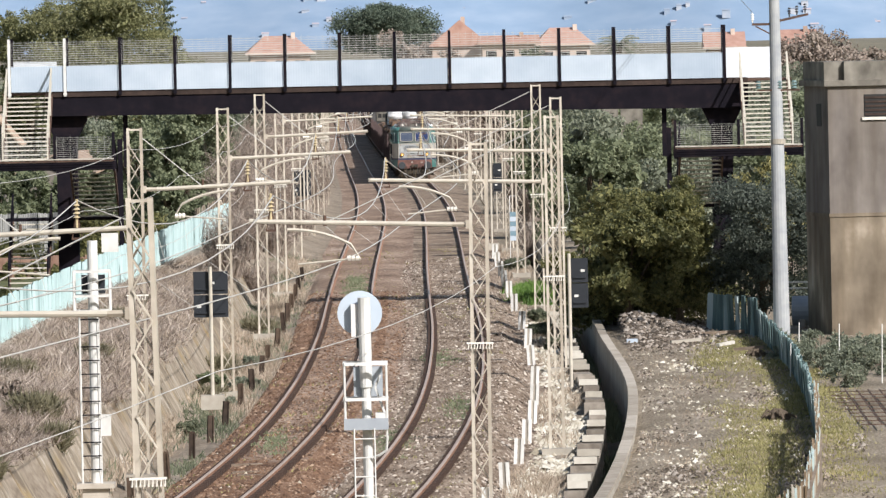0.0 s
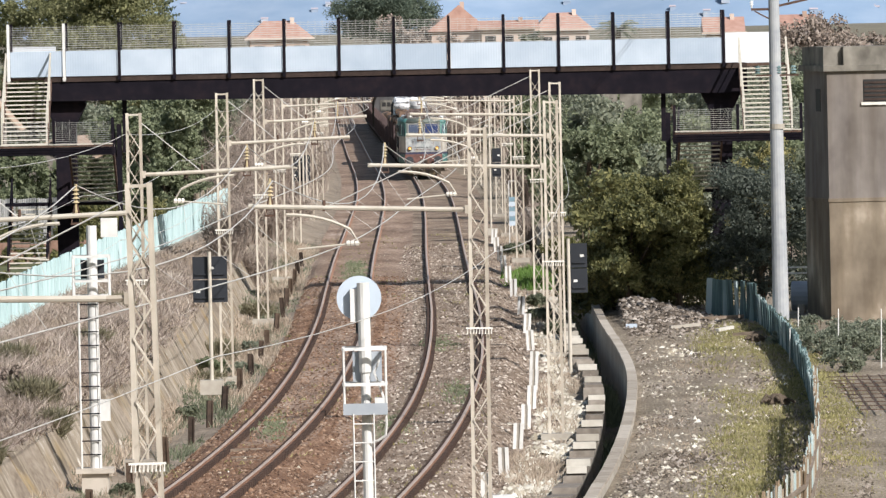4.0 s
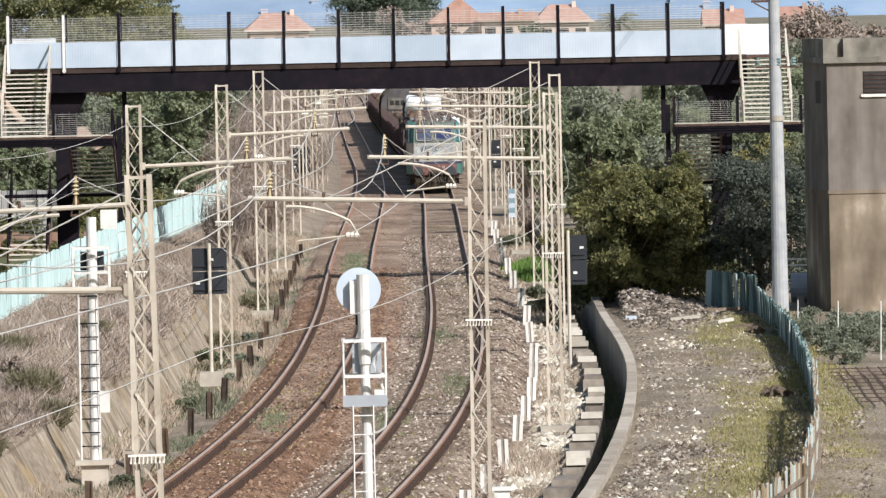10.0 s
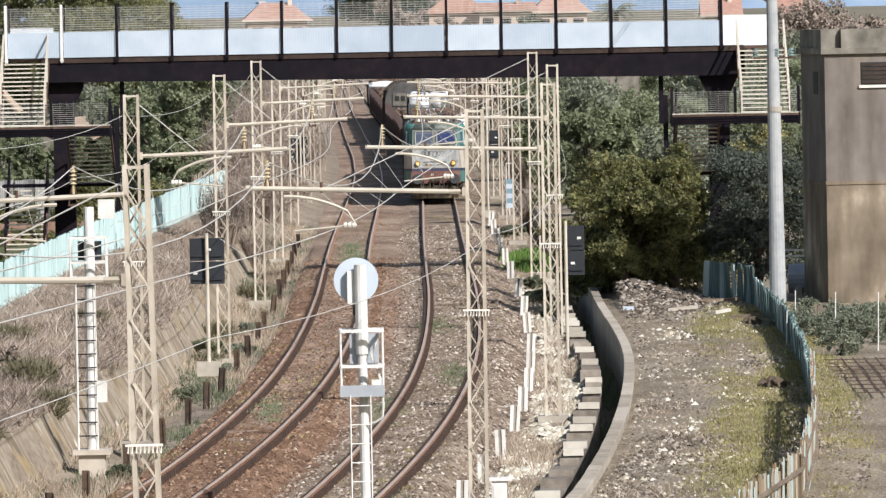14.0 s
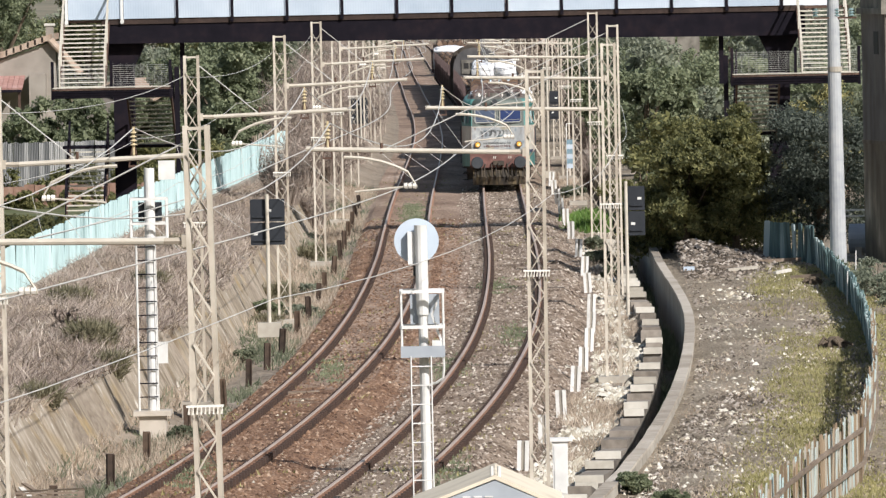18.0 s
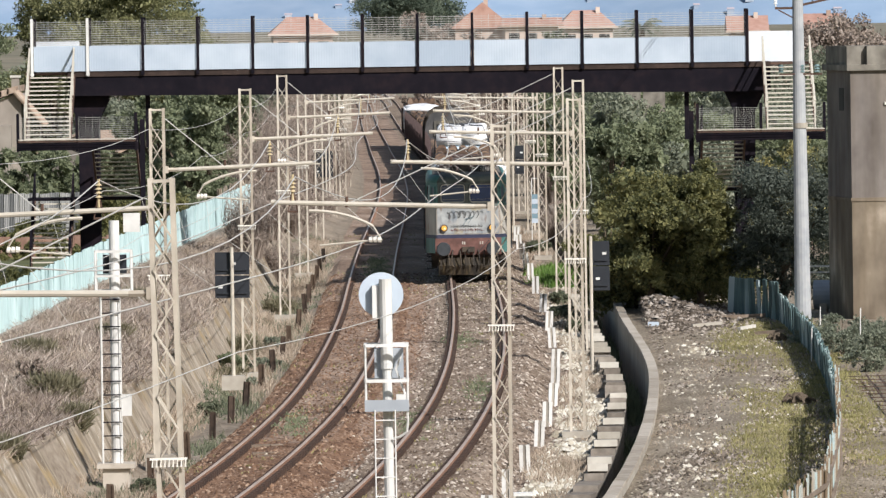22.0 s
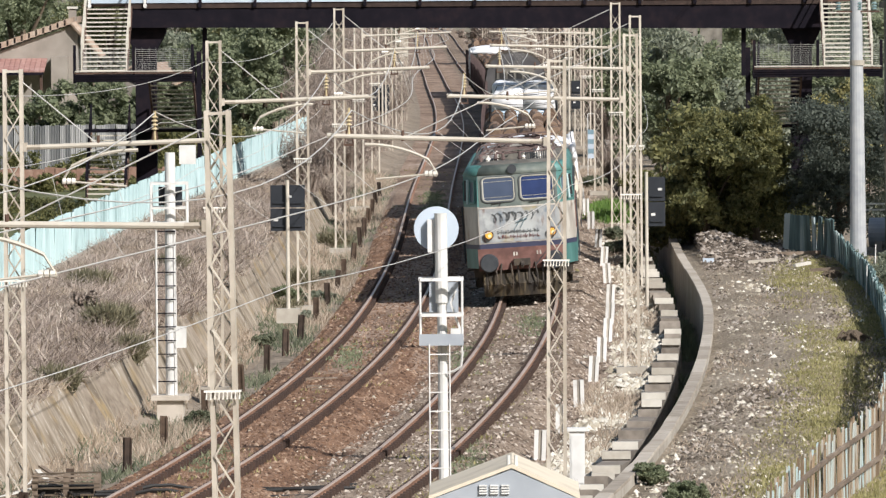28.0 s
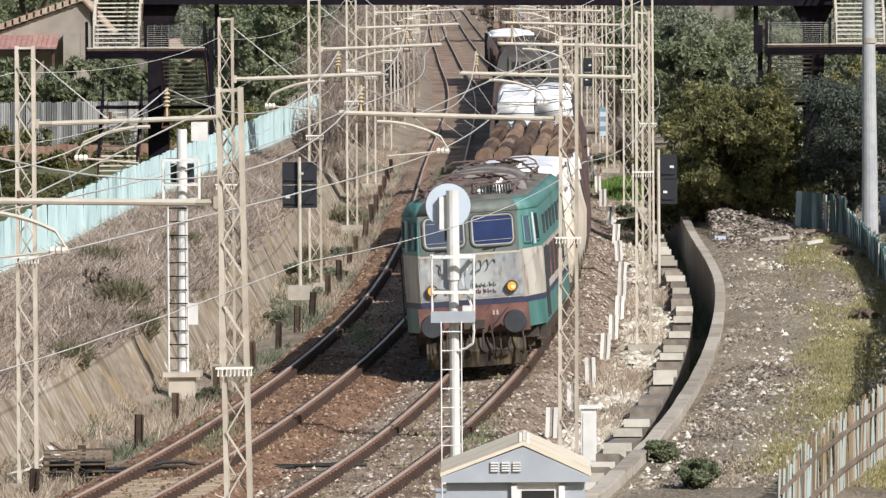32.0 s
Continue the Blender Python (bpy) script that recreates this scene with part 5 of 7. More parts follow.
for x, y, h, r in ((-7.0, 375, 1.7, 1.1), (-6.9, 395, 1.5, 1.1), (-8.4, 418, 3.0, 1.3), (-8.0, 446, 3.2, 1.4), (-7.3, 465, 3.6, 1.5), (-7.0, 492, 3.4, 1.5), (-8.0, 525, 4.0, 1.8), (-7.6, 350, 2.2, 1.1), (4.2, 405, 2.4, 1.1), (4.6, 450, 3.0, 1.4), (-6.9, 330, 1.4, .9), (-7.6, 318, 1.5, 1.0), (4.5, 500, 3.4, 1.5), (-8.2, 345, 1.8, 1.2), (-8.8, 560, 4, 2.0), (4.6, 540, 3.4, 1.6), (5.0, 585, 3.6, 1.8), (-9.6, 610, 4.2, 2.2),
                   (-8.6, 385, 3.8, 1.5), (-9.2, 405, 4.2, 1.7), (-8.9, 430, 4.4, 1.8), (-9.4, 455, 4.6, 1.9), (-9.6, 485, 4.8, 2.0), (-10.2, 520, 5.2, 2.2), (-12, 600, 5.6, 2.6), (-9.8, 560, 5.2, 2.3), (-8.3, 405, 3.2, 1.2), (-8.4, 372, 3.0, 1.2), (-6.6, 415, 1.2, .9), (-11.2, 640, 5, 2.2), (-12.2, 680, 5.6, 2.4), (-12.8, 720, 5.6, 2.6), (-13.8, 770, 6, 2.8), (-14.6, 820, 6.4, 3.0), (-17, 800, 7, 3.2), (-15.6, 740, 6.4, 3.0), (1.6, 680, 4, 1.8), (.6, 740, 4.4, 2.0), (-.6, 800, 5, 2.2), (-1.4, 860, 5.4, 2.4), (-8.2, 450, 4.0, 1.6)):
    bare_shrub((x, y), h, r, 300)
# hedge and low crops on the left
def hedge(name, x0, x1, y, h, deep, leaf, n, size, label):
    """A continuous hedge: bushes grown into one another along a row, with short stems."""
    t = thing(name, ((x0 + x1) / 2, y, rest((x0 + x1) / 2, y)), label, "hedge")
    blobs = []
    for i in range(int((x1 - x0) * 13)):
        r = RNG.uniform(.35, .62) * min(1, h / 2)
        blobs.append((RNG.uniform(x0, x1) - (x0 + x1) / 2, RNG.uniform(-deep, deep), max(r * .6, RNG.uniform(.1, 1) * h - r * .7), r, .9))
    outer, inner = crown_points(blobs, n, RNG)
    from_quads("foliage", np.concatenate([leaf_quads(outer, size, RNG), leaf_quads(inner, size * 3.4, RNG)]), leaf, t)
    for i in range(int(x1 - x0)):
        bm = bmesh.new()
        rod(bm, (x0 - (x0 + x1) / 2 + i + .5, 0, -.3), (x0 - (x0 + x1) / 2 + i + .5, 0, h * .6), .05, .03, 6)
        part("stem", bm, "bark", t)


hedge("orchard_hedge", -27, -12.2, 400, 3.4, 1.2, "leaf_green", 60000, .06, "dense green orchard hedge behind the fence")
hedge("field_edge", -23, -12.6, 335, .72, .35, "leaf_dark", 16000, .04, "low dark green crop row along the field")
hedge("dark_hedge", -22, -13.0, 343, 1.45, .4, "leaf_dark", 16000, .045, "dark low hedge before the grey paling")
hedge("clipped_hedge", -25, -11.6, 373, 1.7, .5, "leaf_dark", 30000, .05, "low clipped dark green hedge")
for i in range(26):
    x, y = -20.5 + .55 * (i % 13), 318 - 14 * (i // 13) - 1.5 * (i % 13)
    if x < -12.6:
        tree("crop_bush", (x, y), .6, .55, "leaf_dark", 700, .05, "low dark green crop bush", trunk=.03, clumps=10, low=.02, category="shrub", group="low bushes behind the turquoise fence")
# garden bushes by the tower
for i in range(16):
    x, y = 9.5 + .75 * (i % 5) + .2 * (i // 5), 249 - 6.0 * (i // 5) - (i % 2) * 1.5
    tree("garden_bush", (x, y), .85, .6, "leaf_grey", 900, .05, "low silvery green garden bush behind the teal fence", trunk=.03, clumps=12, low=.02, category="shrub", group="garden bushes")
for x, y, h in ((9.62, 246, 1.1), (10.45, 240, 1.25), (11.2, 232, 1.5), (9.0, 236, .9)):
    bm = bmesh.new()
    rod(bm, (0, 0, -.1), (.03, 0, h), .02, .016, 6)
    ob = tagged(part("garden_stake", bm, "white_paint"), "thin pale upright garden stake among bushes", "stake", "garden stakes")
    ob.location = (x, y, rest(x, y))
bm = bmesh.new()
for i in range(14):
    bar(bm, (9.6 + .28 * i, 205, .3), (9.9 + .28 * i, 224, .3), .03, .02)
for i in range(10):
    bar(bm, (9.4, 205 + 2 * i, .3), (13.6, 205 + 2 * i, .3), .03, .02)
tagged(part("garden_net", bm, "rust"), "brown garden netting stretched over low beds", "netting")


# ---- distance ----
M["tile_red"] = mat("tile_red", ((.26, .13, .11), (.35, .195, .165), (.43, .27, .235)), scale=3, bump=.3, vary=.1)
# distance haze is mixed into these wall, roof and hillside colours
M["far_wall_hazed"] = mat("far_wall_hazed", ((.26, .32, .405), (.32, .37, .44), (.42, .44, .48)), scale=.2, bump=0, vary=.9, rough=1, spec=0)
M["far_roof_hazed"] = mat("far_roof_hazed", ((.24, .30, .385), (.31, .33, .395), (.40, .36, .39)), scale=.2, bump=0, vary=.9, rough=1, spec=0)
M["hill_hazed"] = mat("hill_hazed", ((.18, .26, .365), (.205, .285, .39), (.24, .315, .415)), scale=.05, bump=0, rough=1, spec=0, big=.3, stretch=(1, 1, 3), lo=.36, hi=.64)


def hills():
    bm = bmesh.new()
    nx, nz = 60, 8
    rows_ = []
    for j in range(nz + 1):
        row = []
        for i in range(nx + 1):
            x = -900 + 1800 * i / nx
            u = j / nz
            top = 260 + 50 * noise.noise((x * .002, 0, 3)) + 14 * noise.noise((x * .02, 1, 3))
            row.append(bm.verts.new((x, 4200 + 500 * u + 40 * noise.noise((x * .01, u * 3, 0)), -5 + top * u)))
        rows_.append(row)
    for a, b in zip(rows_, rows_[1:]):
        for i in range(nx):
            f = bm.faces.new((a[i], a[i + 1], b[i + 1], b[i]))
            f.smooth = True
    tagged(part("hills", bm, "hill_hazed"), "wooded hillside in the distance, haze put into its blue colour", "backdrop", kind="structure")
    rng = np.random.default_rng(5)
    for i in range(70):
        x, u = rng.uniform(-260, 280), (.035, .055, .07, .10, .115)[i % 5] + rng.normal() * .004
        y = 4200 + 500 * u + 40 * noise.noise((x * .01, u * 3, 0)) - 1
        top = 260 + 50 * noise.noise((x * .002, 0, 3)) + 14 * noise.noise((x * .02, 1, 3))
        w, h = rng.uniform(1.8, 5.5), rng.uniform(.5, 1.0)
        t = thing("hill_house", (x, y, -5 + top * u), "tiny pale haze-tinted house on the far hillside", "house", "houses on the far hillside")
        bm = bmesh.new()
        box(bm, -w / 2, w / 2, 0, 2, -3, h)
        part("wall", bm, "far_wall_hazed", t)
        bm = bmesh.new()
        loft(bm, [[(xx, -.2, h), (xx, 2.2, h), (xx, 1, h + .7)] for xx in (-w / 2 - .2, w / 2 + .2)])
        part("roof", bm, "far_roof_hazed", t)


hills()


def house(x, y, w, d, h, roof, label, rz=0, windows=2, base=None, hip=False):
    z = grade(y) + .2 if base is None else base
    t = thing("house", (x, y, z), label, "house", "houses beyond the line", rz=rz)
    bm = bmesh.new()
    box(bm, -w / 2, w / 2, 0, d, 0, h)
    part("wall", bm, "house_wall", t)
    bm = bmesh.new()
    if hip:
        vs = [bm.verts.new(p) for p in ((-w / 2 - .4, -.4, h), (w / 2 + .4, -.4, h), (w / 2 + .4, d + .4, h), (-w / 2 - .4, d + .4, h), (-w / 4, d / 2, h + roof), (w / 4, d / 2, h + roof))]
        for f in ((0, 1, 5, 4), (1, 2, 5), (2, 3, 4, 5), (3, 0, 4), (3, 2, 1, 0)):
            bm.faces.new([vs[i] for i in f])
    else:
        loft(bm, [[(xx, -.4, h - .1), (xx, d + .4, h - .1), (xx, d / 2, h + roof)] for xx in (-w / 2 - .4, w / 2 + .4)])
    part("roof", bm, "roof_tile", t, "orange clay tile roof")
    bm = bmesh.new()
    box(bm, -w / 2 - .5, w / 2 + .5, -.5, -.38, h - .16, h + .02)
    part("eaves", bm, "house_wall", t)
    for k in range(windows):
        cx = -w / 2 + w * (k + .5) / windows
        bm = bmesh.new()
        box(bm, cx - .5, cx + .5, -.05, .02, h - 1.9, h - .7)
        win = part("window", bm, "black", t)
        bm = bmesh.new()
        box(bm, cx - .6, cx + .6, -.1, .0, h - 2.02, h - 1.92)
        part("sill", bm, "white_paint", win)
    bm = bmesh.new()
    box(bm, w * .2, w * .2 + .4, d * .4, d * .4 + .4, h + roof * .5, h + roof + .3)
    part("chimney", bm, "house_wall", t)


house(-14.9, 850, 5.6, 7, 8.9, 1.6, "pale house with an orange hipped roof", 3, 3, hip=True)
house(4.6, 860, 8.0, 5.2, 9.3, 2.4, "large house with a brown gabled front", 90, 2)
house(6.6, 850, 5.0, 6, 9.4, .7, "low terracotta house with a shallow roof", 0, 3)
house(12.1, 870, 4.9, 8, 9.2, 1.6, "pale villa with an orange hipped roof", 2, 3, hip=True)
house(26.9, 850, 3.2, 7, 8.6, 1.4, "pale house with an orange tiled roof", 0, 2)
house(33.8, 850, 3.0, 7, 8.7, 1.4, "pale house with an orange tiled roof", 0, 2)


def palm():
    """A tall trunk with a head of arching fronds, each a row of narrow leaflets."""
    t = thing("palm_tree", (14.6, 735, grade(735)), "palm tree with a full head of arching fronds", "tree")
    bm = bmesh.new()
    rod(bm, (0, 0, 0), (0, 0, 9.0), .32, .26, 10)
    part("trunk", bm, "bark", t)
    rng, quads = np.random.default_rng(31), []
    for k in range(46):
        a, up = rng.uniform(0, 2 * math.pi), rng.uniform(-.5, 1.25)
        ln = rng.uniform(1.5, 2.0)
        d = np.array((math.cos(a), math.sin(a), 0.0))
        side = np.array((-d[1], d[0], 0.0))
        for i in range(16):
            u = (i + 1) / 16
            p = d * ln * u * math.cos(up * .6) + np.array((0, 0, 9.1 + ln * (math.sin(up) * u - .55 * u * u)))
            for s_ in (-1, 1):
                tip = p + side * s_ * .38 * (1.1 - u * .7) + d * .12 - np.array((0, 0, .14))
                quads += [p - d * .05, p + d * .05, tip]
    from_quads("fronds", quads, "leaf_grey", t, per=3)["kind"] = "stuff"


palm()


def farmhouse():
    """An old gable-fronted house with a tiled lean-to before it."""
    t = thing("farmhouse", (-24.2, 470, -1.15), "old farmhouse with weathered clay tiles and grey plaster", "house", "houses beyond the line")
    x0, x1, xa, ze, za = -7.0, 1.25, 1.0, 3.6, 6.45
    bm = bmesh.new()
    loft(bm, [[(x0, yy, 0), (x1, yy, 0), (x1, yy, za - .2), (xa, yy, za - .1), (x0, yy, ze)] for yy in (0, 9)])
    part("wall", bm, "old_plaster", t)
    # tiles of the verge and of the slope that shows, in rows up the roof
    n = 22
    for k in range(n):
        bm = bmesh.new()
        u0, u1 = k / n, (k + 1.25) / n
        pa = (x0 - .3 + (xa + .2 - x0) * u0, ze + (za - ze) * u0)
        pb = (x0 - .3 + (xa + .2 - x0) * u1, ze + (za - ze) * u1)
        loft(bm, [[(pa[0], yy, pa[1] + .02), (pb[0], yy, pb[1] - .03), (pb[0], yy, pb[1] + .30), (pa[0], yy, pa[1] + .34)] for yy in (-.35, 9.2)])
        part("tile_course", bm, "old_tile", t)
    # the side that falls toward the line, in ribs of round tiles
    for k in range(9):
        bm = bmesh.new()
        yy = -.3 + .3 * k
        rod(bm, (xa - .05, yy, za + .02), (xa + 1.5, yy - .05, za - 1.75), .13, .13, 8)
        part("ridge_tile", bm, "old_tile", t)
    bm = bmesh.new()
    box(bm, xa - .35, xa + .05, 2.2, 2.6, za - .2, za + .75)
    chim = part("chimney", bm, "old_plaster", t)
    bm = bmesh.new()
    box(bm, xa - .42, xa + .12, 2.13, 2.67, za + .75, za + .87)
    part("cap", bm, "concrete_white", chim)
    # open lean-to on posts
    for k in range(24):
        bm = bmesh.new()
        xx = -6.7 + .27 * k
        bar(bm, (xx, -3.2, 4.02), (xx, .05, 4.62), .25, .1)
        part("roof_rib", bm, "tile_red", t, "red clay lean-to roof rib")
    bm = bmesh.new()
    box(bm, -6.75, -.4, -3.26, -3.2, 3.84, 3.98)
    part("gutter", bm, "steel_dark", t)
    for xx in (-6.5, -4.5, -2.5, -.6):
        bm = bmesh.new()
        box(bm, xx, xx + .14, -3.1, -2.96, -.3, 3.98)
        part("post", bm, "rust", t)
    for xx in (-5.4, -3.2):
        bm = bmesh.new()
        box(bm, xx, xx + 1.3, -.05, .03, .4, 2.9)
        part("doorway", bm, "black", t)
    bm = bmesh.new()
    box(bm, -.1, .75, -1.4, -.02, -.3, 4.75)
    part("flue_block", bm, "old_plaster", t)


farmhouse()


def small_house(x, y, rz):
    """A little gabled house whose end faces the line."""
    t = thing("small_house", (x, y, -.4), "small pale house with a low tiled roof", "house", "houses beyond the line", rz=rz)
    w, d, h, r = 3.4, 6.0, 3.7, .75
    bm = bmesh.new()
    loft(bm, [[(-w / 2, yy, 0), (w / 2, yy, 0), (w / 2, yy, h), (0, yy, h + r), (-w / 2, yy, h)] for yy in (0, d)])
    part("wall", bm, "old_plaster", t)
    for s in (-1, 1):
        for k in range(12):
            bm = bmesh.new()
            yy = -.3 + .55 * k
            bar(bm, (0, yy, h + r + .06), (s * (w / 2 + .3), yy, h - .07), .5, .1)
            part("roof_rib", bm, "old_tile", t)
    bm = bmesh.new()
    box(bm, -.35, .35, -.03, .03, 1.3, 2.5)
    win = part("window", bm, "black", t)
    bm = bmesh.new()
    box(bm, -.45, .45, -.08, .02, 1.2, 1.3)
    part("sill", bm, "concrete_white", win)


small_house(-16.9, 402, -14)
small_house(-13.4, 400, 12)

# trees over the bridge
tree("large_tree", (-18.6, 515), 12.6, 5.0, "leaf_gold", 44000, .12, "large yellow-green tree with dense billowing crown", trunk=.5, clumps=50, low=.1)
tree("large_tree", (-23.8, 525), 11.8, 3.6, "leaf_gold", 22000, .12, "large yellow-green tree with dense billowing crown", trunk=.4, clumps=34, low=.1)
tree("large_tree", (-27.8, 505), 10.4, 3.4, "leaf_green", 16000, .12, "large dark green tree beside the farmhouse", trunk=.4, clumps=34, low=.1)
tree("large_tree", (-31.5, 500), 9.8, 3.4, "leaf_green", 14000, .12, "large dark green tree beside the farmhouse", trunk=.4, clumps=34, low=.1)
tree("umbrella_pine", (-7.6, 1500), 15.6, 9.9, "leaf_pine", 26000, .26, "dark green umbrella pine with a flat wide crown", trunk=.6, clumps=60, low=.52, squash=.6)
for x, y, h, r, lf in ((-24, 640, 8.5, 3.6, "leaf_olive"), (3.9, 700, 8.2, 3.2, "twig"), (-11.6, 700, 6.6, 3.0, "leaf_olive"), (8.0, 720, 8.2, 3.2, "leaf_olive"), (18.0, 680, 8.6, 3.6, "leaf_green"), (25.5, 640, 9.6, 4.0, "twig"), (21.5, 600, 8.6, 3.2, "twig"), (30.0, 700, 10.4, 4.2, "twig"), (-18, 760, 7.6, 3.4, "leaf_green"), (28, 560, 8.4, 3.6, "twig"), (-4.4, 1000, 12.0, 3.4, "twig"), (-1.0, 1015, 12.2, 3.6, "twig"), (2.2, 800, 9.8, 2.6, "twig"), (8.6, 790, 9.8, 2.4, "leaf_olive")):
    tree("far_tree", (x, y), h, r, lf, 4200, .2, {"twig": "leafless brown tree in the distance", "leaf_green": "green tree in the distance", "leaf_olive": "grey-green tree in the distance"}[lf], trunk=.3, clumps=26, low=.05, group="distant trees")


def conifer():
    t = thing("araucaria", (-21.2, 700, grade(700)), "tall dark conifer with tiered branches", "tree")
    bm = bmesh.new()
    rod(bm, (0, 0, 0), (0, 0, 14), .3, .04, 8)
    part("trunk", bm, "bark", t)
    pts = []
    for k in range(17):
        z = 4.5 + .56 * k
        r = 2.3 * (1 - k / 18) + .25
        for j in range(9):
            a = j * 2 * math.pi / 9 + k
            for q in range(16):
                u = RNG.uniform(.1, 1)
                pts.append((r * u * math.cos(a) + RNG.normal() * .08, r * u * math.sin(a) + RNG.normal() * .08, z + .3 * u * u + RNG.normal() * .06))
    from_quads("foliage", leaf_quads(np.array(pts), .15, RNG), "leaf_pine", t)


conifer()


# stone ruin behind the grove and grey paling along the field
for x, w in ((8.75, 1.0), (9.95, 1.15)):
    bm = bmesh.new()
    rings = [[(-w / 2, 0, z), (w / 2, 0, z), (w / 2 - .05, 1.2, z), (-w / 2 + .05, 1.2, z)] for z in (0, 3.0, 6.2)]
    loft(bm, rings)
    ob = tagged(part("stone_pier", bm, "moss_concrete"), "weathered grey stone pier rising behind the grove", "ruin", "stone piers")
    ob.location = (x, 470, grade(470))
sheet_fence("grey_paling", ((-21.5, 348.5), (-17, 349.5), (-14.5, 350.5)), 2.15, .2, "paling_grey", "grey weathered upright paling along the field edge", z_of=lambda x, y: .35, lean=.08)
bw = thing("brick_wall", (0, 0, 0), "low worn brick wall along the field", "wall", kind="structure")
for i in range(22):
    bm = bmesh.new()
    x = -21 + .4 * i
    box(bm, x, x + .39, 338 + .02 * (i % 3), 338.3, .2, 1.12 + .05 * math.sin(i * 1.7))
    part("wall_block", bm, "brick_wall", bw)
sheet_fence("reed_fence", ((-9.6, 352), (-9.0, 372), (-7.6, 398)), 1.5, .7, "slab", "brown reed screen along the top of the bank", z_of=lambda x, y: 1.0, lean=.12)


# ---- clutter along the line ----
def junk():
    j = thing("junk_crate", (-8.15, 161, -.42), "broken dark wooden crate with scrap beside the track", "crate")
    for x in (-.55, 0, .55):
        for y in (-.25, .3):
            bm = bmesh.new()
            bar(bm, (x, y, 0), (x + .02, y, .58), .09, .1)
            part("post", bm, "wood_grey", j)
    for z in (.1, .22, .34, .46, .56):
        for y in (-.27, .32):
            bm = bmesh.new()
            bar(bm, (-.6, y, z), (.62, y + .02, z + random.uniform(-.04, .04)), .1, .03)
            part("slat", bm, "bark" if random.random() < .5 else "wood_grey", j)
    bm = bmesh.new()
    box(bm, -.55, .55, -.22, .27, .02, .38)
    part("filling", bm, "black", j)
    for k in range(6):
        bm = bmesh.new()
        x = random.uniform(-.5, .6)
        bar(bm, (x, -.5, random.uniform(.02, .3)), (x + random.uniform(-.5, .5), .4, random.uniform(.1, .6)), .05, .04)
        part("scrap", bm, "black", j)
    for k, (x, y, w) in enumerate(((.75, -.1, .3), (.95, .4, .24), (-.7, .1, .12))):
        b = thing("scrap_bag", (-8.15 + x, 161 + y, -.38), "crumpled white plastic scrap on the ballast", "rubbish", "white scraps")
        bm = bmesh.new()
        lumpy = [[(w * math.cos(q) * r + .02 * math.sin(3 * q), w * .8 * math.sin(q) * r, z) for q in (0, 1, 2, 3, 4, 5.2)] for r, z in ((1, 0), (.9, .06), (.4, .12))]
        loft(bm, lumpy)
        part("film", bm, "white_paint", b)
    for k, (ya, yb, z) in enumerate(((160.5, 161.8, -.1), (160.0, 160.6, -.16), (159.6, 162.3, -.12))):
        bm = bmesh.new()
        pts = []
        for i in range(15):
            u = i / 14
            pts.append((-7.6 + 4.6 * u, ya + (yb - ya) * u + .5 * math.sin(5 * u + k), z - .04 + (.10 * math.exp(-((u - .25) / .06) ** 2))))
        tube(bm, pts, .035, 6)
        tagged(part("track_cable", bm, "black"), "dark cable lying across the rails", "cable")
    for k in range(7):
        b = thing("broken_board", (-9.15 + .12 * k, 161 + .5 * k, -.3), "broken whitish board leaning on the bank", "board", "broken boards", rz=20 * k)
        bm = bmesh.new()
        bar(bm, (-.4, 0, .0 + .02 * k), (.35, .2, .12 + .05 * k), .1, .03)
        part("plank", bm, "concrete_white" if k % 2 else "wood_grey", b)


junk()

for x, y, rz in ((-4.35, 198, 6), (-4.2, 196.6, -4), (-4.5, 201.5, 10)):
    bm = bmesh.new()
    box(bm, -.38, .38, -.09, .09, 0, .07)
    ob = tagged(part("timber_offcut", bm, "wood_grey"), "short timber offcut lying between the rails", "timber", "timber offcuts")
    ob.matrix_basis = pose(x, y, -.19, 0, 0, rz)

# debris in the yard
for k, (x, y, ln, rz, mt) in enumerate(((7.0, 262, .9, 4, "concrete"), (6.2, 266, 1.0, -10, "wood_grey"), (8.0, 268, 1.8, 2, "wood_grey"), (8.1, 259, .6, 20, "concrete_white"), (8.5, 255, .8, -30, "wood_grey"), (5.5, 268, .5, 0, "tube"))):
    bm = bmesh.new()
    bar(bm, (-ln / 2, 0, .06), (ln / 2, .3, .12), .12, .09)
    ob = tagged(part("yard_beam", bm, mt), "weathered beam lying on the rubble", "timber", "beams on the yard")
    ob.matrix_basis = pose(x, y, rest(x, y), 0, 0, rz)
for x, y, k in ((7.75, 211.5, .75), (8.65, 251, .6)):
    t = thing("root_stump", (x, y, rest(x, y)), "uprooted dark stump with broken roots", "stump", "uprooted stumps")
    t.scale = (k, k, k)
    bm = bmesh.new()
    loft(bm, [[(r * (1 + .25 * math.sin(3 * q + z * 9)) * math.cos(q), r * .8 * math.sin(q), z) for q in (0, .7, 1.4, 2.1, 2.8, 3.5, 4.2, 4.9, 5.6)] for z, r in ((-.1, .34), (.1, .36), (.26, .27), (.38, .12))])
    part("bole", bm, "bark", t)
    for i in range(10):
        bm = bmesh.new()
        a = i * .63 + .2 * math.sin(i * 3)
        ln = .38 + .22 * math.sin(i * 2.3) ** 2
        p1 = (ln * .6 * math.cos(a), ln * .6 * math.sin(a), .22 + .06 * (i % 3))
        tube(bm, [(0, 0, .15), p1, (ln * math.cos(a + .3), ln * math.sin(a + .3), .05 + .05 * (i % 4))], .045, 6)
        part("root", bm, "bark", t)
bm = bmesh.new()
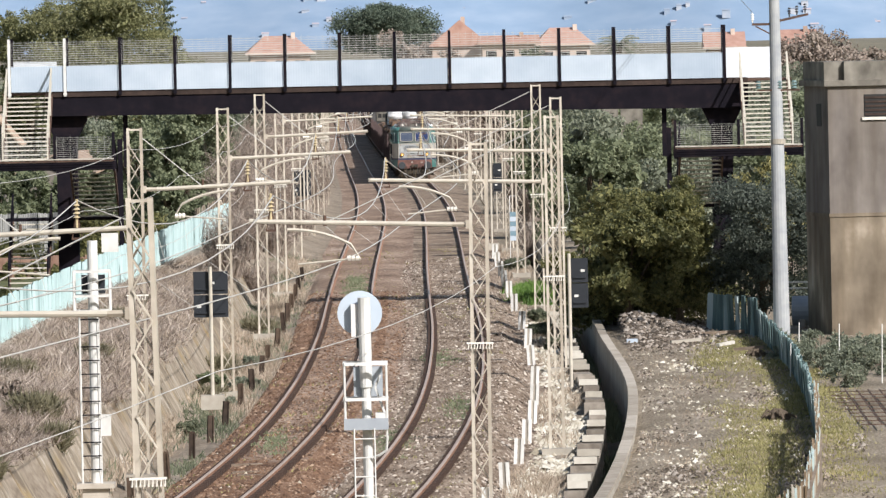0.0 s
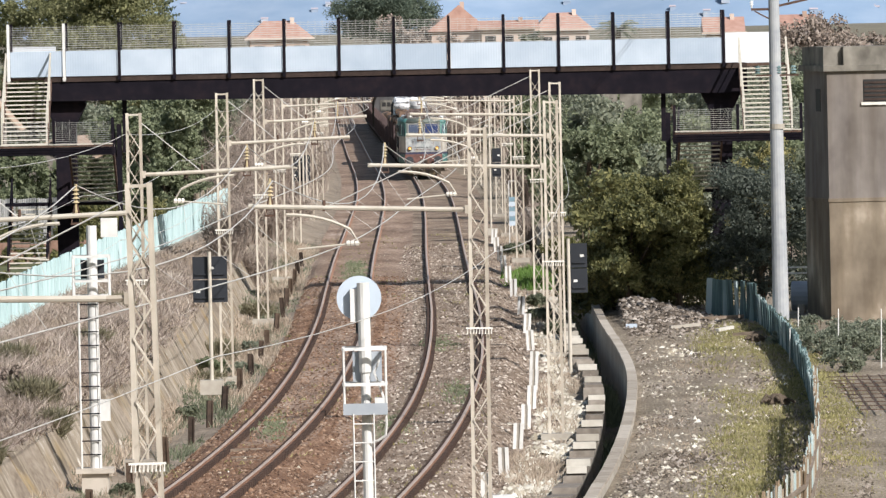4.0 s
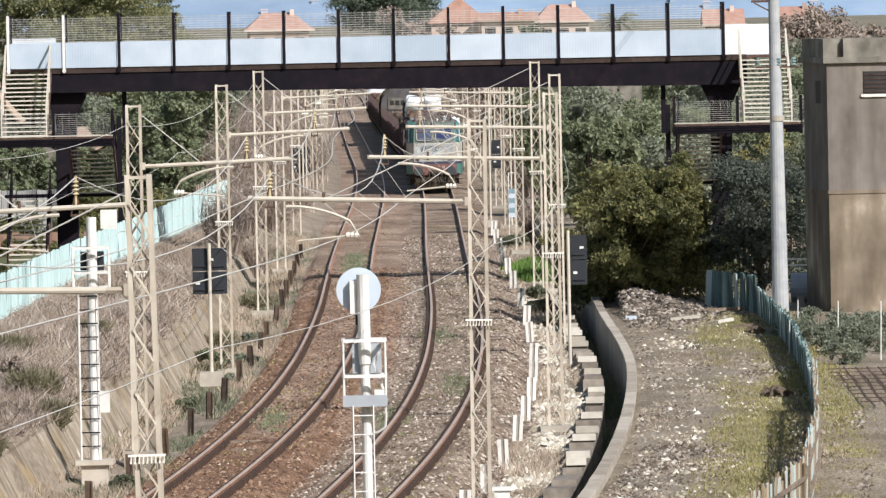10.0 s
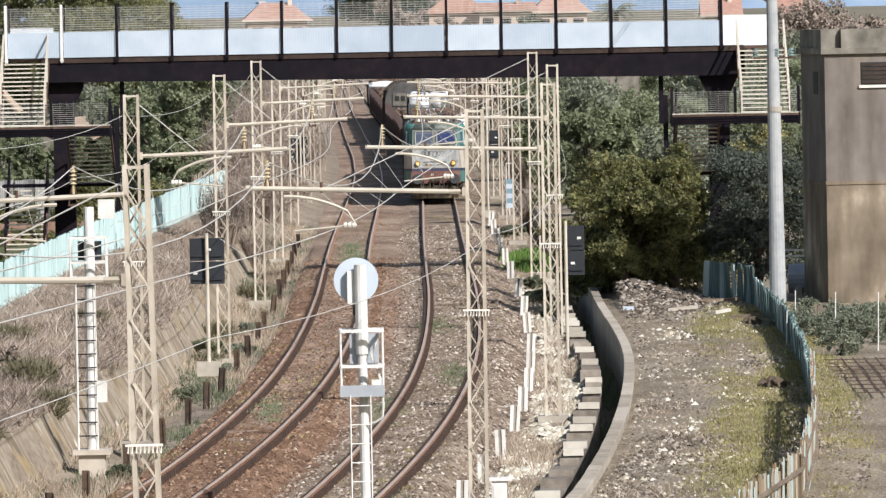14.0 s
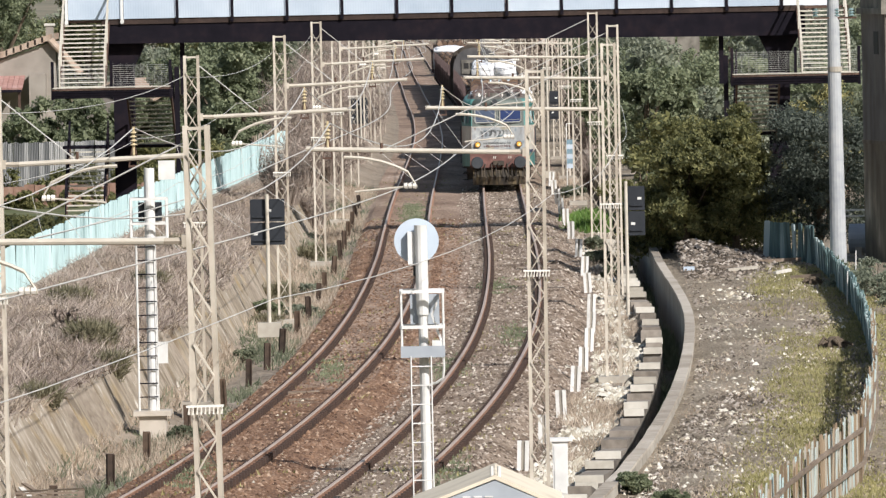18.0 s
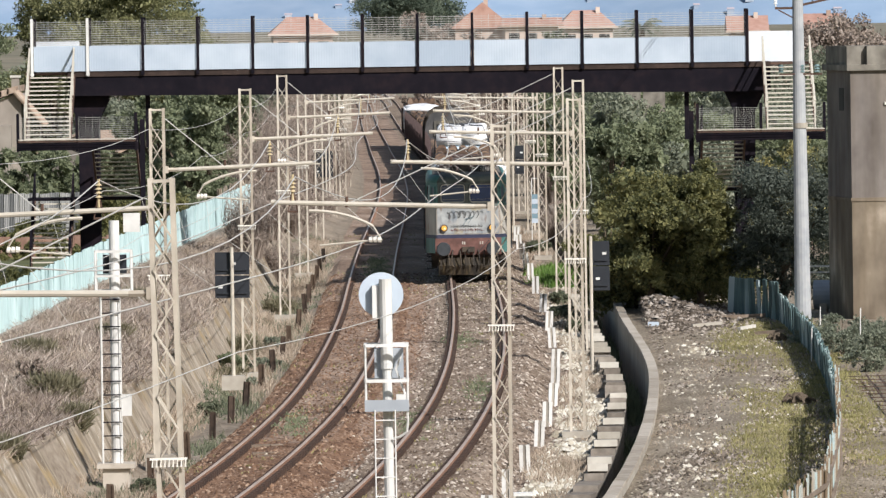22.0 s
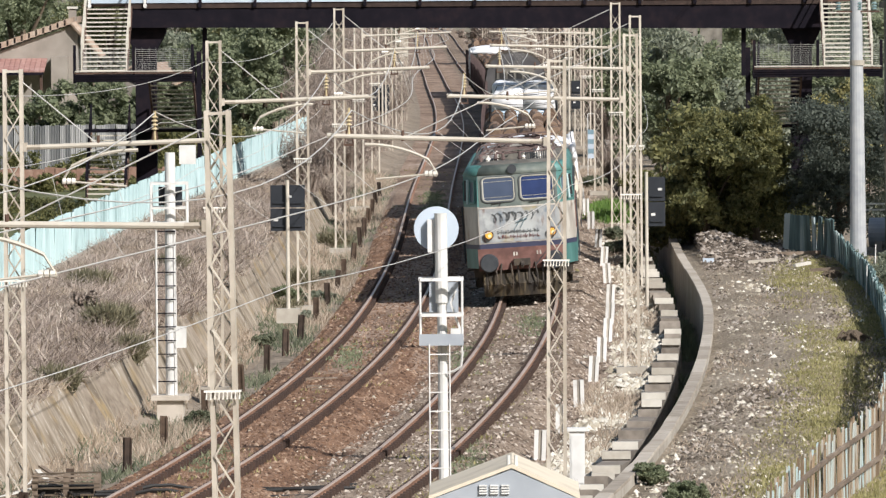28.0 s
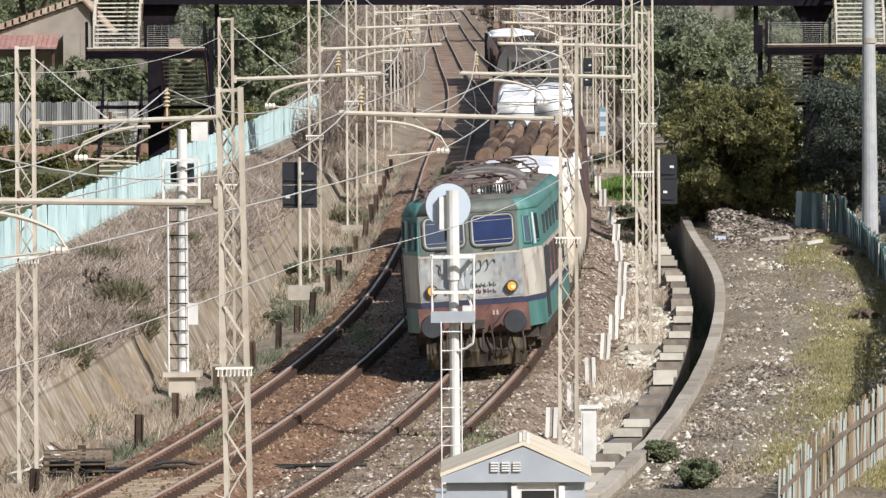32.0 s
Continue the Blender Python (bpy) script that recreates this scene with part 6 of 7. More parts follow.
box(bm, -.16, .16, -.2, .2, 0, .16)
ob = tagged(part("blue_bag", bm, "panel"), "pale blue plastic bag on the rubble", "bag")
ob.location = (5.45, 263, rest(5.45, 263))


# ---- sleepers near the camera ----
def sleepers():
    bm = bmesh.new()
    box(bm, -1.25, 1.25, -.12, .12, -.2, 0)
    first = part("sleeper", bm, "sleeper", TRACK_L)
    me = first.data
    for tr, off in ((TRACK_L, -3.55), (TRACK_R, 0.0)):
        for k in range(150):
            y = 118 + .6 * k
            ob = first if (k == 0 and tr is TRACK_L) else new("sleeper", me)
            ob.parent = tr
            c = cant(y)
            ob.matrix_basis = pose(line_x(y) + off, y, c / 2 - (.172 if off < -1 and y < 158 else .222), 0, -math.degrees(math.atan(c / 1.5)), -math.degrees(heading(y)))


sleepers()


# ---- train ----
M["loco_green"] = mat("loco_green", ((.035, .09, .085), (.062, .17, .155), (.11, .245, .225)), scale=2.2, rough=.5, bump=.05, stretch=(1, 1, .4))
M["loco_white"] = mat("loco_white", ((.26, .21, .165), (.46, .43, .375), (.60, .58, .52)), scale=2.2, rough=.55, bump=.05, stretch=(1, 1, .3))
M["loco_face"] = mat("loco_face", ((.10, .112, .12), (.20, .215, .22), (.29, .305, .305), (.39, .39, .37)), scale=2.6, rough=.65, bump=.08, stretch=(1, 1, .5), lo=.34, hi=.66)
def smeared(m, layers):
    """Lay further blotches of colour over a material: (colour, noise scale, stretch, from, to)."""
    n, l = m.node_tree.nodes, m.node_tree.links
    base = n["Principled BSDF"].inputs["Base Color"]
    for col, sc, st, lo, hi in layers:
        tc, mp, tex = n.new("ShaderNodeTexCoord"), n.new("ShaderNodeMapping"), n.new("ShaderNodeTexNoise")
        mp.inputs["Scale"].default_value, mp.inputs["Location"].default_value = st, (col[0] * 40, col[1] * 30, col[2] * 50)
        l.new(tc.outputs["Object"], mp.inputs[0])
        l.new(mp.outputs[0], tex.inputs["Vector"])
        tex.inputs["Scale"].default_value, tex.inputs["Detail"].default_value = sc, 7
        rg = n.new("ShaderNodeMapRange")
        rg.inputs["From Min"].default_value, rg.inputs["From Max"].default_value = lo, hi
        l.new(tex.outputs["Fac"], rg.inputs["Value"])
        mx = n.new("ShaderNodeMix")
        mx.data_type = "RGBA"
        l.new(rg.outputs[0], mx.inputs["Factor"])
        l.new(base.links[0].from_socket, mx.inputs["A"])
        mx.inputs["B"].default_value = (*col, 1)
        l.new(mx.outputs["Result"], base)
    return m


smeared(M["slab"], (((.30, .22, .11), 1.1, (1, .5, .8), .56, .72), ((.12, .10, .08), 1.7, (1, .5, .6), .60, .74), ((.56, .53, .47), 6.0, (1, 1, .15), .62, .70)))
smeared(M["loco_face"], (((.40, .42, .41), 1.6, (1, 1, 1), .52, .62), ((.30, .24, .10), 1.5, (1, 1, 1), .60, .70), ((.15, .19, .23), 2.2, (1, 1, .7), .57, .66), ((.15, .07, .05), 3.0, (1.6, 1, .5), .60, .70)))
smeared(M["loco_white"], (((.20, .13, .09), 3.0, (1, 1, .35), .56, .72), ((.34, .31, .27), 1.6, (1, 1, .6), .5, .66)))
M["loco_brow"] = mat("loco_brow", ((.05, .062, .055), (.10, .122, .108), (.165, .18, .155)), scale=3.5, rough=.6, bump=.08, lo=.34, hi=.66)
M["loco_red"] = mat("loco_red", ((.055, .03, .026), (.135, .065, .053), (.22, .115, .095)), scale=3.5, rough=.75, bump=.1, lo=.34, hi=.68)
M["loco_blue"] = mat("loco_blue", ((.025, .028, .055), (.045, .05, .09)), scale=3, rough=.55, bump=0)
M["loco_roof"] = mat("loco_roof", ((.07, .066, .056), (.13, .122, .105), (.21, .195, .165)), scale=2.5, rough=.8, bump=.1, lo=.34, hi=.66)
M["under"] = mat("under", ((.018, .016, .014), (.05, .042, .034), (.10, .075, .05)), scale=5, rough=.85, bump=.3)
# dark streaks put the shadow among the hoses into the plough's colour
M["plough"] = mat("plough", ((.012, .010, .009), (.04, .032, .022), (.12, .092, .052), (.25, .20, .12)), scale=3.4, rough=.8, bump=.2, stretch=(3, 1, .5), lo=.36, hi=.70)
M["grime_dark"] = mat("grime_dark", ((.02, .025, .03), (.05, .055, .06)), scale=5, rough=.7, bump=0)
M["grime_mid"] = mat("grime_mid", ((.06, .068, .07), (.11, .118, .12)), scale=6, rough=.8, bump=0)
M["loco_trim"] = mat("loco_trim", ((.30, .29, .24), (.44, .43, .37)), scale=6, rough=.7, bump=0)
M["tag_blue"] = mat("tag_blue", ((.03, .10, .14), (.06, .16, .20)), scale=5, rough=.6, bump=0)
M["tag_red"] = mat("tag_red", ((.10, .028, .026), (.17, .05, .045)), scale=5, rough=.6, bump=0)
M["lamp_glow"] = mat("lamp_glow", ((.7, .33, .04), (.85, .48, .10)), scale=6, rough=.3, bump=0)
M["lamp_glow"].node_tree.nodes["Principled BSDF"].inputs["Emission Color"].default_value = (1, .5, .08, 1)
M["lamp_glow"].node_tree.nodes["Principled BSDF"].inputs["Emission Strength"].default_value = .12
M["lamp_core"] = mat("lamp_core", ((.85, .7, .4), (.9, .8, .55)), scale=6, rough=.3, bump=0)
M["tarp_white"] = mat("tarp_white", ((.55, .58, .62), (.74, .75, .76), (.82, .82, .82)), scale=2.0, rough=.5, bump=.5, depth=.06)
M["tarp_cream"] = mat("tarp_cream", ((.42, .35, .27), (.56, .49, .40), (.64, .57, .48)), scale=1.6, rough=.7, bump=.3, stretch=(1, 1, .4), depth=.05)
M["hatch_grey"] = mat("hatch_grey", ((.12, .115, .105), (.20, .19, .175), (.30, .285, .26)), scale=3, rough=.7, bump=.1)
M["teal_pale"] = mat("teal_pale", ((.30, .42, .42), (.42, .53, .53)), scale=4, rough=.6, bump=0)
M["panto"] = mat("panto", ((.06, .042, .04), (.12, .085, .078), (.20, .15, .135)), scale=6, rough=.8, bump=.1)
# slate tone carries both the dirt and a dull reflection on the glass
M["glass_grime_sheen"] = mat("glass_grime_sheen", ((.035, .05, .085), (.065, .085, .13)), scale=2, rough=.3, bump=0)
M["tarp_blue"] = mat("tarp_blue", ((.36, .46, .55), (.48, .58, .66)), scale=2, rough=.6, bump=.3)
M["hood_dark"] = mat("hood_dark", ((.035, .035, .037), (.07, .068, .068), (.12, .115, .11)), scale=1.6, rough=.6, bump=.25, stretch=(1, .4, 1))
M["log_end"] = mat("log_end", ((.065, .042, .03), (.14, .09, .06), (.24, .165, .115)), scale=5, rough=.85, bump=.3, vary=.5)
M["wagon_red"] = mat("wagon_red", ((.045, .030, .029), (.085, .058, .055), (.14, .095, .088)), scale=3, rough=.8, bump=.15)

VEHICLES = []


def bogie(parent, y, axles, half):
    bm = bmesh.new()
    for s in (-1, 1):
        box(bm, s * 1.12 - .07, s * 1.12 + .07, y - half - .5, y + half + .5, .42, .78)
        for a in axles:
            box(bm, s * 1.2 - .1, s * 1.2 + .1, y + a - .18, y + a + .18, .32, .72)
            for d in (-.34, .34):
                rod(bm, (s * 1.15, y + a + d, .5), (s * 1.15, y + a + d, .85), .09, .09, 8)
    box(bm, -1.1, 1.1, y - .25, y + .25, .5, .85)
    f = part("bogie", bm, "under", parent)
    for a in axles:
        bm = bmesh.new()
        for s in (-1, 1):
            rod(bm, (s * .68, y + a, .58), (s * .82, y + a, .58), .58, .56, 20)
        rod(bm, (-.68, y + a, .58), (.68, y + a, .58), .09, .09, 8)
        part("wheelset", bm, "under", f)


def plan(z, fw=1.1, w=1.48, fy=9.1, sh=7.75):
    """The body's outline at height z: narrowed cab ends, leaning back above the waist."""
    k = max(0.0, z - 2.4)
    yf, wi = fy - .24 * k, w - .05 * k * k
    ff = fw - .04 * k
    return [(-ff, -yf), (ff, -yf), (wi, -sh), (wi, sh), (ff, yf), (-ff, yf), (-wi, sh), (-wi, -sh)]


def band(bm, z0, z1, grow=0.0, n=2):
    rings = []
    for i in range(n + 1):
        z = z0 + (z1 - z0) * i / n
        rings.append([(x * (1 + grow / 1.48), y * (1 + grow / 9), z) for x, y in plan(z)])
    return loft(bm, rings, caps=False)


def face_patch(bm, x0, x1, z0, z1, out=.012, nx=4):
    """A plate on the cab's front, following its rake."""
    rings = []
    for i in range(nx + 1):
        x = x0 + (x1 - x0) * i / nx
        rings.append([(x, -(9.1 - .24 * max(0, z - 2.4)) - o, z) for z, o in ((z0, out), (z1, out), (z1, -.01), (z0, -.01))])
    loft(bm, rings)


def locomotive():
    v = thing("locomotive", (0, 0, 0), "dirty green and white electric locomotive with graffiti on its cab", "locomotive")
    VEHICLES.append((v, 9.3, 18.3))
    for nm, z0, z1, mt, gr in (("lower_band", .88, 1.40, "loco_green", 0), ("stripe", 1.40, 1.52, "loco_blue", .004), ("waist_band", 1.52, 2.52, "loco_white", 0), ("window_band", 2.52, 3.36, "loco_green", 0)):
        bm = bmesh.new()
        band(bm, z0, z1, gr)
        part(nm, bm, mt, v)
    bm = bmesh.new()
    rings = []
    for z, k in ((3.36, 1.0), (3.52, .93), (3.62, .82), (3.68, .6)):
        rings.append([(x * k, y * (1 - (1 - k) * .12), z) for x, y in plan(3.36)])
    loft(bm, rings)
    part("roof", bm, "loco_roof", v)
    # teal cornice along the sides, grimy brow over the windscreens
    for nm, ids, mt in (("cornice", (1, 2, 3, 4), "loco_green"), ("cornice", (5, 6, 7, 0), "loco_green"), ("brow_cap", (0, 1), "loco_brow"), ("brow_cap", (4, 5), "loco_brow")):
        bm = bmesh.new()
        rings = []
        for z, k, g in ((3.34, 1.0, 1.012), (3.52, .93, 1.014), (3.60, .85, 1.014)):
            pl = plan(3.36)
            rings.append([(pl[i][0] * k * g, pl[i][1] * (1 - (1 - k) * .12) * (1 + (g - 1) * .2), z + .006) for i in ids])
        loft(bm, rings, closed=False)
        for f in bm.faces:
            f.smooth = True
        so = part(nm, bm, mt, v).modifiers.new("thick", "SOLIDIFY")
        so.thickness, so.offset = .02, 0
    # cab front
    bm = bmesh.new()
    face_patch(bm, -1.07, 1.07, 1.56, 2.46)
    fp = part("front_panel", bm, "loco_face", v, "grimy pale front panel covered with graffiti")
    bm = bmesh.new()
    face_patch(bm, -1.05, 1.05, 2.5, 3.4, .008)
    part("brow", bm, "loco_brow", v)
    bm = bmesh.new()
    face_patch(bm, -1.08, 1.08, 2.46, 2.5, .02)
    part("waist_moulding", bm, "loco_white", v)
    bm = bmesh.new()
    face_patch(bm, -1.07, 1.07, 1.40, 1.53, .02)
    part("front_stripe", bm, "loco_blue", v)
    rng = random.Random(4)
    # a looping tag, a slanted blue tag, and two lines of unreadable strokes
    for i, (x0, x1, z0, turns) in enumerate(((-.72, -.2, 2.2, 3.2), (-.34, .12, 2.24, 2.6), (.02, .46, 2.2, 3.0))):
        bm = bmesh.new()
        pts = [(x0 + (x1 - x0) * k / 26 + .07 * math.sin(6.283 * turns * k / 26 + i), -9.121, z0 + .12 * math.cos(6.283 * turns * k / 26 + .5 * i) * (1 - .3 * math.sin(k * .7))) for k in range(27)]
        for p, q in zip(pts, pts[1:]):
            bar(bm, p, q, .02, .01)
        part("scrawl", bm, "grime_mid", fp)
    for i, (xa, za, xb, zb) in enumerate(((-.16, 1.86, .0, 2.1), (.0, 1.9, .16, 2.16), (-.1, 2.06, .2, 2.14))):
        bm = bmesh.new()
        bar(bm, (xa, -9.122, za), (xb, -9.122, zb), .05, .01)
        part("tag", bm, "tag_blue", fp)
    for row, (z0, n, mt, w_) in enumerate(((1.78, 13, "grime_mid", .018), (1.65, 11, "tag_red", .022))):
        for i in range(n):
            bm = bmesh.new()
            cx = -.58 + 1.12 * i / n
            hgt = rng.uniform(.075, .105)
            pts = [(cx + rng.uniform(-.015, .015), -9.123, z0 + hgt), (cx + rng.uniform(-.02, .02), -9.123, z0), (cx + rng.uniform(.03, .06), -9.123, z0 + hgt * rng.uniform(.4, 1)), (cx + rng.uniform(.04, .07), -9.123, z0 + rng.uniform(0, .03))]
            for p, q in zip(pts, pts[1:]):
                bar(bm, p, q, w_, .01)
            part("scrawl", bm, mt, fp)

    def round_outline(xa, xb, za, zb, r, out):
        ring = []
        for cx, cz, a0 in ((xb - r, zb - r, 0), (xa + r, zb - r, 90), (xa + r, za + r, 180), (xb - r, za + r, 270)):
            for k in range(5):
                q = math.radians(a0 + 22.5 * k)
                x, z = cx + r * math.cos(q), cz + r * math.sin(q)
                ring.append((x, -(9.1 - .24 * max(0, z - 2.4)) - out, z))
        return ring

    for xa, xb in ((-.93, -.1), (.08, .94)):
        bm = bmesh.new()
        loft(bm, [round_outline(xa, xb, 2.66, 3.27, .1, .022), round_outline(xa, xb, 2.66, 3.27, .1, .0)])
        w = part("windscreen", bm, "glass_blue" if xa > 0 else "glass_grime_sheen", v, "dark blue windscreen in a thin pale frame" if xa > 0 else "slate-coloured windscreen with dust and reflection in its colour")
        for nm, grow, rad, mt in (("seal", .035, .022, "grime_mid"), ("frame", .0, .02, "loco_trim")):
            bm = bmesh.new()
            ring = round_outline(xa - grow, xb + grow, 2.66 - grow, 3.27 + grow, .1 + grow, .026)
            tube(bm, ring + ring[:1], rad, 6)
            part(nm, bm, mt, w)
        for nm, z in (("sunshade_edge", 3.16), ("lower_edge", 2.75)):
            bm = bmesh.new()
            y = -(9.1 - .24 * (z - 2.4)) - .026
            bar(bm, (xa + .03, y, z), (xb - .03, y, z + .012), .014, .01)
            part(nm, bm, "loco_trim", w)
        bm = bmesh.new()
        rod(bm, (xa + .2, -9.09, 2.57), (xb - .2, -9.08, 2.62), .014, .01, 5)
        rod(bm, ((xa + xb) / 2, -9.1, 2.52), ((xa + xb) / 2 + .05, -9.09, 2.6), .014, .01, 5)
        part("wiper", bm, "black", w)
    for x in (-.84, .84):
        bm = bmesh.new()
        rod(bm, (x, -9.07, 1.76), (x, -9.2, 1.76), .13, .125, 16)
        h = part("headlight", bm, "rust", v)
        bm = bmesh.new()
        rod(bm, (x, -9.2, 1.76), (x, -9.215, 1.76), .095, .09, 16)
        part("lens", bm, "lamp_glow", h, "amber glowing headlight lens")
        bm = bmesh.new()
        rod(bm, (x + .02, -9.21, 1.74), (x + .02, -9.225, 1.74), .045, .04, 10)
        part("bulb", bm, "lamp_core", h)
    bm = bmesh.new()
    rod(bm, (-.12, -8.7, 3.47), (-.12, -8.95, 3.47), .13, .12, 14)
    part("roof_lamp", bm, "grime_dark", v)
    # buffer beam
    bm = bmesh.new()
    box(bm, -1.16, 1.16, -9.2, -8.3, .82, 1.40)
    part("buffer_beam", bm, "loco_red", v, "rust-red buffer beam")
    for x in (-.87, .87):
        bm = bmesh.new()
        rod(bm, (x, -9.2, 1.03), (x, -9.55, 1.03), .12, .12, 12)
        b = part("buffer", bm, "under", v)
        bm = bmesh.new()
        rod(bm, (x, -9.55, 1.03), (x, -9.62, 1.03), .25, .225, 20)
        part("buffer_head", bm, "grime_dark", b)
    bm = bmesh.new()
    box(bm, -.22, .22, -9.35, -9.2, .92, 1.1)
    rod(bm, (0, -9.35, 1.0), (0, -9.5, .9), .05)
    part("coupling_hook", bm, "under", v)
    for k, x in enumerate((-.95, -.72, -.55, -.3, -.12, .2, .34, .55, .72, .98)):
        bm = bmesh.new()
        dx = .05 * math.sin(2.3 * k)
        tube(bm, [(x, -9.22, .98), (x + dx * .4, -9.36, .84), (x + dx, -9.42, .64), (x + dx, -9.42, .46), (x + dx * .3, -9.36, .34 + .05 * (k % 3)), (x - dx, -9.28, .4)], .024, 6)
        part("brake_hose", bm, "under", v)
    bm = bmesh.new()
    loft(bm, [[(-1.05, y, z), (0, y - .28, z), (1.05, y, z), (1.05, y + .06, z), (0, y - .2, z), (-1.05, y + .06, z)] for y, z in ((-9.0, .12), (-9.12, .45), (-8.95, .72))])
    part("snow_plough", bm, "plough", v, "grimy yellow-brown snow plough with dark shadow streaks in its colour")
    for i, x in enumerate((-.2, -.13, .42, .5)):
        bm = bmesh.new()
        box(bm, x - .02, x + .02, -9.215, -9.2, 1.18, 1.28)
        part("number_bar", bm, "loco_white", v)
    bm = bmesh.new()
    bar(bm, (.35, -9.22, .9), (.72, -9.24, 1.32), .09, .02)
    part("grime_streak", bm, "grime_dark", v)
    # cab sides
    for s in (-1, 1):
        def corner(u, z, out):
            """A point on the slanted cab corner: u runs from the front edge to the side."""
            pl = plan(z)
            (xa, ya), (xb, yb) = pl[1], pl[2]
            nx, ny = -(yb - ya), xb - xa
            q = -out / math.hypot(nx, ny)
            return (s * (xa + (xb - xa) * u + nx * q), ya + (yb - ya) * u + ny * q, z)

        for nm, ua, ub, za, zb in (("cab_window", .14, .46, 2.64, 3.2), ("cab_door_window", .66, .9, 2.66, 3.24)):
            bm = bmesh.new()
            loft(bm, [[corner(ua, za, o), corner(ub, za, o), corner(ub, zb, o), corner(ua, zb, o)] for o in (.02, -.02)])
            wdw = part(nm, bm, "glass_grime_sheen" if ua < .5 else "black", v)
            bm = bmesh.new()
            ring = [corner(ua, za, .025), corner(ub, za, .025), corner(ub, zb, .025), corner(ua, zb, .025)]
            tube(bm, ring + ring[:1], .022, 6)
            part("frame", bm, "loco_green", wdw)
        bm = bmesh.new()
        tube(bm, [corner(.54, 2.6, .06), corner(.54, 3.25, .06)], .04, 6)
        part("door_post", bm, "teal_pale", v)
        for i in range(6):
            yy = -5.9 + 2.1 * i
            bm = bmesh.new()
            box(bm, s * 1.48 - .02, s * 1.48 + .02, yy - .3, yy + .3, 2.72, 3.12)
            part("side_window", bm, "grime_dark", v)
        for i in range(5):
            yy = -5.2 + 2.3 * i
            bm = bmesh.new()
            box(bm, s * 1.48 - .025, s * 1.48 + .025, yy - .75, yy + .75, 1.72, 2.42)
            g = part("grille", bm, "loco_red", v, "rusty ventilation grille")
            for j in range(3):
                bm = bmesh.new()
                box(bm, s * 1.51 - .01, s * 1.51 + .01, yy - .75 + .5 * j - .03 + .25, yy - .75 + .5 * j + .03 + .25, 1.72, 2.42)
                part("slat", bm, "grime_dark", g)
        for yy in (-7.75, -6.7):
            bm = bmesh.new()
            rod(bm, (s * 1.53, yy, 1.0), (s * 1.53, yy, 2.5), .018)
            part("handrail", bm, "grime_dark", v)
        for yy in (-7.6, 7.6):
            for k in range(3):
                bm = bmesh.new()
                box(bm, s * 1.35 - .12, s * 1.35 + .12, yy - .25, yy + .25, .3 + .25 * k, .34 + .25 * k)
                part("step", bm, "under", v)
    bm = bmesh.new()
    box(bm, -1.3, 1.3, -8.2, 8.2, .62, .92)
    part("underframe", bm, "under", v)
    for y in (-5.9, 0, 5.9):
        bogie(v, y, (-1.3, 1.3), 1.6)
    # roof gear
    for yc in (-5.6, 5.6):
        bm = bmesh.new()
        for s in (-1, 1):
            bar(bm, (s * .55, yc - 1.1, 3.93), (s * .55, yc + 1.1, 3.93), .05, .05)
            bar(bm, (s * .5, yc + 1.0, 3.97), (s * .4, yc - .9, 4.05), .035, .035)
        for d in (-1.0, 0, 1.0):
            bar(bm, (-.6, yc + d, 3.95), (.6, yc + d, 3.95), .04, .04)
        bar(bm, (-.85, yc - .9, 4.1), (.85, yc - .9, 4.1), .035, .03)
        bar(bm, (-.85, yc - .6, 4.1), (.85, yc - .6, 4.1), .035, .03)
        for s in (-1, 1):
            tube(bm, [(s * .85, yc - .9, 4.1), (s * 1.0, yc - .9, 4.02), (s * 1.06, yc - .9, 3.9)], .018, 5)
            tube(bm, [(s * .5, yc - 1.0, 3.97), (s * .1, yc, 4.06), (s * .5, yc + 1.0, 3.97)], .018, 5)
        part("pantograph", bm, "panto", v, "folded rust-brown pantograph")
        for k, (w_, z_) in enumerate(((1.0, 3.84), (.8, 3.98), (.6, 3.96), (.95, 3.86))):
            bm = bmesh.new()
            yy = yc - 1.3 + .75 * k
            bar(bm, (-w_, yy, z_), (w_, yy + .1, z_ + .03), .03, .03)
            part("cross_bar", bm, "panto", v)
        for s in (-1, 1):
            bm = bmesh.new()
            tube(bm, [(s * 1.05, yc - 1.2, 3.72), (s * .7, yc - .6, 3.98), (s * .3, yc + .3, 4.08), (s * .1, yc + 1.1, 3.9)], .024, 6)
            part("lower_arm", bm, "panto", v)
        bm = bmesh.new()
        loft(bm, [[(-.62, y, 3.66), (.62, y, 3.66), (.5, y, 3.94), (-.5, y, 3.94)] for y in (yc - .9, yc + .9)])
        part("base_frame", bm, "loco_roof", v)
        for s in (-1, 1):
            for d in (-1.0, 1.0):
                bm = bmesh.new()
                for j in range(4):
                    rod(bm, (s * .55, yc + d, 3.66 + .07 * j), (s * .55, yc + d, 3.72 + .07 * j), .09, .05, 8)
                part("roof_insulator", bm, "insulator", v)
    for yc, w, l_, h, mt in ((-2.4, .75, 1.2, .32, "loco_roof"), (.2, .6, 1.6, .25, "loco_roof"), (2.6, .8, 1.0, .3, "loco_roof")):
        bm = bmesh.new()
        loft(bm, [[(-w, y, 3.64), (w, y, 3.64), (w * .8, y, 3.64 + h), (-w * .8, y, 3.64 + h)] for y in (yc - l_, yc + l_)])
        part("roof_box", bm, mt, v)
    for s in (-1, 1):
        bm = bmesh.new()
        tube(bm, [(s * .95, y, 3.78) for y in (-8, -4, 0, 4, 8)], .03, 6)
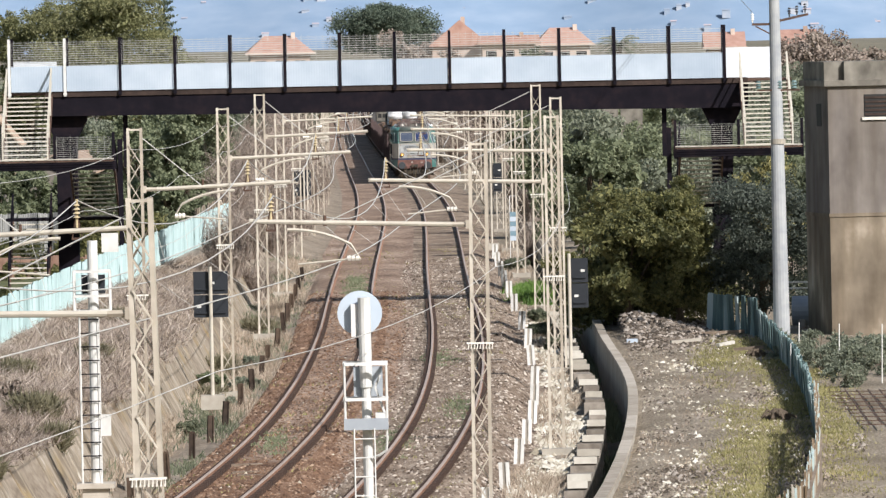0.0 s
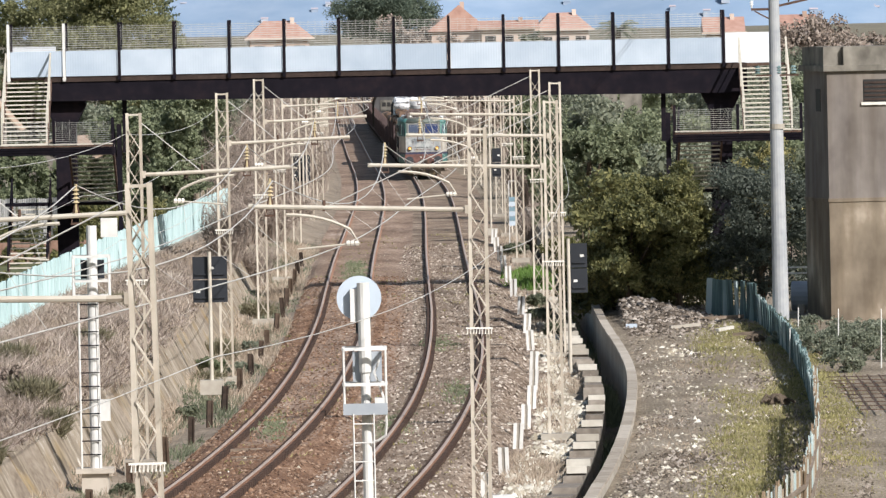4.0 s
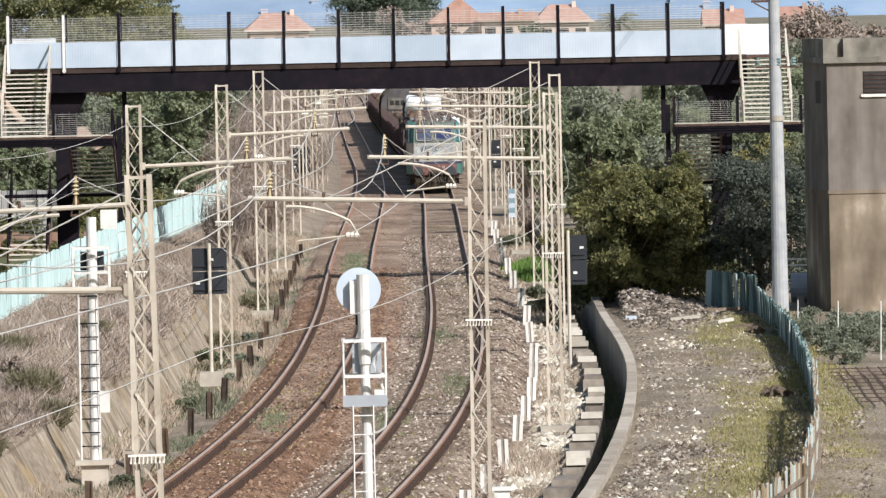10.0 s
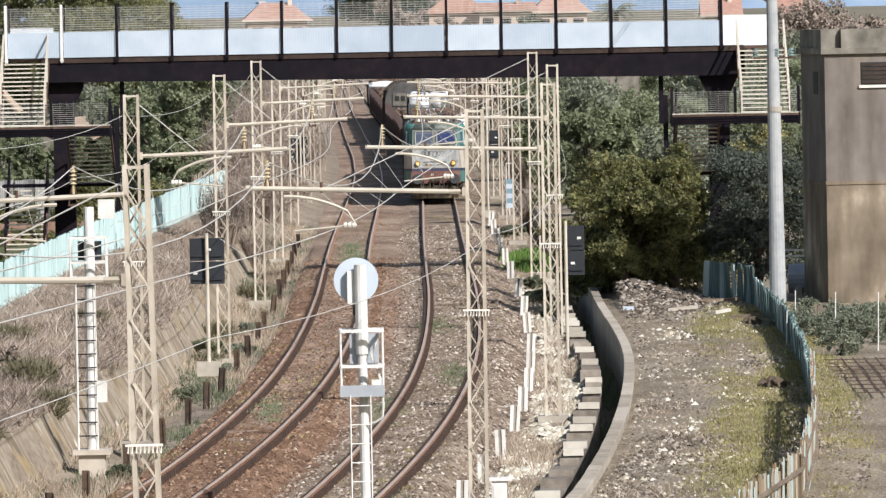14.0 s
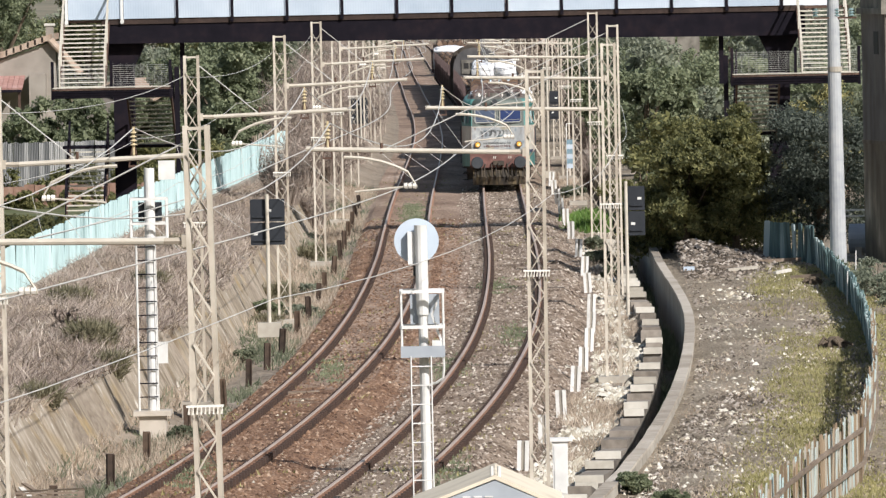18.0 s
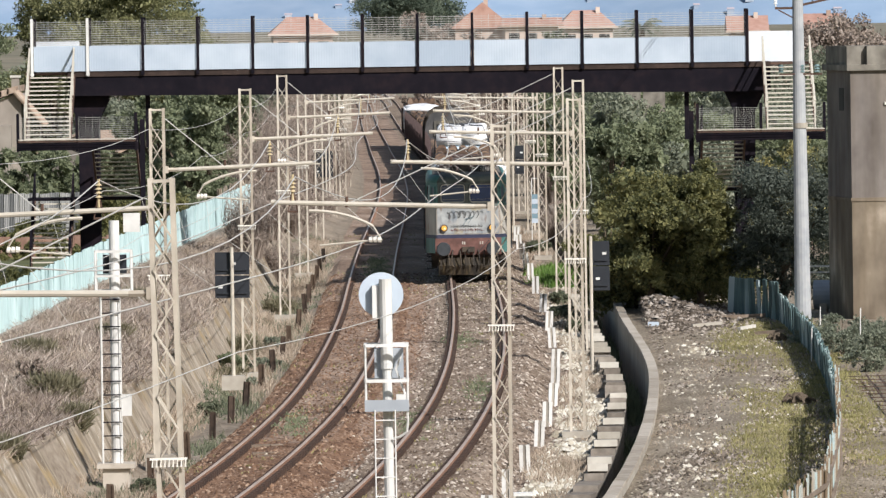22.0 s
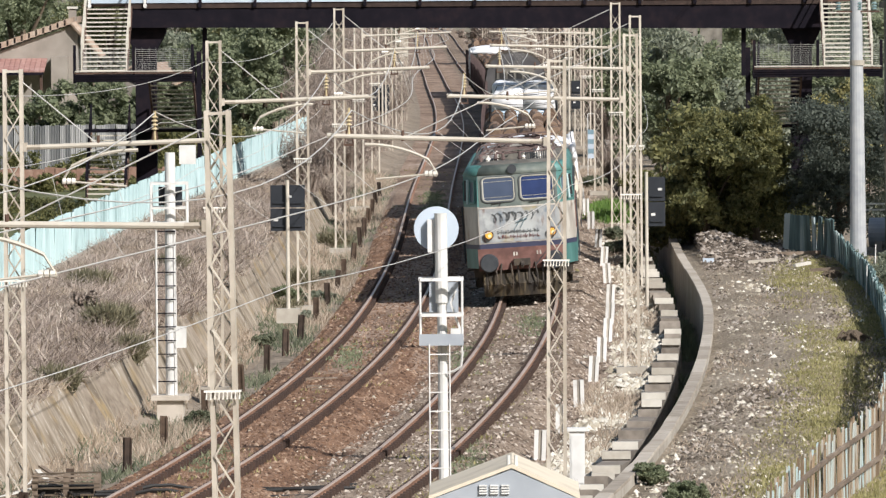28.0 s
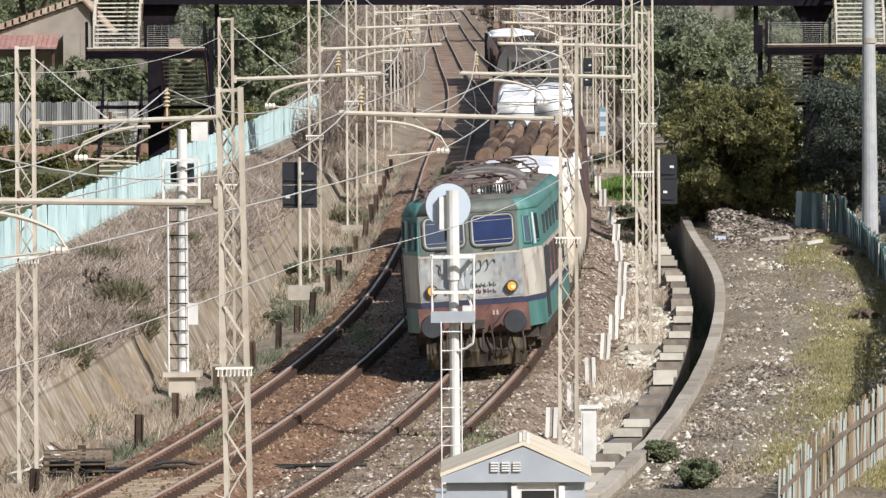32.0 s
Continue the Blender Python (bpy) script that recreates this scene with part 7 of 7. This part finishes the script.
        for y in (-7, -3.5, 0, 3.5, 7):
            rod(bm, (s * .95, y, 3.6), (s * .95, y, 3.78), .03)
        part("busbar", bm, "panto", v)
    # curved hatch covers and clutter between the pantographs
    for yc, k in ((-3.4, 1.0), (-1.2, .92), (1.4, .92)):
        bm = bmesh.new()
        loft(bm, [[(1.12 * k * math.cos(q), y, 3.58 + .5 * k * math.sin(q)) for q in (0, .4, .8, 1.2, 1.57, 1.94, 2.34, 2.74, 3.14)] for y in (yc - .8, yc + .8)])
        for f in bm.faces:
            f.smooth = len(f.verts) == 4
        part("hatch_cover", bm, "hatch_grey", v, "curved grey roof hatch cover")
    for i, (x, y) in enumerate(((-.75, -7.4), (-.35, -7.2), (.1, -7.35), (.62, -7.0), (-.95, -6.6), (.95, -6.3), (.2, -6.75), (-.55, -6.9))):
        bm = bmesh.new()
        rod(bm, (x, y, 3.62), (x, y, 3.84 + .03 * (i % 3)), .05, .035, 8)
        rod(bm, (x, y, 3.72), (x, y, 3.76), .075, .06, 8)
        fit_ = part("roof_insulator", bm, "insulator" if i % 3 == 0 else "panto", v)
        bm = bmesh.new()
        tube(bm, [(x, y, 3.86), (x + .2, y + .12, 3.92), (x + .42, y + .3, 3.86)], .016, 5)
        part("lead", bm, "panto", fit_)
    bm = bmesh.new()
    for i in range(12):
        box(bm, .25 + .06 * i, .28 + .06 * i, -7.5, -7.3, 3.68, 3.86)
    part("resistor", bm, "grime_dark", v)


def flat_wagon(label, length=17.0, stakes=True):
    v = thing("freight_wagon", (0, 0, 0), label, "freight wagon", "wagons of the train")
    h = length / 2
    bm = bmesh.new()
    box(bm, -1.4, 1.4, -h, h, 1.02, 1.22)
    for s in (-1, 1):
        box(bm, s * 1.3 - .06, s * 1.3 + .06, -h, h, .72, 1.02)
    part("underframe", bm, "wagon_red", v)
    for yy in (-h + 2.4, h - 2.4):
        bogie(v, yy, (-.9, .9), 1.0)
    for e in (-1, 1):
        for s in (-1, 1):
            bm = bmesh.new()
            rod(bm, (s * .87, e * h, 1.05), (s * .87, e * (h + .35), 1.05), .12, .12, 10)
            rod(bm, (s * .87, e * (h + .35), 1.05), (s * .87, e * (h + .4), 1.05), .22, .22, 14)
            part("buffer", bm, "under", v)
    for e in (-1, 1):
        bm = bmesh.new()
        box(bm, -1.42, 1.42, e * (h - .1) - .05, e * (h - .1) + .05, 1.22, 2.3)
        part("end_board", bm, "wagon_red", v)
    for s in (-1, 1) if stakes else ():
        for k in range(8):
            yy = -h + .6 + (length - 1.2) * k / 7
            bm = bmesh.new()
            box(bm, s * 1.46 - .05, s * 1.46 + .05, yy - .06, yy + .06, 1.0, 2.9)
            part("stanchion", bm, "wagon_red", v)
    return v


def lump(bm, x0, x1, y0, y1, z0, z1, seed, nx=8, ny=12, amp=.12):
    """A soft wrapped load: a box whose top and sides sag and bulge."""
    def p(u, w, t):
        x, y, z = x0 + (x1 - x0) * u, y0 + (y1 - y0) * w, z0 + (z1 - z0) * t
        k = noise.noise((x * 1.1 + seed, y * .9, z * 1.3)) * amp
        edge = 1 - .05 * t * (abs(2 * u - 1) ** 6)
        return (x * edge + k * .5 * t, y + k * .4, z + k * t - .09 * t * (abs(2 * u - 1) ** 6) - .08 * t * (abs(2 * w - 1) ** 8))
    prof = [(0, 0), (0, .5), (0, .9)] + [((i + .0) / nx, 1) for i in range(nx + 1)] + [(1, .9), (1, .5), (1, 0)]
    loft(bm, [[p(u, j / ny, t) for u, t in prof] for j in range(ny + 1)])
    for f in bm.faces:
        f.smooth = True


def wagon(kind, back, length, seed):
    label = {"cream": "flat wagon with a tall load under cream tarpaulin", "logs": "stake wagon loaded with brown round timber", "white": "flat wagon stacked with white wrapped bales", "hood": "covered wagon with a dark arched hood", "low": "flat wagon with a low load of brown timber", "draped": "wagon with a dark tarpaulin and torn white sheeting draped over"}[kind]
    v = flat_wagon(label, length, kind in ("logs", "low"))
    h = length / 2
    if kind == "cream":
        bm = bmesh.new()
        lump(bm, -1.36, 1.40, -h + .3, h - .3, 1.22, 3.5, seed, amp=.06)
        part("tarpaulin", bm, "tarp_cream", v)
        for k in range(4):
            bm = bmesh.new()
            ya = -h + .25 + k * (length - .6) / 4
            lump(bm, -1.2 + .2 * (k % 2), 1.36, ya, ya + (length - .6) / 4 - .1, 3.3, 3.72 - .05 * k, seed + k, amp=.12)
            part("white_cover", bm, "tarp_white", v, "crumpled white plastic cover")
        bm = bmesh.new()
        rings = []
        for k in range(25):
            yy = -h + .2 + (length - .4) * k / 24
            bulge = .10 + .09 * math.sin(math.pi * k / 24) + .05 * noise.noise((k * .7, seed, 0))
            rings.append([(1.34, yy, 3.55), (1.38 + bulge * .7, yy, 3.1), (1.40 + bulge * 1.6, yy, 2.3), (1.40 + bulge * 1.3, yy, 1.6), (1.40 + bulge * .6, yy, 1.0 + .06 * math.sin(k * 1.9)), (1.34, yy, 1.0)])
        loft(bm, rings)
        for f in bm.faces:
            f.smooth = True
        part("side_sheet", bm, "tarp_cream", v, "cream sheet bulging along the side")
        for k in range(9):
            bm = bmesh.new()
            ya = -h + .25 + (.45 if k < 5 else 1.9) * k
            lump(bm, 1.36, 1.58, ya, ya + .4, 3.2 - .22 * (k * 3 % 4), 3.62, seed + 2 * k, nx=3, ny=3, amp=.1)
            part("hanging_sheet", bm, "tarp_white", v, "loose white plastic hanging over the edge")
        for k in range(6):
            bm = bmesh.new()
            yy = -h + 1.4 + k * (length - 2.8) / 5
            tube(bm, [(1.58, yy, 1.2), (1.58, yy, 2.5), (1.42, yy, 3.7)], .015, 5)
            part("strap", bm, "grime_dark", v)
    elif kind in ("logs", "low"):
        r = .22
        rows_ = ((6, 1.45), (6, 1.87), (6, 2.29), (6, 2.71), (6, 3.13), (5, 3.52))
        if kind == "low":
            rows_ = ((6, 1.45), (6, 1.87), (6, 2.29)) if 150 < back < 215 else ((6, 1.45), (6, 1.87), (6, 2.29), (5, 2.71))
        stacks = 4 if back < 100 else 2
        for j in range(stacks):
            ya = -h + .4 + j * (length - .8) / stacks
            yb = ya + (length - .8) / stacks - .35
            for n, z in rows_:
                for i in range(n):
                    x = (i - (n - 1) / 2) * .45 + random.uniform(-.05, .05)
                    rr = r * random.uniform(.85, 1.08)
                    bm = bmesh.new()
                    rod(bm, (x, ya + random.uniform(-.2, .2), z + random.uniform(-.08, .08)), (x, yb, z), rr, rr, 10)
                    part("log", bm, "log_end", v)
    elif kind == "white":
        for k in range(6):
            ya = -h + .4 + k * (length - .8) / 6
            yb = ya + (length - .8) / 6 - .06
            for z0, z1, mt in ((1.22, 2.35, "tarp_white"), (2.37, 3.3, "tarp_white"), (3.32, 3.72, "tarp_blue"), (3.7, 4.42 + random.uniform(-.08, .1), "tarp_white")):
                for x0, x1 in ((-1.1, -.01), (.01, 1.12)):
                    bm = bmesh.new()
                    lump(bm, x0, x1, ya, yb, z0, z1, seed + k * 3 + x0 + z0, amp=.15, nx=8, ny=8)
                    part("bale", bm, mt, v, "pale blue wrapped bale" if mt == "tarp_blue" else "")
        for k in range(5):
            bm = bmesh.new()
            z = 2.9 + .33 * k
            tube(bm, [(-1.13, -h + .33, z), (0, -h + .3, z - .06), (1.15, -h + .33, z + .04)], .014, 5)
            part("rope", bm, "grime_dark", v)
        for k in range(6):
            bm = bmesh.new()
            yy = -h + 1.0 + 2.7 * k
            tube(bm, [(-1.18, yy, 1.3), (-1.17, yy, 3.9), (-.9, yy, 4.5), (.9, yy, 4.52), (1.18, yy, 3.9), (1.2, yy, 1.3)], .016, 5)
            part("strap", bm, "grime_dark", v)
    elif kind == "draped":
        bm = bmesh.new()
        lump(bm, -1.42, 1.42, -h + .2, h - .2, 1.1, 2.95, seed, amp=.08)
        part("tarpaulin", bm, "hood_dark", v)
        for k in range(4):
            bm = bmesh.new()
            ya = -h + .15 + k * (length - .5) / 4
            lump(bm, -1.45, 1.3, ya, ya + (length - .5) / 4 - .05, 2.85, 3.2 + .06 * (k % 2), seed + k, amp=.16)
            part("white_cover", bm, "tarp_white", v, "crumpled white plastic cover")
        for k in range(12):
            bm = bmesh.new()
            ya = -h + .3 + 1.35 * k
            lump(bm, -1.52, -1.4, ya, ya + .35 + .3 * (k % 3 == 0), 2.9 - .35 - .28 * (k * 7 % 5), 3.1, seed + 2 * k, nx=3, ny=3, amp=.08)
            part("hanging_sheet", bm, "tarp_white", v, "torn white strip hanging down the side")
    else:
        bm = bmesh.new()
        prof = [(-1.5, 1.1), (-1.5, 2.9), (-1.42, 3.4), (-1.2, 3.85), (-.8, 4.15), (-.3, 4.28), (.3, 4.28), (.8, 4.15), (1.2, 3.85), (1.42, 3.4), (1.5, 2.9), (1.5, 1.1)]
        loft(bm, [[(x, y, z) for x, z in prof] for y in (-h + .1, h - .1)])
        part("hood", bm, "hood_dark", v)
        for k in range(9):
            yy = -h + .3 + k * (length - .6) / 8
            bm = bmesh.new()
            loft(bm, [[(x * g, yy + d, z + u) for g, d, u in ((1.0, -.035, 0), (1.0, .035, 0), (1.028, .035, .05), (1.028, -.035, .05))] for x, z in prof])
            part("hoop", bm, "under", v)
        bm = bmesh.new()
        box(bm, -.95, .95, -h + .02, -h + .08, 2.6, 3.5)
        w = part("end_panel", bm, "loco_roof", v)
        for k in range(4):
            bm = bmesh.new()
            box(bm, -.8 + .42 * k, -.5 + .42 * k, -h - .01, -h + .02, 2.95, 3.3)
            part("vent", bm, "black", w)
    VEHICLES.append((v, back + h, length))


locomotive()
for i, kind in enumerate(("cream", "logs", "logs", "white", "low", "low", "low", "low", "low", "low", "low", "hood") + ("low",) * 8 + ("draped", "logs")):
    wagon(kind, 19.1 + 18.0 * i, 17.0, 3.1 * i + 1)

# the front of the train along the line, time by time
RUN = ((-2, 640), (0, 613), (3, 573), (6, 533), (9, 492.5), (12, 452), (15, 409), (17, 381), (19, 354.5), (21, 329), (23, 303.5), (25.5, 271), (28, 239.8), (30, 215.2), (32, 190.0), (34, 164.5))
RT, RYS = np.array([p[0] for p in RUN], float), np.array([p[1] for p in RUN], float)


def front_y(t):
    return float(np.interp(t, RT, RYS))


def motions():
    for v, back, length in VEHICLES:
        rows_ = []
        for k in range(65):
            t = k / 2
            # a short running mean keeps the speed even
            y = sum(front_y(t + d) for d in (-1, -.5, 0, .5, 1)) / 5 + back
            a, b = y - length * .35, y + length * .35
            yaw = math.degrees(math.atan2(-(line_x(b) - line_x(a)), b - a))
            tilt = math.degrees(math.atan2(grade(b) - grade(a), b - a))
            rows_.append((t, pose((line_x(a) + line_x(b)) / 2 - .12, y, cant(y) / 2 + (grade(a) + grade(b)) / 2, tilt, -math.degrees(math.atan(cant(y) / 1.5)), yaw)))
        walk(v, rows_)


motions()
